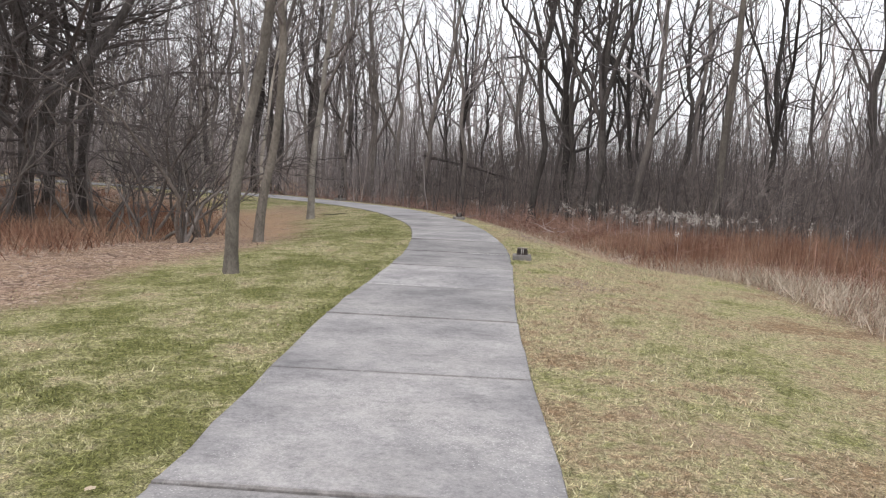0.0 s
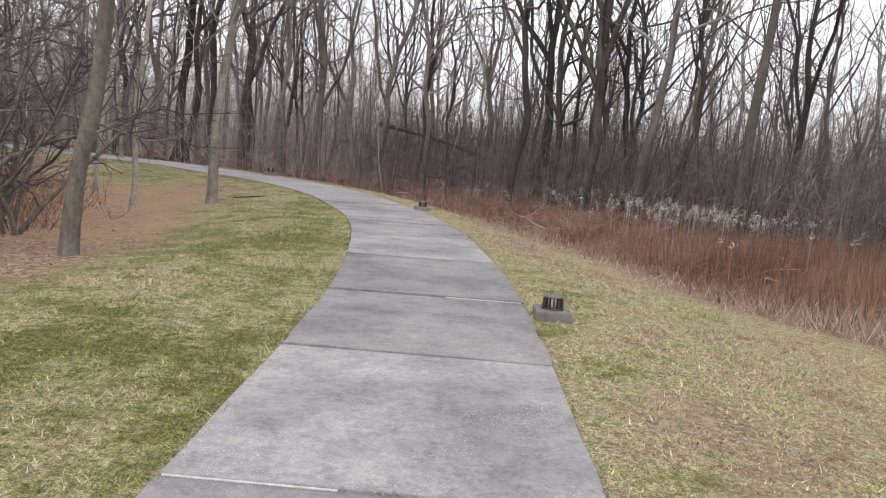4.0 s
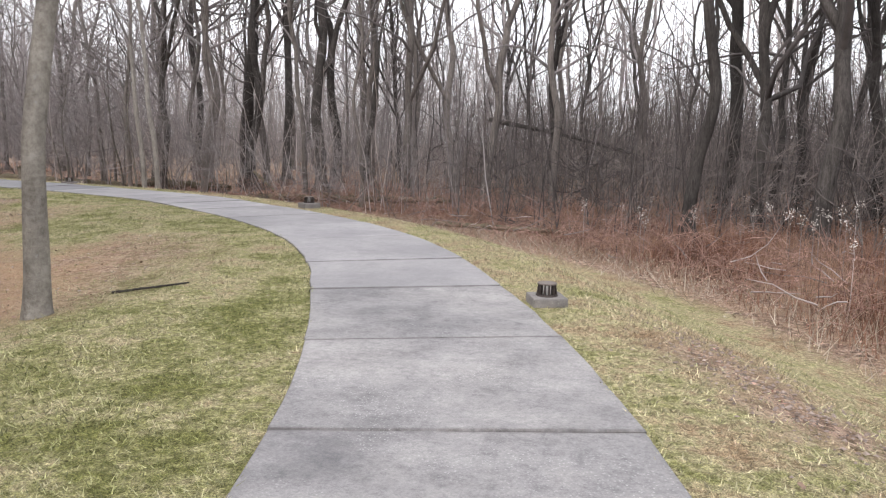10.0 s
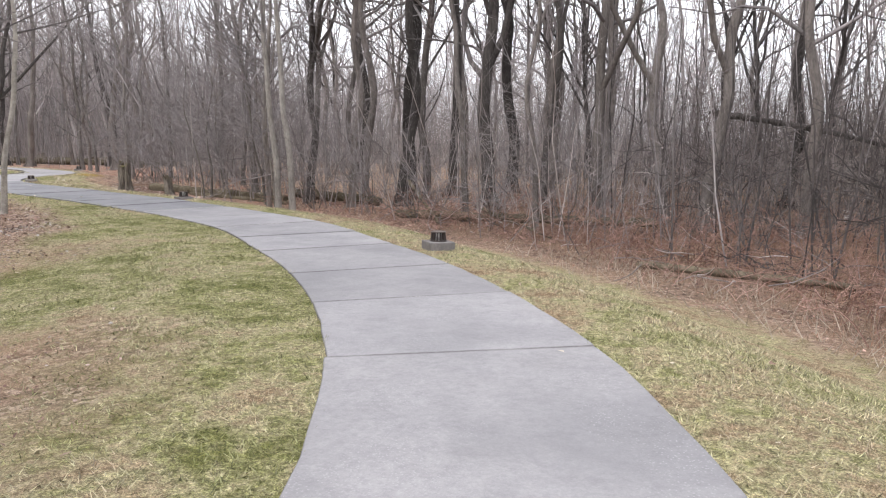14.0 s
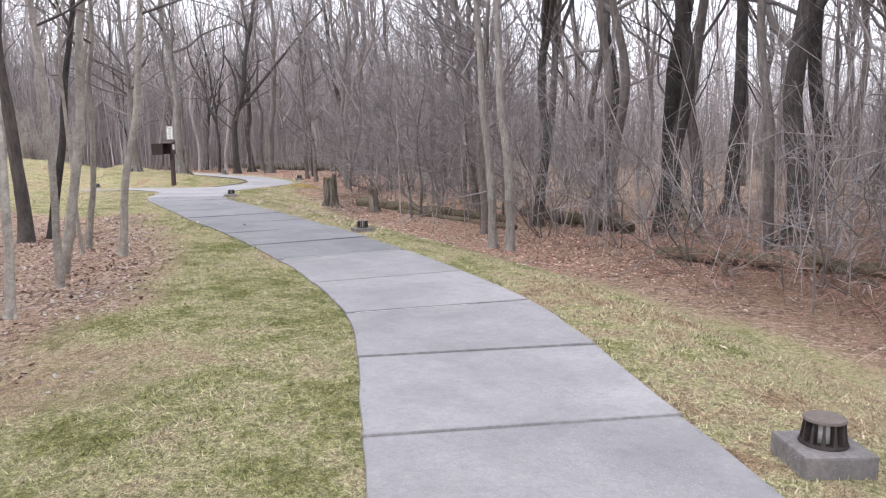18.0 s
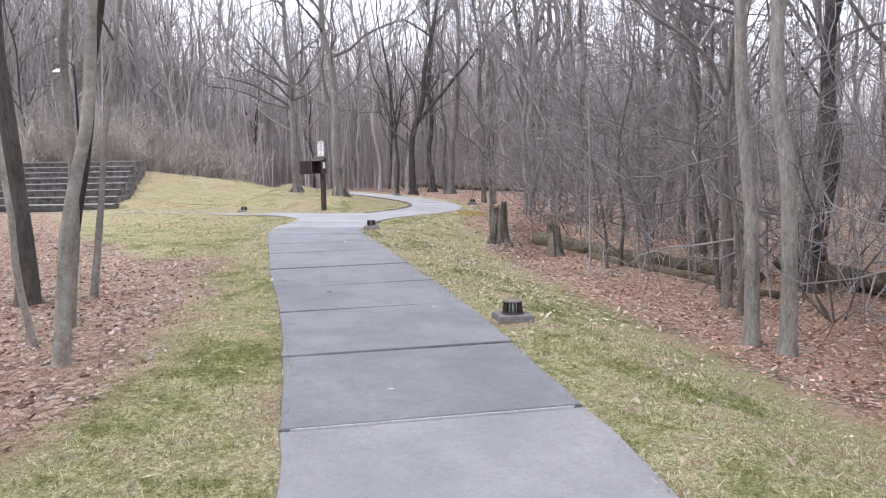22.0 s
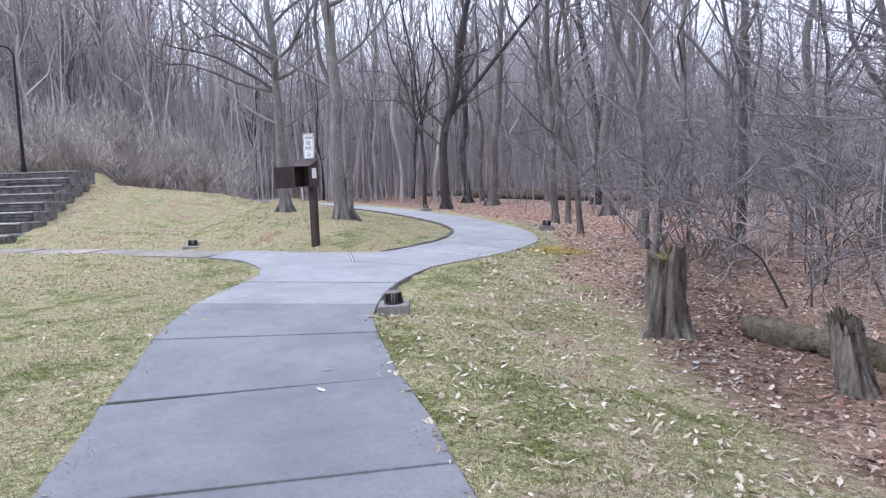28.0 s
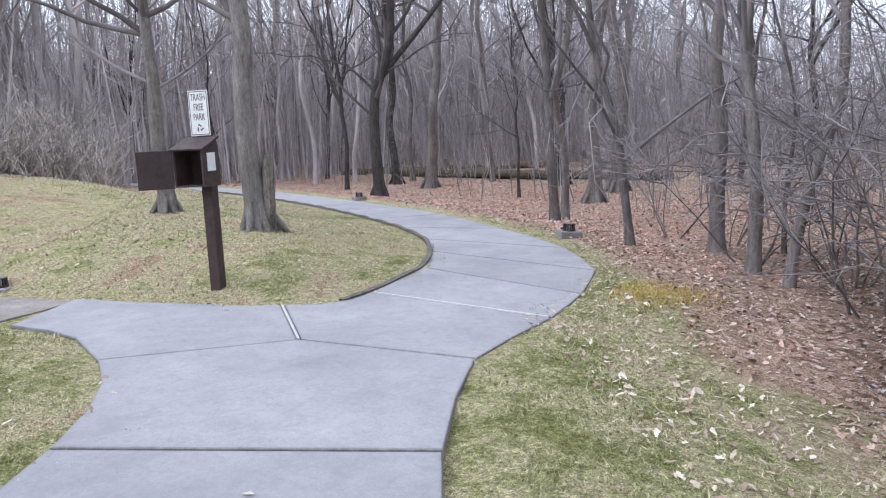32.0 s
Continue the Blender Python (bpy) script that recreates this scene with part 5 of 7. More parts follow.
EDGE_TREES = [
    ((-13.72, 37.6), 0.09, 14, (0.0, 0.02), 0, 0.32, M_BARK_GREY),
    ((-13.22, 37.55), 0.095, 14, (0.02, 0.03), 0, 0.3, M_BARK_GREY),
    ((3.1, 33.6), 0.2, 18, (-0.02, 0.0), 7.0, 0.25, M_BARK_DARK),
    ((4.65, 39.0), 0.27, 19, (0.02, 0.0), 6.0, 0.25, M_BARK_DARK),
    ((4.85, 34.8), 0.2, 15, (-0.03, 0.02), 3.6, 0.18, M_BARK_DARK),
    ((-6.4, 38.2), 0.07, 13, (-0.02, 0.03), 4.5, 0.25, M_BARK),
    ((-3.75, 40.2), 0.14, 16, (0.0, 0.03), 3.6, 0.3, M_BARK),
    ((-2.68, 39.5), 0.16, 16, (0.05, 0.0), 3.7, 0.3, M_BARK),
    ((-7.4, 41.6), 0.11, 18, (0.0, 0.0), 4.8, 0.28, M_BARK_DARK),
    ((-8.5, 38.7), 0.09, 15, (0.02, 0.02), 0, 0.3, M_BARK),
    ((-5.1, 39.1), 0.14, 16, (-0.01, 0.0), 3.4, 0.3, M_BARK),
    ((-11.9, 41.3), 0.16, 18, (-0.01, 0.0), 0, 0.3, M_BARK_DARK),
    ((-12.2, 43.5), 0.15, 18, (0.01, 0.01), 0, 0.3, M_BARK),
    ((-13.3, 40.6), 0.12, 17, (0.02, 0.0), 0, 0.3, M_BARK),
    ((-8.5, 45.5), 0.14, 18, (0.0, 0.0), 0, 0.3, M_BARK),
    ((-1.1, 45.0), 0.15, 17, (0.02, 0.0), 5.0, 0.3, M_BARK_DARK),
    ((7.25, 32.0), 0.22, 16, (0.13, 0.0), 0, 0.3, M_BARK),
    ((9.6, 35.2), 0.17, 17, (-0.02, 0.0), 0, 0.22, M_BARK_DARK),
    ((5.6, 37.2), 0.13, 16, (0.0, 0.0), 4.5, 0.25, M_BARK_DARK),
    ((7.0, 40.5), 0.15, 17, (0.01, 0.0), 0, 0.22, M_BARK_DARK),
    ((2.0, 43.0), 0.14, 17, (0.0, 0.0), 5.0, 0.2, M_BARK),
    ((-0.5, 39.9), 0.14, 16, (0.02, 0.0), 3.5, 0.2, M_BARK),
    ((9.4, 43.5), 0.15, 17, (0.0, 0.0), 4.0, 0.2, M_BARK_DARK),
    ((4.6, 45.5), 0.13, 17, (0.0, 0.0), 0, 0.2, M_BARK_DARK),
    ((8.2, 38.0), 0.12, 15, (0.02, 0.0), 0, 0.3, M_BARK_DARK),
    ((10.1, 29.8), 0.23, 19, (0.01, 0.0), 0, 0.35, M_BARK_SMOOTH),
    ((11.2, 41.0), 0.2, 18, (0.08, 0.0), 0, 0.3, M_BARK),
    ((13.0, 33.5), 0.17, 17, (-0.02, 0.0), 3.6, 0.2, M_BARK_DARK),
    ((15.5, 30.5), 0.19, 17, (0.03, 0.0), 3.2, 0.2, M_BARK_DARK),
    ((18.5, 30.0), 0.2, 18, (0.0, 0.0), 4.5, 0.2, M_BARK_DARK),
    ((5.65, 32.5), 0.25, 17, (0.0, 0.0), 4.6, 0.2, M_BARK_DARK),
    ((-13.7, 45.0), 0.26, 20, (0.0, 0.0), 0, 0.35, M_BARK_DARK),
    ((-14.8, 43.7), 0.15, 17, (0.02, 0.0), 0, 0.3, M_BARK),
    ((-12.6, 46.4), 0.2, 19, (0.01, 0.0), 0, 0.35, M_BARK_DARK),
    ((-10.9, 48.0), 0.22, 19, (0.0, 0.0), 0, 0.3, M_BARK_DARK),
    ((-9.1, 41.6), 0.21, 18, (0.0, 0.0), 4.2, 0.2, M_BARK_DARK),
    ((-6.3, 44.4), 0.16, 18, (0.0, 0.0), 0, 0.3, M_BARK),
    ((-19.9, 51.5), 0.2, 19, (0.0, 0.0), 0, 0.3, M_BARK_DARK),
    ((-19.4, 43.3), 0.12, 15, (-0.06, 0.0), 0, 0.15, M_BARK),
    ((-15.4, 39.2), 0.08, 12, (0.08, 0.0), 0, 0.1, M_BARK),
    ((-18.9, 40.1), 0.03, 6, (-0.1, 0.02), 0, 0.1, M_BARK_SMOOTH),
    ((-44.9, 49.8), 0.19, 17, (0.02, 0.0), 4.0, 0.15, M_BARK_DARK),
    ((-47.0, 53.4), 0.2, 18, (0.09, 0.05), 0, 0.25, M_BARK),
    ((-37.3, 52.0), 0.19, 18, (0.02, 0.0), 0, 0.25, M_BARK),
    ((-34.2, 47.4), 0.1, 14, (-0.01, 0.0), 0, 0.15, M_BARK),
    ((-34.8, 48.3), 0.09, 14, (0.04, 0.0), 0, 0.15, M_BARK),
    ((-30.5, 45.3), 0.07, 11, (-0.1, 0.02), 3.0, 0.12, M_BARK),
    ((-28.5, 45.3), 0.09, 13, (0.04, 0.0), 0, 0.12, M_BARK),
    ((-27.8, 44.9), 0.07, 12, (0.08, 0.0), 0, 0.12, M_BARK),
    ((-27.0, 46.4), 0.1, 14, (0.02, 0.0), 0, 0.15, M_BARK),
    ((-29.9, 46.6), 0.12, 15, (0.0, 0.0), 0, 0.15, M_BARK),
    ((-51.0, 54.5), 0.18, 18, (0.0, 0.0), 0, 0.25, M_BARK_DARK),
    ((-47.5, 57.0), 0.12, 16, (0.0, 0.0), 0, 0.25, M_BARK),
    ((-40.8, 52.4), 0.05, 8, (0.0, 0.0), 0, 0.2, M_BARK_DARK),
    ((-43.0, 56.5), 0.2, 18, (0.04, 0.0), 0, 0.25, M_BARK_DARK),
    ((-39.0, 55.0), 0.22, 18, (0.02, 0.0), 0, 0.25, M_BARK),
    ((-24.0, 46.5), 0.13, 15, (0.02, 0.0), 0, 0.15, M_BARK),
    ((-21.5, 45.0), 0.1, 14, (-0.03, 0.0), 0, 0.12, M_BARK),
    ((-25.8, 49.0), 0.16, 16, (0.0, 0.0), 4, 0.15, M_BARK),
    ((-17.0, 46.5), 0.13, 16, (0.03, 0.0), 0, 0.2, M_BARK),
    # the dark group beside the start of the walk
    ((-9.6, 17.2), 0.2, 14, (0.06, 0.0), 2.2, 0.1, M_BARK_DARK),
    ((-10.6, 21.3), 0.16, 14, (0.0, 0.0), 0, 0.36, M_BARK_DARK),
    ((-12.6, 22.8), 0.18, 15, (0.0, 0.0), 0, 0.2, M_BARK_DARK),
    ((-8.9, 18.6), 0.1, 11, (0.02, 0.0), 0, 0.32, M_BARK_DARK),
    ((-11.5, 15.5), 0.16, 13, (0.02, 0.0), 2.5, 0.1, M_BARK_DARK),
    ((-8.0, 13.8), 0.12, 11, (0.03, 0.0), 0, 0.3, M_BARK_DARK),
    ((-12.6, 12.2), 0.15, 13, (0.0, 0.0), 0, 0.12, M_BARK_DARK),
    ((-16.0, 15.0), 0.17, 14, (0.0, 0.0), 0, 0.12, M_BARK_DARK),
    ((-13.6, 18.2), 0.17, 14, (0.0, 0.0), 0, 0.12, M_BARK_DARK),
    ((-10.0, 20.0), 0.11, 12, (-0.02, 0.0), 0, 0.36, M_BARK_DARK),
    ((-15.0, 23.0), 0.18, 15, (0.0, 0.0), 0, 0.12, M_BARK_DARK),
]
EDGE_BOUGHS = {
    (-44.9, 49.8): [(2.8, -121, 1.0, 5.5), (3.6, -90, 0.8, 4.5), (4.2, 60, 0.8, 4)],
    (-9.6, 17.2): [(1.9, -60, 1.25, 5.0), (2.4, -100, 1.2, 4.5), (2.8, -90, 1.2, 5), (3.3, -55, 1.1, 4.5)],
    (-11.5, 15.5): [(2.0, -50, 1.3, 5.5), (2.6, -80, 1.2, 5.5), (3.2, -30, 1.15, 4.5)],
    (-9.1, 41.6): [(4.6, 180, 0.9, 3.5)],
    (-13.7, 45.0): [(4.4, 175, 1.0, 4.5)],
    (4.85, 34.8): [(3.4, 175, 1.1, 3), (4.0, 20, 0.6, 4)],
}
for n, (at, r, h, lean, fork, low, bark) in enumerate(EDGE_TREES):
    dark = "dark" if bark is M_BARK_DARK else "grey-brown"
    if at[0] > 2:  # open-grown at the wet meadow: stout crooked limbs, few twigs
        shape = tree_tubes(300 + n, h, r * 0.8, lean, 16, low, 6, 5, 0.27, 10, 0.014, fork, 0.1, EDGE_BOUGHS.get(at, ()), (0.4, 1.05), 0.32, 1.1, 0.02 if bark is M_BARK_SMOOTH else 0.17, 2)
    elif at[1] < 26:  # the dark group: long level boughs hung with twigs
        shape = tree_tubes(300 + n, h, r, lean, 34, low, 8, 8, 0.27, 10, 0.05, fork, 0.02, EDGE_BOUGHS.get(at, ()), (1.0, 1.5), 0.12, crook=0.12)
    else:
        shape = tree_tubes(300 + n, h, r, lean, 20, low, 6, 6, 0.22, 10, 0.03, fork, extra=EDGE_BOUGHS.get(at, ()), tilts=(0.4, 1.15), crook=0.04 if bark is M_BARK_GREY else 0.13 if r > 0.11 else 0.16, leaders=1)
    plant(shape, at, f"bare {dark} deciduous tree at the wood's edge among brush", bark, "trees at the wood's edge")


def bush(at, seed, stems, height, r, label, spread_by=0.35, twig=None):
    """A many-stemmed bare bush."""
    rng = np.random.default_rng(seed)
    x, y = at
    ob = thing("bare_bush", pose(x, y, ground_z(x, y)), label, "bush", "bare bushes")
    a = rng.random(stems) * 6.28
    s = np.stack([np.cos(a) * 0.12, np.sin(a) * 0.12, np.full(stems, -0.08)], 1) * rng.uniform(0.3, 1.5, (stems, 1))
    s[:, 2] = -0.08
    way = np.stack([np.cos(a) * spread_by, np.sin(a) * spread_by, np.ones(stems)], 1)
    ln = height * rng.uniform(0.6, 1.1, stems)
    p = grow(rng, s, way, ln, 9, 0.02, 0.24)
    for one in p:
        Tubes().add(one[None], r * rng.uniform(0.5, 1.2) * (1 - 0.85 * np.linspace(0, 1, 9))[None], 6).link("stem", M_BARK, ob)
    tw = Tubes()
    ns = stems * 9
    wi = np.repeat(np.arange(stems), 9)
    s, w = along(p, wi, rng.uniform(0.25, 1, ns))
    sl = rng.uniform(0.5, 1.5, ns)
    sp = grow(rng, s, spread(rng, w, 0.7), sl, 5, 0.05, 0.3)
    tw.add(sp, np.tile(np.linspace(0.011, 0.005, 5), (ns, 1)), 3)
    nt = ns * 12
    wi = np.repeat(np.arange(ns), 12)
    s, w = along(sp, wi, rng.uniform(0.1, 1, nt))
    tw.twigs(s, spread(rng, w, 0.7), rng.uniform(0.2, 0.7, nt), np.full(nt, 0.009))
    tw.link("crown", twig or M_TWIG, ob)


SAPLINGS = [(-18.9, 40.45), (-17.5, 42.4), (-20.6, 42.9), (-22.7, 44.7), (-24.6, 45.5), (-16.2, 40.0), (-14.9, 38.9), (-19.4, 44.6), (-26.2, 46.8), (-29.2, 47.3)]
for n, at in enumerate(SAPLINGS):
    plant(tree_tubes(500 + n, 5.5 + 0.4 * (n % 4), 0.04, (-0.06, 0.03), 18, 0.15, 6, 5, 0.36, 7, 0.06, 0, 0.02, (), (1.0, 1.5), 0.26), at, "slim bare sapling with long level pale boughs", M_BARK_SMOOTH, "saplings at the wood's edge", name="sapling")

BUSHES = [((-4.75, 13.9), 9, 4.6), ((-3.65, 13.1), 7, 4.2), ((-4.3, 15.6), 8, 4.5), ((-6.4, 15.0), 9, 5.0), ((-7.2, 12.6), 9, 5.0), ((-5.8, 17.6), 8, 4.5), ((-8.2, 10.5), 8, 4.8)]
for n, (at, stems, h) in enumerate(BUSHES):
    bush(at, 50 + n, stems, h, 0.035, "tall bare many-stemmed bush with grey bark", twig=M_TWIG_DARK)
EDGE_BUSHES = [((-26.6, 44.3), 7, 4.2), ((-25.2, 43.9), 8, 3.8), ((-23.8, 44.2), 8, 4.4), ((-22.3, 43.6), 7, 4.0), ((-20.6, 43.0), 8, 4.4), ((-18.6, 42.4), 8, 4.0), ((-17.2, 41.6), 7, 4.6), ((-15.2, 41.4), 8, 4.2), ((-13.9, 39.6), 7, 3.8), ((-11.6, 39.2), 8, 4.2), ((-9.4, 37.9), 8, 3.4), ((-7.2, 37.2), 7, 3.6), ((-28.9, 46.0), 7, 4.0), ((-31.5, 47.6), 6, 3.8), ((-19.0, 40.9), 4, 3.2), ((-1.3, 36.4), 8, 3.6), ((0.9, 35.2), 8, 3.8), ((-5.6, 38.2), 7, 3.4), ((6.0, 30.6), 8, 3.6), ((8.4, 33.6), 8, 3.4), ((-27.4, 45.7), 7, 3.6), ((-28.2, 46.9), 7, 4.2), ((-25.9, 45.0), 8, 3.6), ((-24.6, 45.0), 7, 4.0), ((-30.2, 47.4), 6, 3.6), ((-23.2, 42.9), 6, 2.6)]
for n, (at, stems, h) in enumerate(EDGE_BUSHES):
    bush(at, 80 + n, stems - 2, h, 0.016, "bare spreading bush with pale grey twigs at the wood's edge", 0.55, M_TWIG_DARK if at[0] > -2 else None)


# ---- the wood behind: repeated trees ----
WOOD_SHAPES = [(17, 0.13, 0.22, 0), (18, 0.17, 0.28, 5), (15, 0.09, 0.18, 0), (19, 0.15, 0.32, 7), (14, 0.075, 0.15, 3), (17, 0.12, 0.2, 4.5), (13, 0.06, 0.15, 0), (16, 0.1, 0.2, 3.5)]
PROTO = [tree_tubes(700 + k, h, r, (0.0, 0.0), 15, low, 6, 5, 0.21, 8, 0.03, fork, 0.1, (), (0.4, 1.1), 0.25, 1.0, 0.1 + 0.03 * (k % 3), 1 + k % 2, False) for k, (h, r, low, fork) in enumerate(WOOD_SHAPES)]
MEADOW = [tree_tubes(760 + k, h, r, (0.0, 0.0), 15, low, 6, 5, 0.26, 8, 0.03, fork, 0.1, (), (0.4, 1.05), 0.32, 1.05, 0.2, 2, False) for k, (h, r, low, fork) in enumerate([(16, 0.12, 0.22, 3.5), (15, 0.08, 0.25, 0), (17, 0.13, 0.28, 5), (14, 0.07, 0.2, 2.8)])]
LITE = [tree_tubes(800 + k, h, r, (0.0, 0.0), 14, low, 6, 4, 0.22, 5, 0.04, fork, 0.1, (), (0.4, 1.1), 0.25, 1.0, 0.14, 1, False) for k, (h, r, low, fork) in enumerate([(17, 0.115, 0.2, 0), (19, 0.14, 0.3, 6), (15, 0.085, 0.15, 4), (16, 0.1, 0.2, 3)])]


def in_wood(x, y):
    """Where the wood stands: far enough beyond the paths and lawns."""
    _, lawn, right, left = zones(x, y)
    cut = np.where(y < 30, 8.5, 5.5)
    ok_right = (right > np.where(x < -26, 3.5, cut))
    ok_left = (left > 7) & (x < -9) & (y < 26) & (x > -33) | (left > 7.5) & (y < 6) | (x < -61) | ((x < -33) & (y < 23))
    return (ok_right | ok_left) & (lawn < 0.3)


def scatter(rng, count, box, apart, taken, test):
    got = []
    for _ in range(60):
        x, y = rng.uniform(box[0], box[1], 400), rng.uniform(box[2], box[3], 400)
        keep = test(x, y)
        for a, b in zip(x[keep], y[keep]):
            if all((a - c) ** 2 + (b - d) ** 2 > apart**2 for c, d in taken):
                taken.append((a, b))
                got.append((a, b))
                if len(got) >= count:
                    return got
    return got


def build_wood():
    rng = np.random.default_rng(21)
    taken = [t[0] for t in EDGE_TREES + LAWN_TREES]
    near = scatter(rng, 160, (-75, 32, 8, 75), 1.9, taken, lambda x, y: in_wood(x, y) & (nearest(x, y, CHAIN)[0] < 30))
    near += scatter(rng, 14, (-30, 30, -16, 4), 3.5, taken, in_wood)
    near += scatter(rng, 10, (3, 30, 36, 60), 2.5, taken, in_wood) + scatter(rng, 12, (-26, -5, 41, 58), 1.7, taken, in_wood)
    firsts, wet = [], []
    near = [at for at in near if not (-40 < at[0] < -18 and at[1] > 46 and rng.random() < 0.5)]
    for n, at in enumerate(near):
        k = n % len(PROTO)
        if at[0] > -1 and at[1] > 8:
            if rng.random() < 0.42:
                continue
            k = n % len(MEADOW)
            if len(wet) < len(MEADOW):
                wet.append((plant(MEADOW[len(wet)], at, "bare dark tree with crooked limbs beyond the sedge", M_BARK_DARK, "", rng.uniform(0, 360))))
            else:
                ob = copy_thing(wet[k], pose(at[0], at[1], ground_z(*at), rng.normal(0, 1.5), rng.normal(0, 1.5), rng.uniform(0, 360)))
                ob.scale = (rng.uniform(0.8, 1.1),) * 3
            continue
        turn, size = rng.uniform(0, 360), rng.uniform(0.8, 1.15)
        if -58 < at[0] < -33 and at[1] > 44 and n % 3 == 0:  # open ground under the far bend
            continue
        if len(firsts) < len(PROTO):
            k = len(firsts)
            ob = plant(PROTO[k], at, "bare deciduous tree standing in the leafless wood", M_BARK_DARK if k % 3 == 1 else M_BARK, "", turn)
            firsts.append(ob)
        else:
            ob = copy_thing(firsts[k % len(firsts)], pose(at[0], at[1], ground_z(*at), rng.normal(0, 1.4), rng.normal(0, 1.4), turn))
            ob.scale = (size, size, size)
    tv, tf, cv, cf, nt, nc = [], [], [], [], 0, 0
    far = scatter(rng, 190, (-98, -60, 14, 47), 1.55, taken, in_wood) + scatter(rng, 135, (-98, -50, 48, 85), 1.8, taken, in_wood) + scatter(rng, 30, (-60, -18, 40, 95), 2.2, taken, lambda x, y: (nearest(x, y, CHAIN)[0] > 28) & in_wood(x, y)) + scatter(rng, 118, (-16, 62, 40, 100), 2.0, taken, lambda x, y: (nearest(x, y, CHAIN)[0] > 28) & in_wood(x, y))
    lite = [(a.arrays(), (np.concatenate(b.v), np.concatenate(b.f))) for a, b in LITE]
    tris = [np.concatenate(b.tri) for _, b in LITE]
    ct = []
    for n, (x, y) in enumerate(far):
        (v1, f1), (v2, f2) = lite[n % 4]
        a, s = rng.uniform(0, 6.28), rng.uniform(0.85, 1.2) * (1.18 if x < -58 else 1.0)
        m = np.array([[math.cos(a), -math.sin(a), 0], [math.sin(a), math.cos(a), 0], [0, 0, 1]]) * s
        o = np.array([x, y, ground_z(x, y) - 0.1])
        tv.append(v1 @ m.T + o)
        tf.append(f1 + nt)
        cv.append(v2 @ m.T + o)
        cf.append(f2 + nc)
        ct.append(tris[n % 4] + nc)
        nt, nc = nt + len(v1), nc + len(v2)
    ob = thing("far_woods", Matrix(), "dense leafless wood fading into the distance", "woods", kind="stuff")
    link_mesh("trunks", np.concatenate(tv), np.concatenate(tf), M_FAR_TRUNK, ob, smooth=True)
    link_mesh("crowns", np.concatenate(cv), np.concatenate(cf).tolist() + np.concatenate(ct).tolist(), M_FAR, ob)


build_wood()


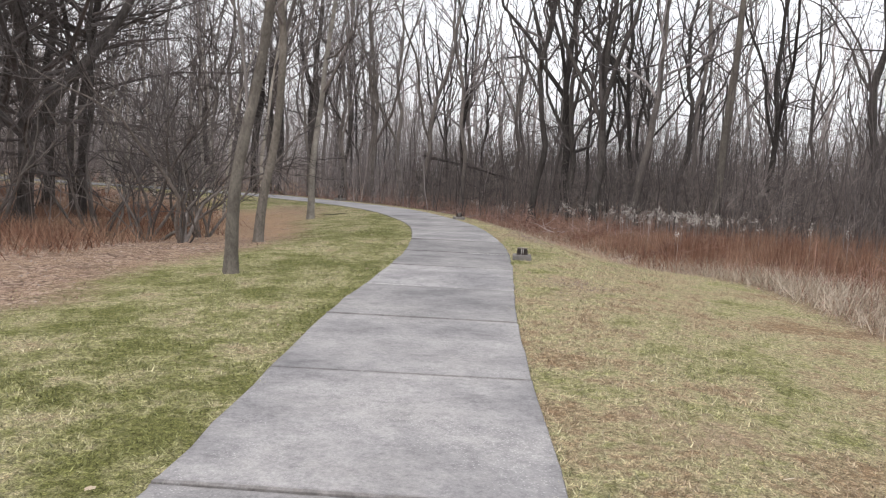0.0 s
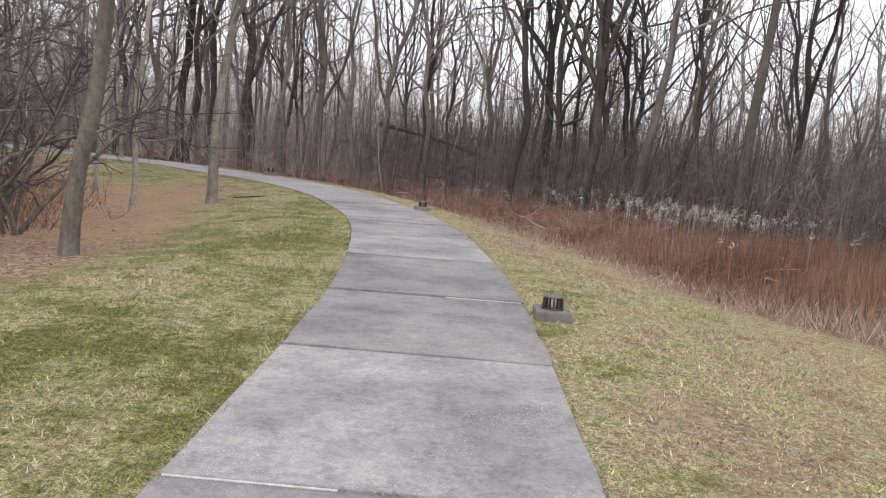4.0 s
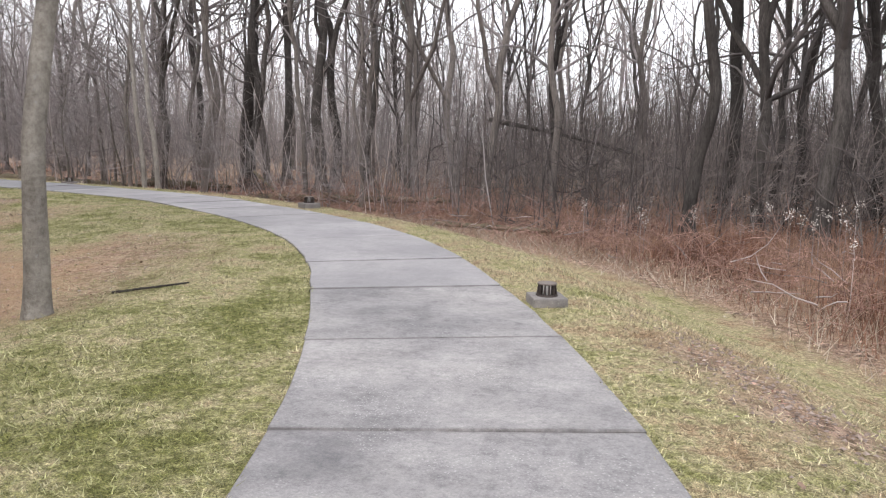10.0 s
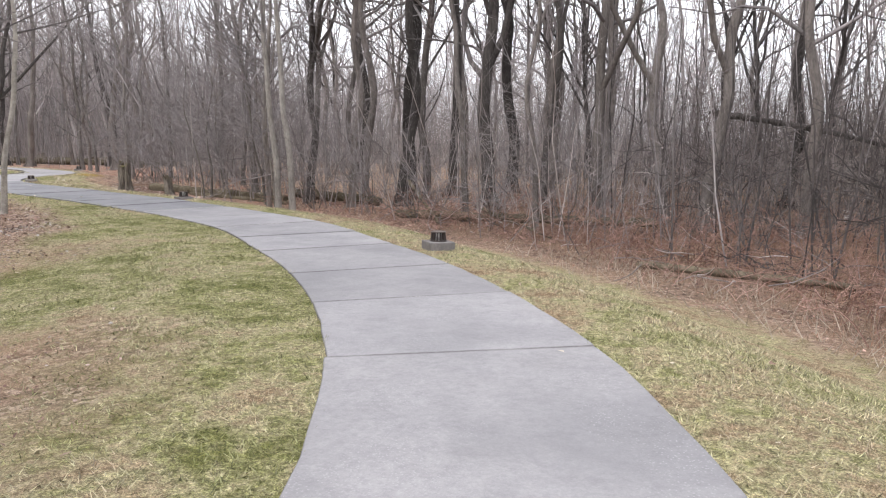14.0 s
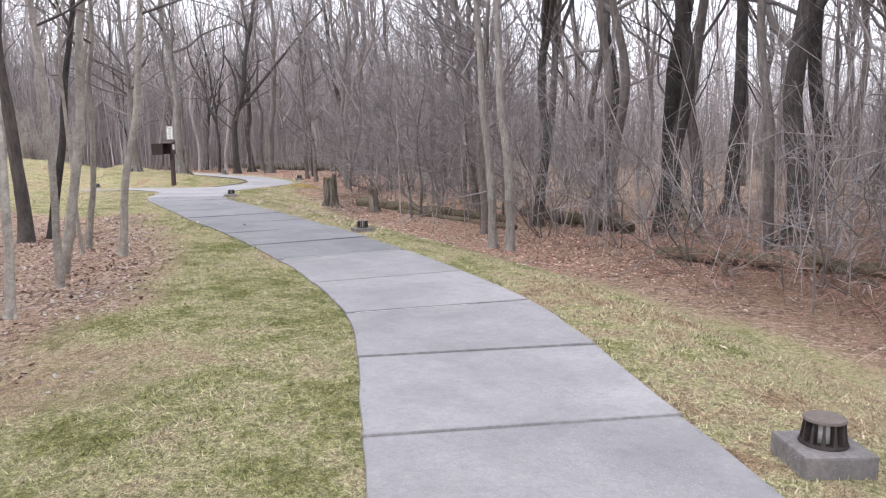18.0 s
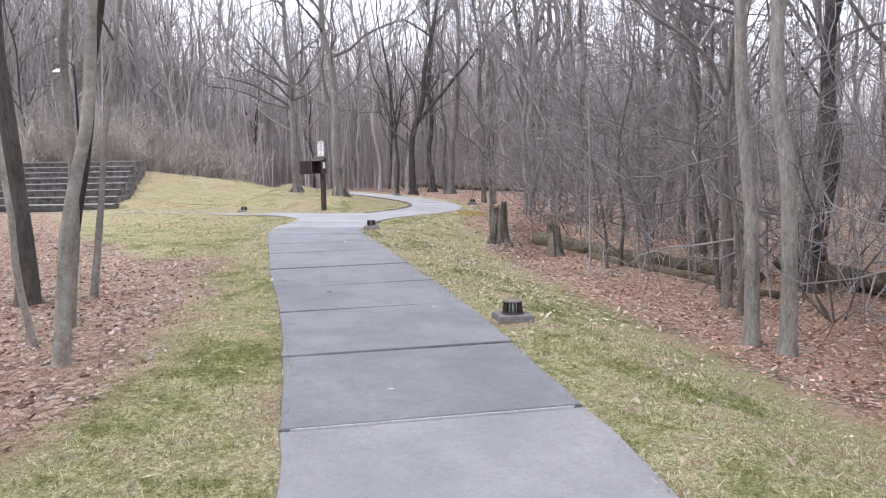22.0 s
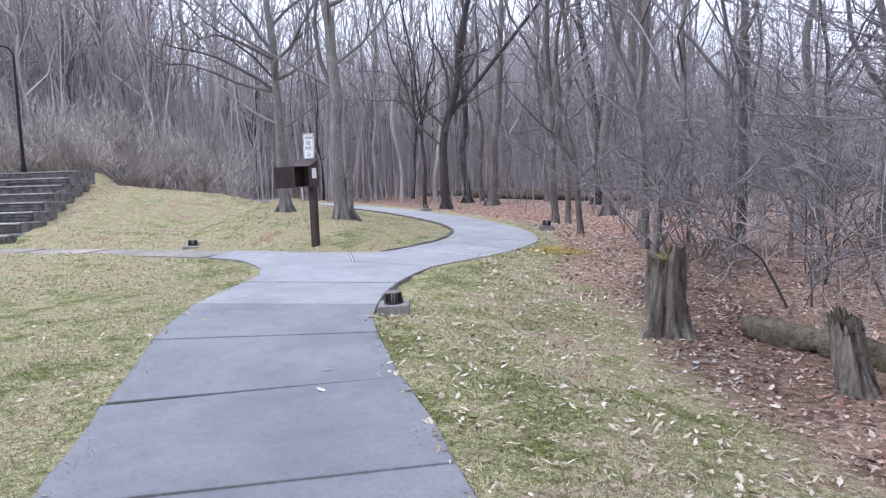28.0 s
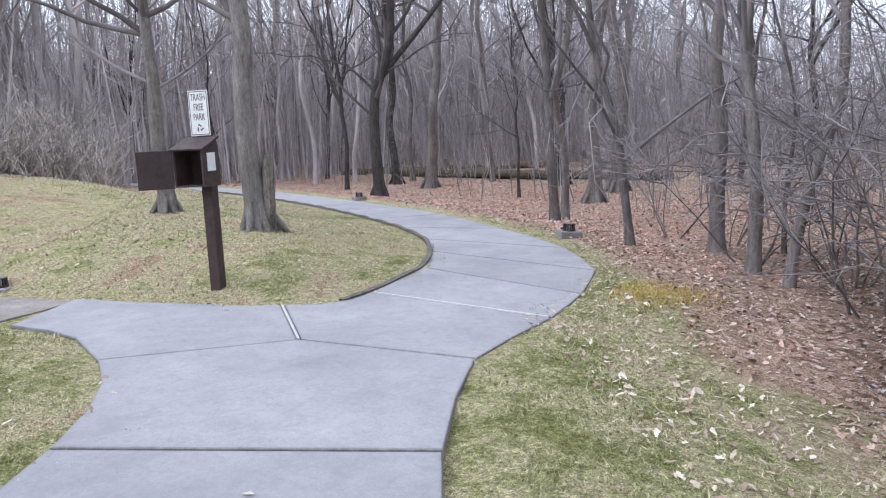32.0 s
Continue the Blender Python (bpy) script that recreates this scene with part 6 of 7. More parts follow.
# ---- undergrowth, sedge, grass and leaves ----
def undergrowth():
    rng = np.random.default_rng(31)
    x, y = rng.uniform(-82, 34, 90000), rng.uniform(-6, 76, 90000)
    _, lawn, right, left = zones(x, y)
    edge = np.where(x < -26, np.where(x > -31, 4.0, 8.0), np.where(y < 33, 7.0, 3.2))
    p = np.where(right > 0, np.where(x < -8, 0.62, 1.0) * smooth(0, 3.0, right - edge) * (1 - 0.55 * smooth(12, 32, right)), 0)
    p = np.maximum(p, 0.8 * ((left > 5.5) & (x < -8) & (y < 26) & (x > -33)))
    p = np.maximum(p, 0.15 * ((left > 6) & (y < 4)))
    p = np.maximum(p, 1.0 * (x < -58) * (y < 45) * (y > 12))
    p = np.maximum(p, 0.6 * ((x < -33) & (y < 22)))
    p = p * (lawn < 0.4) * (nearest(x, y, CHAIN)[0] < 38)
    keep = rng.random(len(x)) < p * 0.9
    x, y = x[keep][:10500], y[keep][:10500]
    z = zones(x, y)[0]
    east = smooth(-7, -1, x)
    dark = rng.random(len(x)) < np.maximum(east, 0.75 * (y < 26) * (x < -6) * (x > -20))
    for k in range(4):
        sel = np.flatnonzero(dark)[k::2] if k < 2 else np.flatnonzero(~dark)[k - 2 :: 2]
        m = len(x[sel])
        s = np.stack([x[sel], y[sel], z[sel] - 0.05], 1)
        h = rng.uniform(1.0, 5.0, m) * rng.uniform(0.5, 1.1, m) * (1 - 0.45 * east[sel])
        st = grow(rng, s, np.c_[rng.normal(0, 0.22, (m, 2)), np.ones(m)], h, 5, 0.03, 0.14)
        t = Tubes().add(st[:, [0, 2, 3, 4]], (0.003 + 0.0035 * h)[:, None] * np.array([[1, 0.7, 0.5, 0.35]]), 3)
        q = 13
        wi = np.repeat(np.arange(m), q)
        a, w = along(st, wi, rng.uniform(0.1, 1, m * q))
        t.twigs(a, unit(spread(rng, w, 0.8)), h[wi] * rng.uniform(0.1, 0.36, m * q), np.full(m * q, 0.01))
        tagged(t.link("undergrowth", M_BRAMBLE if k < 2 else M_STEM), "low tangle of dark leafless brush under the trees" if k < 2 else "tangle of thin leafless saplings and brush under the trees", "undergrowth", kind="stuff")
    # pole saplings: slim, crooked, twigs all the way up
    x, y = rng.uniform(-66, 40, 30000), rng.uniform(8, 74, 30000)
    _, lawn, right, left = zones(x, y)
    keep = (right > np.where(x < -26, 4.0, np.where(y < 33, 9.0, 5.0))) & (right < 34) & (lawn < 0.3)
    keep &= rng.random(len(x)) < np.where(x < -14, np.where(right < 10, 0.5, 0.15), np.where(x < -8, 0.45, 0.8))
    x, y = x[keep][:2500], y[keep][:2500]
    m = len(x)
    h = rng.uniform(2.5, 9.0, m) * rng.uniform(0.6, 1.0, m)
    st = sway(rng, grow(rng, np.stack([x, y, zones(x, y)[0] - 0.05], 1), np.c_[rng.normal(0, 0.07, (m, 2)), np.ones(m)], h, 6, 0.04, 0.06), 0.1)
    east = rng.random(m) < smooth(-8, 2, x)
    for sel, stuff, words in ((np.flatnonzero(east), M_TWIG_DARK, "dark slender leafless saplings beyond the wet meadow"), (np.flatnonzero(~east), M_TWIG, "grey slender leafless saplings crowding the wood")):
        t = Tubes().add(st[sel], (0.004 + 0.0026 * h[sel])[:, None] * np.array([[1, 0.85, 0.7, 0.55, 0.4, 0.25]]), 3)
        q = 26
        wi = np.repeat(sel, q)
        a, w = along(st, wi, rng.uniform(0.12, 1, len(wi)))
        w, ln = unit(spread(rng, w, 0.75) + [0, 0, 0.1]), h[wi] * rng.uniform(0.06, 0.2, len(wi))
        t.twigs(a, w, ln, np.full(len(wi), 0.012))
        t.twigs(a + w * (ln * 0.5)[:, None], unit(spread(rng, w, 0.7)), ln * 0.6, np.full(len(wi), 0.009))
        tagged(t.link("pole_saplings", stuff), words, "saplings", kind="stuff")
    # low dark thicket behind the sedge
    x, y = rng.uniform(-8, 44, 26000), rng.uniform(14, 64, 26000)
    _, lawn, right, _ = zones(x, y)
    keep = (right > 10) & (right < 36) & (lawn < 0.3) & (rng.random(len(x)) < 0.45 * smooth(-8, 1, x))
    x, y = x[keep][:5200], y[keep][:5200]
    m = len(x)
    st = grow(rng, np.stack([x, y, zones(x, y)[0] - 0.05], 1), np.c_[rng.normal(0, 0.3, (m, 2)), np.ones(m)], rng.uniform(0.9, 3.4, m) + rng.uniform(0, 3.4, m) * smooth(12, 20, nearest(x, y, CHAIN[::4])[0]), 4, 0.02, 0.16)
    t = Tubes().add(st[:, [0, 1, 3]], np.tile([[0.014, 0.01, 0.005]], (m, 1)), 3)
    wi = np.repeat(np.arange(m), 15)
    a, w = along(st, wi, rng.uniform(0.05, 1, len(wi)))
    t.twigs(a, unit(spread(rng, w, 0.9)), rng.uniform(0.3, 1.2, len(wi)), np.full(len(wi), 0.018))
    tagged(t.link("thicket", M_BRAMBLE), "low dark leafless thicket behind the sedge", "undergrowth", kind="stuff")
    # the farther brush, seen only as a haze of stems
    x, y = rng.uniform(-100, 45, 80000), rng.uniform(8, 92, 80000)
    d = nearest(x, y, CHAIN[::4])[0]
    keep = (d > 22) & (d < 62)
    keep[keep] = in_wood(x[keep], y[keep])
    x, y = x[keep], y[keep]
    wx, wy = rng.uniform(-98, -60, 5600), rng.uniform(12, 84, 5600)
    keep = in_wood(wx, wy)
    x, y = np.r_[x, wx[keep]], np.r_[y, wy[keep]]
    m = len(x)
    h = (rng.uniform(2.0, 14.0, m) * rng.uniform(0.4, 1.0, m) + rng.uniform(0, 5, m) * smooth(-40, -56, x)) * (1 - 0.4 * smooth(-8, 0, x))
    base = np.stack([x, y, zones(x, y)[0] - 0.1], 1)
    way = unit(np.c_[rng.normal(0, 0.1, (m, 2)), np.ones(m)])
    q = 7
    wet = rng.random(m) < 0.75 * smooth(-6, 0, x)
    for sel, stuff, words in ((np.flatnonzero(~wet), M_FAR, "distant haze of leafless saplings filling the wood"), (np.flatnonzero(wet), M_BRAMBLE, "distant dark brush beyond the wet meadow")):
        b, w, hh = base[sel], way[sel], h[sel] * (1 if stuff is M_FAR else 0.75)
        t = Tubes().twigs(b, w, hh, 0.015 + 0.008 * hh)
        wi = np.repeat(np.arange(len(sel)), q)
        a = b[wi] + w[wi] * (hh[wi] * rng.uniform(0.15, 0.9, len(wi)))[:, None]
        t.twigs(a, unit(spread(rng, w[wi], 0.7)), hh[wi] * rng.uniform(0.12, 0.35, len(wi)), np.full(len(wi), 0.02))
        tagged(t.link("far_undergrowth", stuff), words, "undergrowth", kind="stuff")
    # thick low brush behind the far lawn
    x, y = rng.uniform(-66, -34, 22000), rng.uniform(20, 58, 22000)
    z, lawn, right, left = zones(x, y)
    keep = (((x < -57.5 + 1.5 * np.sin(y)) & (y < 45)) | ((right > 11) & (x < -50))) & (lawn < 0.5)
    x, y, z = x[keep][:3200], y[keep][:3200], z[keep][:3200]
    m = len(x)
    st = grow(rng, np.stack([x, y, z - 0.05], 1), np.c_[rng.normal(0, 0.45, (m, 2)), np.ones(m)], rng.uniform(0.6, 3.2, m) + rng.uniform(0, 3.0, m) * smooth(-58, -62, x), 4, 0.0, 0.2)
    t = Tubes().add(st, np.tile([[0.022, 0.018, 0.012, 0.008]], (m, 1)), 3)
    wi = np.repeat(np.arange(m), 16)
    a, w = along(st, wi, rng.uniform(0.05, 1, len(wi)))
    t.twigs(a, unit(spread(rng, w, 0.9)), rng.uniform(0.25, 0.9, len(wi)), np.full(len(wi), 0.027))
    tagged(t.link("brush_bank", M_BRUSH), "thick bank of brown leafless brush behind the far lawn", "undergrowth", kind="stuff")


def blades(rng, x, y, z, h, w, lean):
    """Grass blades as single narrow triangles."""
    m = len(x)
    a, b = rng.random(m) * 6.28, rng.random(m) * 6.28
    base = np.stack([x, y, z], 1)
    side = np.stack([np.cos(a), np.sin(a), 0 * a], 1) * (w / 2)[:, None]
    tip = base + np.stack([np.cos(b) * lean * h, np.sin(b) * lean * h, h], 1)
    v = np.stack([base - side, base + side, tip], 1).reshape(-1, 3)
    return v, np.arange(3 * m).reshape(-1, 3)


def lawn_grass():
    rng = np.random.default_rng(41)
    x, y = rng.uniform(-46, 8, 3400000), rng.uniform(-3, 46, 3400000)
    d = nearest(x, y, CHAIN[::2])[0]
    near = d < 6.0
    x, y, d = x[near], y[near], d[near]
    z, lawn, right, left = zones(x, y)
    ds = nearest(x, y, SPUR_LINE)[0]
    fork = ((x + 30) ** 2 + (y - 38.6) ** 2 < 1.1**2) | ((x + 26.6) ** 2 + (y - 37.3) ** 2 < 1.15**2) | ((x + 28.6) ** 2 + (y - 38.6) ** 2 < 1.35**2) | ((x + 29.2) ** 2 + (y - 40.4) ** 2 < 1.2**2) | ((x + 24.4) ** 2 + (y - 36.4) ** 2 < 1.0**2)
    keep = (rng.random(len(x)) < lawn * (0.25 + 0.75 * smooth(4.5, 1.8, d))) & (d > HALF + 0.0) & (ds > 0.52) & ~fork
    x, y, z, d = x[keep], y[keep], z[keep], d[keep]
    clump = 0.5 + 0.5 * np.sin(x * 5.1 + 2 * np.sin(y * 3.3)) * np.sin(y * 4.7 + 1.5 * np.sin(x * 2.9))
    h = rng.uniform(0.012, 0.036, len(x)) * (0.6 + 0.8 * clump)
    h = h * np.where(d < HALF + 0.1, 1.2, 1.0)
    v, f = blades(rng, x, y, z - 0.004, h, rng.uniform(0.005, 0.011, len(x)), rng.uniform(0.3, 1.8, len(x)))
    fx, fy = rng.uniform(-57, -29, 120000), rng.uniform(27, 47, 120000)
    fz, fl, _, _ = zones(fx, fy)
    keep = (rng.random(len(fx)) < fl * 0.55) & (nearest(fx, fy, CHAIN[::2])[0] > 3.0) & (nearest(fx, fy, SPUR_LINE)[0] > 0.62) & ((fx + 38.8) * 0.21 + (fy - 33.8) * 0.977 > 0.3)
    fx, fy, fz = fx[keep], fy[keep], fz[keep]
    v2, f2 = blades(rng, fx, fy, fz - 0.004, rng.uniform(0.02, 0.05, len(fx)), rng.uniform(0.012, 0.03, len(fx)), rng.uniform(0.6, 2.2, len(fx)))
    v, f = np.vstack([v, v2]), np.vstack([f, f2 + len(v)])
    x, y = np.r_[x, fx], np.r_[y, fy]
    ob = link_mesh("lawn_grass", v, f, M_GRASS)
    a = ob.data.attributes.new("dry", "FLOAT", "POINT")
    a.data.foreach_set("value", np.repeat(dryness(x, y), 3).astype(np.float32))
    tagged(ob, "short winter grass, part green and part straw", "grass", kind="stuff")


def sedge():
    rng = np.random.default_rng(43)
    x, y = rng.uniform(-14, 26, 700000), rng.uniform(-3, 40, 700000)
    d = nearest(x, y, CHAIN[::2])[0]
    x, y, d = x[d < 17], y[d < 17], d[d < 17]
    z, lawn, right, left = zones(x, y)
    cy = y
    p = smooth(0.0, 1.2, right - (4.0 - 0.9 * smooth(9, 20, cy))) * smooth(16, 7, right) * (x > -13)
    p = p * (1 - 0.85 * smooth(5.6, 6.6, x) * smooth(18, 14, y)) * (0.7 + 0.3 * smooth(0, 6, x)) * (1 - 0.7 * smooth(-4, -10, x)) * (0.45 + 0.55 * smooth(-0.3, 0.4, ripple(x * 1.3, y * 1.3)))
    keep = rng.random(len(x)) < p * (lawn < 0.5)
    x, y, z, r = x[keep], y[keep], z[keep], right[keep]
    h = rng.uniform(0.3, 0.95, len(x)) * (0.4 + 0.6 * smooth(3.2, 6.5, r) + 0.3 * smooth(5.5, 8.0, r) * smooth(1, 4, x)) * (1 - 0.6 * smooth(5, -3, x)) * (1 - 0.5 * smooth(21, 27, y))
    v, f = blades(rng, x, y, z - 0.03, h, rng.uniform(0.006, 0.016, len(x)), rng.uniform(0.05, 0.4, len(x)))
    tagged(link_mesh("sedge", v, f, M_SEDGE), "tall red-brown dry sedge on the wet ground below the lawn", "tall grass", kind="stuff")
    # pale straw at the foot of the sedge
    x, y = rng.uniform(-8, 12, 60000), rng.uniform(-3, 34, 60000)
    z, lawn, right, left = zones(x, y)
    lim = 4.0 - 0.9 * smooth(9, 20, y)
    keep = (right > lim - 0.2) & (right < lim + 1.3) & (rng.random(len(x)) < 0.5)
    x, y, z = x[keep], y[keep], z[keep]
    v, f = blades(rng, x, y, z - 0.01, rng.uniform(0.1, 0.4, len(x)), rng.uniform(0.006, 0.014, len(x)), rng.uniform(0.3, 1.5, len(x)))
    sx, sy = rng.uniform(5.6, 16, 26000), rng.uniform(3, 18, 26000)
    sz, sl, sr, _ = zones(sx, sy)
    keep = (sl < 0.4) & (rng.random(len(sx)) < smooth(18, 13, sy))
    sx, sy, sz = sx[keep], sy[keep], sz[keep]
    v2, f2 = blades(rng, sx, sy, sz - 0.02, rng.uniform(0.12, 0.45, len(sx)), rng.uniform(0.007, 0.017, len(sx)), rng.uniform(0.3, 1.3, len(sx)))
    v, f = np.vstack([v, v2]), np.vstack([f, f2 + len(v)])
    tagged(link_mesh("dry_straw", v, f, M_STRAW), "pale dry straw grass lying at the foot of the sedge", "tall grass", kind="stuff")
    # white seed heads
    n = 330
    x = np.r_[rng.normal(8.6, 1.9, 210), rng.uniform(-9, 20, 900)]
    y = np.r_[rng.normal(27.5, 2.0, 210), rng.uniform(6, 38, 900)]
    z, lawn, right, left = zones(x, y)
    keep = (right > 4.8) & (right < 11) & (rng.random(len(x)) < np.r_[np.ones(210), np.full(900, 0.2)])
    x, y, z = x[keep][:n], y[keep][:n], z[keep][:n]
    tops = np.stack([x, y, z + rng.uniform(0.6, 0.9, len(x)) + 0.22 * smooth(5.0, 7.0, right[keep][:n]) * smooth(2, 5, x)], 1)
    m, q = len(x), 22
    c = np.repeat(tops, q, 0) + rng.normal(0, 1, (m * q, 3)) * np.array([0.038, 0.038, 0.06])
    e = unit(rng.normal(0, 1, (m * q, 3))) * rng.uniform(0.01, 0.028, (m * q, 1))
    g = unit(np.cross(e, rng.normal(0, 1, (m * q, 3)))) * 0.011
    v = np.stack([c - e, c + g, c + e, c - g], 1).reshape(-1, 3)
    ob = thing("seed_heads", Matrix(), "pale fluffy seed heads of dead goldenrod above the sedge", "wild plants", kind="stuff")
    link_mesh("fluff", v, np.arange(4 * m * q).reshape(-1, 4), M_FLUFF, ob)
    t = Tubes().add(np.stack([np.stack([x, y, z - 0.05], 1), tops * [1, 1, 0.5] + np.stack([0 * x, 0 * x, z * 0.5], 1), tops], 1), np.tile([[0.006, 0.005, 0.003]], (m, 1)), 3)
    t.link("stalks", M_STEM, ob)


def brambles():
    """Arching red-brown canes, fallen sticks and low growth where the lawn meets the wood."""
    rng = np.random.default_rng(45)
    x, y = rng.uniform(-16, 14, 26000), rng.uniform(8, 46, 26000)
    z, lawn, right, left = zones(x, y)
    edge = right - (4.0 - 0.9 * smooth(9, 20, y))
    p = smooth(0.3, 1.5, edge) * smooth(13, 6, edge) * (lawn < 0.4) * np.where(x < -11, 0.25, 0.8) * (0.25 + 0.75 * smooth(20, 27, y))
    keep = rng.random(len(x)) < p
    x, y, z = x[keep][:3600], y[keep][:3600], z[keep][:3600]
    m = len(x)
    ln = rng.uniform(0.5, 1.7, m)
    a = rng.random(m) * 6.283
    pts = grow(rng, np.stack([x, y, z - 0.03], 1), np.stack([np.cos(a) * 0.6, np.sin(a) * 0.6, np.ones(m)], 1), ln, 6, -0.28, 0.16)
    pts[:, :, 2] = np.maximum(pts[:, :, 2], z[:, None] - 0.02)
    t = Tubes().add(pts, np.tile(np.linspace(0.006, 0.0025, 6), (m, 1)), 3)
    wi = np.repeat(np.arange(m), 7)
    b, w = along(pts, wi, rng.uniform(0.1, 1, len(wi)))
    t.twigs(b, unit(spread(rng, w, 0.8)), rng.uniform(0.08, 0.3, len(wi)), np.full(len(wi), 0.008))
    tagged(t.link("brambles", M_CANE), "arching red-brown bramble canes at the foot of the wood", "brambles", kind="stuff")
    # pale dead sticks caught in them
    pick = rng.permutation(m)[:210]
    s = np.stack([x[pick], y[pick], z[pick] + rng.uniform(0.05, 0.3, len(pick))], 1)
    way = np.c_[rng.normal(0, 1, (len(pick), 2)), rng.normal(0.12, 0.22, len(pick))]
    st = grow(rng, s, way, rng.uniform(0.3, 1.1, len(pick)), 4, 0, 0.2)
    tagged(Tubes().add(st, np.tile([[0.01, 0.009, 0.006, 0.003]], (len(pick), 1)), 4).link("dead_sticks", M_STEM), "grey dead sticks caught in the brambles", "sticks", kind="stuff")
    # low russet growth under the dark trees beside the start of the walk
    x, y = rng.uniform(-17, -4, 60000), rng.uniform(9, 27, 60000)
    z, lawn, right, left = zones(x, y)
    keep = (rng.random(len(x)) < smooth(3.6, 6.0, left) * 0.75 * (0.3 + 0.7 * smooth(-0.3, 0.3, ripple(x * 1.7, y * 1.7)))) & (lawn < 0.3)
    x, y, z = x[keep], y[keep], z[keep]
    v, f = blades(rng, x, y, z - 0.02, rng.uniform(0.12, 0.55, len(x)), rng.uniform(0.008, 0.02, len(x)), rng.uniform(0.2, 1.2, len(x)))
    tagged(link_mesh("russet_growth", v, f, M_SEDGE), "low russet dead growth under dark trees", "undergrowth", kind="stuff")


def leaf_cards(rng, x, y, z, size, lobed=False):
    """Curled leaves: six points folded along the midrib."""
    m = len(x)
    shape = np.array([(-0.5, 0, 0.05), (-0.3, 0.2, 0.1), (-0.12, 0.16, 0.1), (0.05, 0.32, 0.18), (0.2, 0.17, 0.12), (0.36, 0.19, 0.12), (0.55, 0, 0.08), (0.36, -0.19, 0.12), (0.2, -0.17, 0.12), (0.05, -0.32, 0.18), (-0.12, -0.16, 0.1), (-0.3, -0.2, 0.1)])
    if not lobed:
        shape = shape[[0, 1, 4, 6, 8, 11]] * np.array([1.0, 1.7, 1.0])
    shape = shape[None] * rng.uniform(0.55, 1.45, (m, len(shape), 3))
    curl = rng.uniform(-0.3, 0.8, m)
    p = shape * np.stack([size, size * rng.uniform(0.6, 1.1, m), size * curl], 1)[:, None]
    a = rng.random(m) * 6.28
    ca, sa = np.cos(a)[:, None], np.sin(a)[:, None]
    tx, ty = rng.normal(0, 0.3, m)[:, None], rng.normal(0, 0.3, m)[:, None]
    px, py = p[..., 0] * ca - p[..., 1] * sa, p[..., 0] * sa + p[..., 1] * ca
    pz = p[..., 2] + px * tx + py * ty
    pz = pz - pz.min(1, keepdims=True) * 0.8
    v = np.stack([px + x[:, None], py + y[:, None], pz + z[:, None]], 2).reshape(-1, 3)
    q = shape.shape[1]
    o, h = np.arange(m)[:, None] * q, q // 2
    one, two = np.r_[0, np.arange(h, 0, -1)], np.r_[0, np.arange(q - 1, h - 1, -1)]
    return v, np.concatenate([o + one[None], o + two[None]])


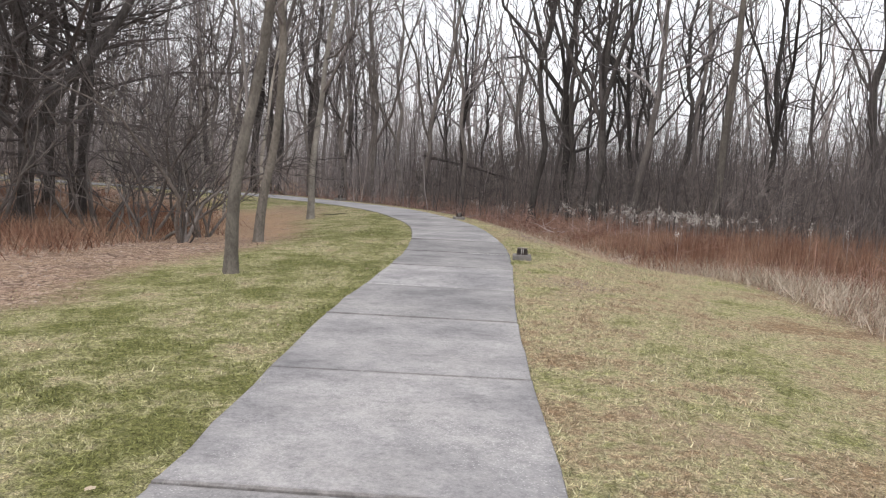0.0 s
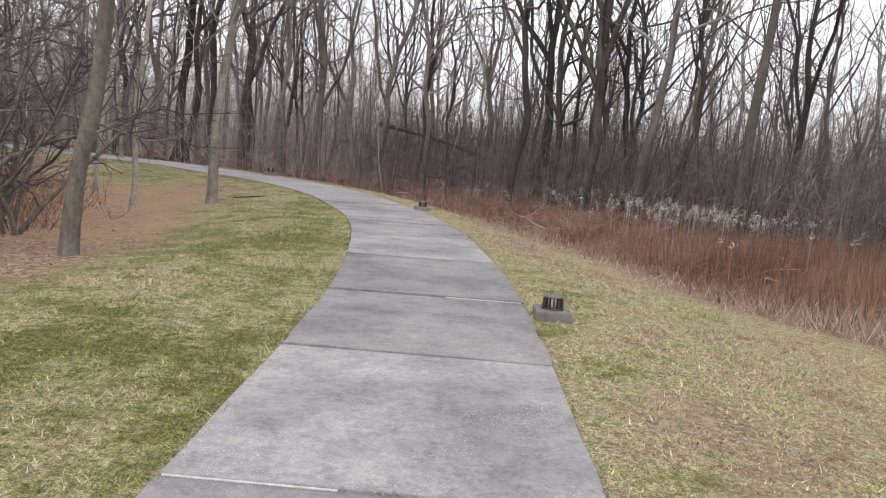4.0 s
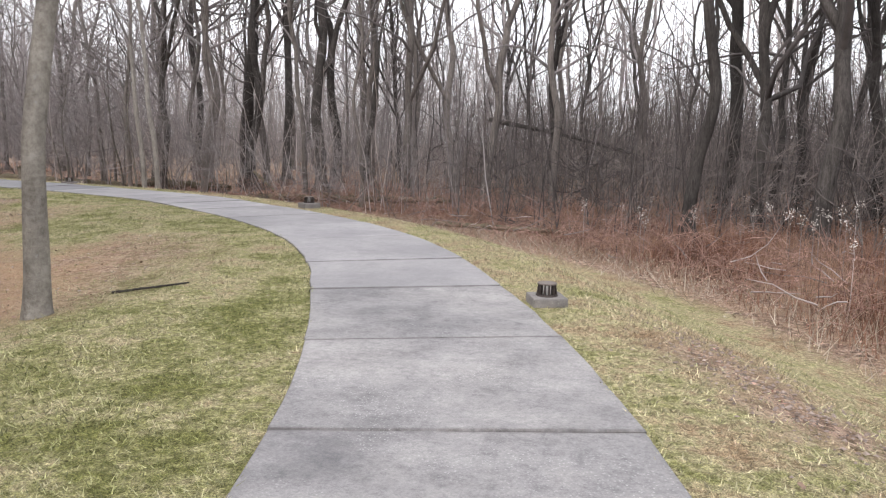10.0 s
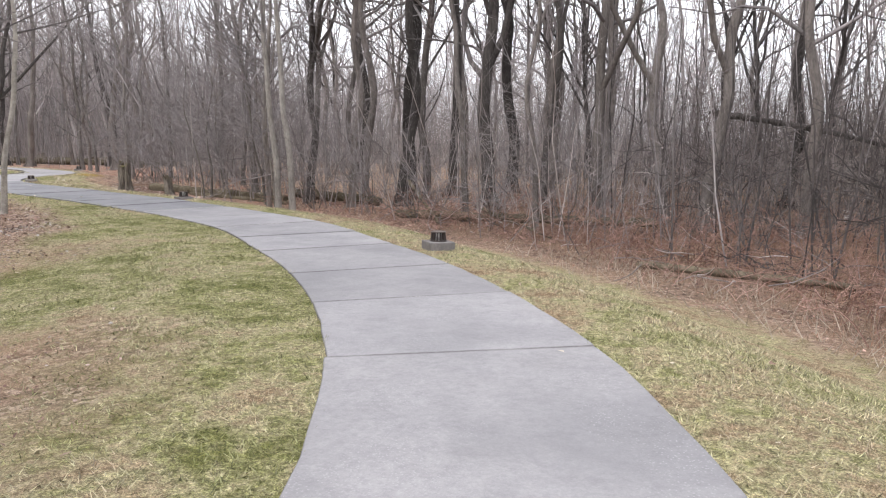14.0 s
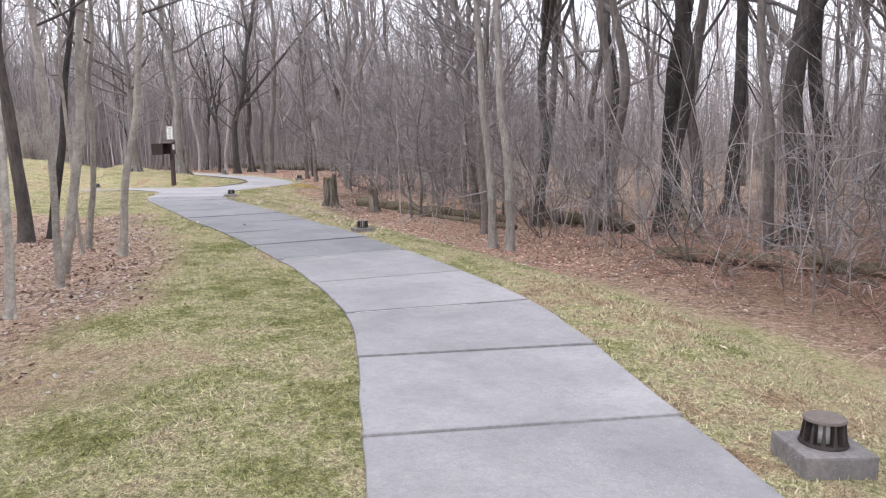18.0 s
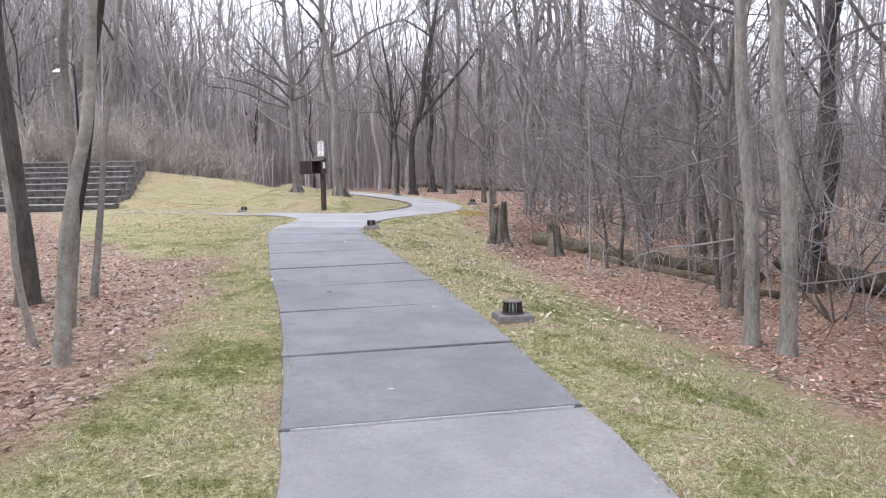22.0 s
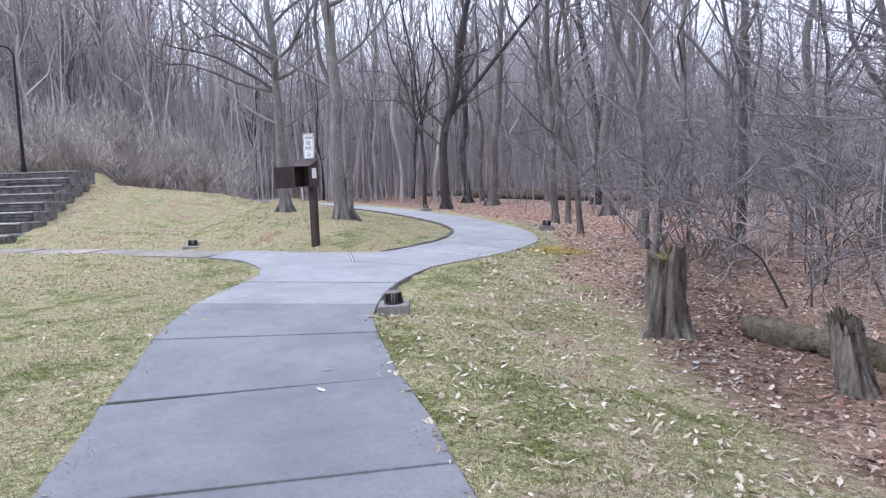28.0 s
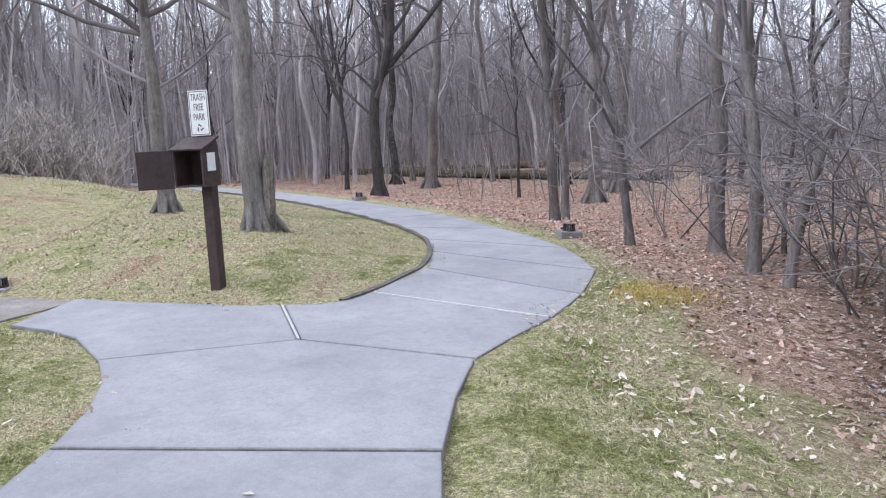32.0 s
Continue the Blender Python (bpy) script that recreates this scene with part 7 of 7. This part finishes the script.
def leaves():
    rng = np.random.default_rng(47)
    x, y = rng.uniform(-60, 12, 900000), rng.uniform(-3, 58, 900000)
    d = nearest(x, y, CHAIN[::2])[0]
    x, y, d = x[d < 13], y[d < 13], d[d < 13]
    z, lawn, right, left = zones(x, y)
    amount = (1 - lawn) * (0.2 + 0.8 * smooth(-6, -12, x)) * np.where((right > 0) & (x > -8), 0.75, np.where(x > -7, np.where(y < 16, 1.6, 1.5), 1.0)) * smooth(12, 5, d)
    keep = (rng.random(len(x)) < amount * np.where((x < -19) & (right > 0), 1.7, 1.0)) & (d > 1.1) & (lawn < 0.5)
    v, f = leaf_cards(rng, x[keep], y[keep], z[keep] + 0.003, rng.uniform(0.024, 0.062, keep.sum()) * (1 - 0.4 * smooth(-12, -6, x[keep])))
    ob = link_mesh("leaf_litter", v, f, M_LEAF)
    a = ob.data.attributes.new("dull", "FLOAT", "POINT")
    a.data.foreach_set("value", np.repeat(np.maximum(bare_strip(x[keep], right[keep]), 0.8 * (left[keep] > 0)), len(v) // keep.sum()).astype(np.float32))
    tagged(ob, "brown and russet fallen leaves covering the ground", "fallen leaves", kind="stuff")
    pale = (rng.random(len(x)) < (0.15 + lawn + 1.6 * lawn * (1 - lawn)) * (0.003 + (0.06 + 0.36 * (right > 0)) * smooth(-9, -20, x)) * np.where(x < -33, smooth(16, 9, d), smooth(9, 3, d))) & (d > 1.0) & (nearest(x, y, SPUR_LINE)[0] > 0.8)
    pale &= ~((x > -30.5) & (x < -24) & (np.abs(y - 38.5) < 2.3) & (d < 1.6))
    # leaves caught against the footing at the fork
    cx, cy = rng.normal(-24.1, 0.16, 90), rng.normal(37.55, 0.2, 90)
    free = np.hypot(cx + 24.42, cy - 37.72) > 0.21
    lx, ly = np.r_[x[pale], cx[free]], np.r_[y[pale], cy[free]]
    v, f = leaf_cards(rng, lx, ly, np.r_[z[pale], zones(cx[free], cy[free])[0]] + 0.016, rng.uniform(0.026, 0.072, len(lx)), True)
    tagged(link_mesh("lawn_leaves", v, f, M_PALE), "pale dry leaves scattered over the grass", "fallen leaves", kind="stuff")
    spots = [(-1.63, 25.49, 0.13), (-16.39, 33.41, 0.1), (-22.45, 36.19, 0.09), (-18.78, 34.85, 0.06), (-21.95, 35.98, 0.09), (-23.28, 37.0, 0.09), (-26.5, 37.6, 0.06), (-20.2, 35.0, 0.05), (-12.5, 32.3, 0.05), (-14.9, 34.0, 0.05)]
    for a, b, s in spots:
        v, f = leaf_cards(rng, np.zeros(1), np.zeros(1), np.zeros(1), np.array([s]), True)
        v[:, 2] *= 0.35
        ob = link_mesh("fallen_leaf", v, f, M_CREAM)
        ob.location = (a, b, 0.006)
        tagged(ob, "single pale dry leaf lying on the concrete path", "leaf", "leaves on the path")


def soil_clods():
    """Crumbs of soil and grit on the worn track along the bank."""
    rng = np.random.default_rng(57)
    spots = [(2.0, 20.4, 0.3), (2.35, 19.8, 0.3), (2.45, 19.3, 0.28), (2.68, 18.2, 0.28), (2.75, 17.3, 0.25), (2.72, 16.7, 0.25), (2.1, 21.0, 0.25), (2.95, 15.9, 0.22), (3.3, 9.6, 0.35), (-21.2, 39.2, 0.7), (-24.6, 42.0, 0.8), (-26.0, 43.2, 0.6)]
    v, f = [], []
    octa = np.array([(1, 0, 0), (0, 1, 0), (-1, 0, 0), (0, -1, 0), (0, 0, 1), (0, 0, -0.6)], float)
    tri = np.array([(0, 1, 4), (1, 2, 4), (2, 3, 4), (3, 0, 4), (1, 0, 5), (2, 1, 5), (3, 2, 5), (0, 3, 5)])
    for sx, sy, r in spots:
        m = 150
        x, y = rng.normal(sx, r, m), rng.normal(sy, r, m)
        z = zones(x, y)[0]
        size = rng.uniform(0.004, 0.02, (m, 1, 1)) * rng.uniform(0.5, 1.3, (m, 6, 1))
        v.append((octa[None] * size * [1, 1, 0.6] + np.stack([x, y, z + 0.003], 1)[:, None]).reshape(-1, 3))
    v = np.concatenate(v)
    f = (np.arange(len(v) // 6)[:, None, None] * 6 + tri[None]).reshape(-1, 3)
    tagged(link_mesh("soil_clods", v, f, M_CLOD), "crumbs of bare grey-brown soil on the worn bank", "soil", kind="stuff")


def moss_patch():
    rng = np.random.default_rng(53)
    x, y = rng.normal(-28.05, 0.3, 2600), rng.normal(42.75, 0.33, 2600)
    d = nearest(x, y, CHAIN)[0]
    x, y = x[d > 1.35], y[d > 1.35]
    v, f = blades(rng, x, y, zones(x, y)[0] - 0.004, rng.uniform(0.02, 0.05, len(x)), rng.uniform(0.006, 0.012, len(x)), rng.uniform(0.3, 1.5, len(x)))
    tagged(link_mesh("yellow_grass", v, f, M_YELLOW), "patch of yellowed grass beside the path", "grass", kind="stuff")


moss_patch()
soil_clods()
undergrowth()
lawn_grass()
sedge()
brambles()
leaves()
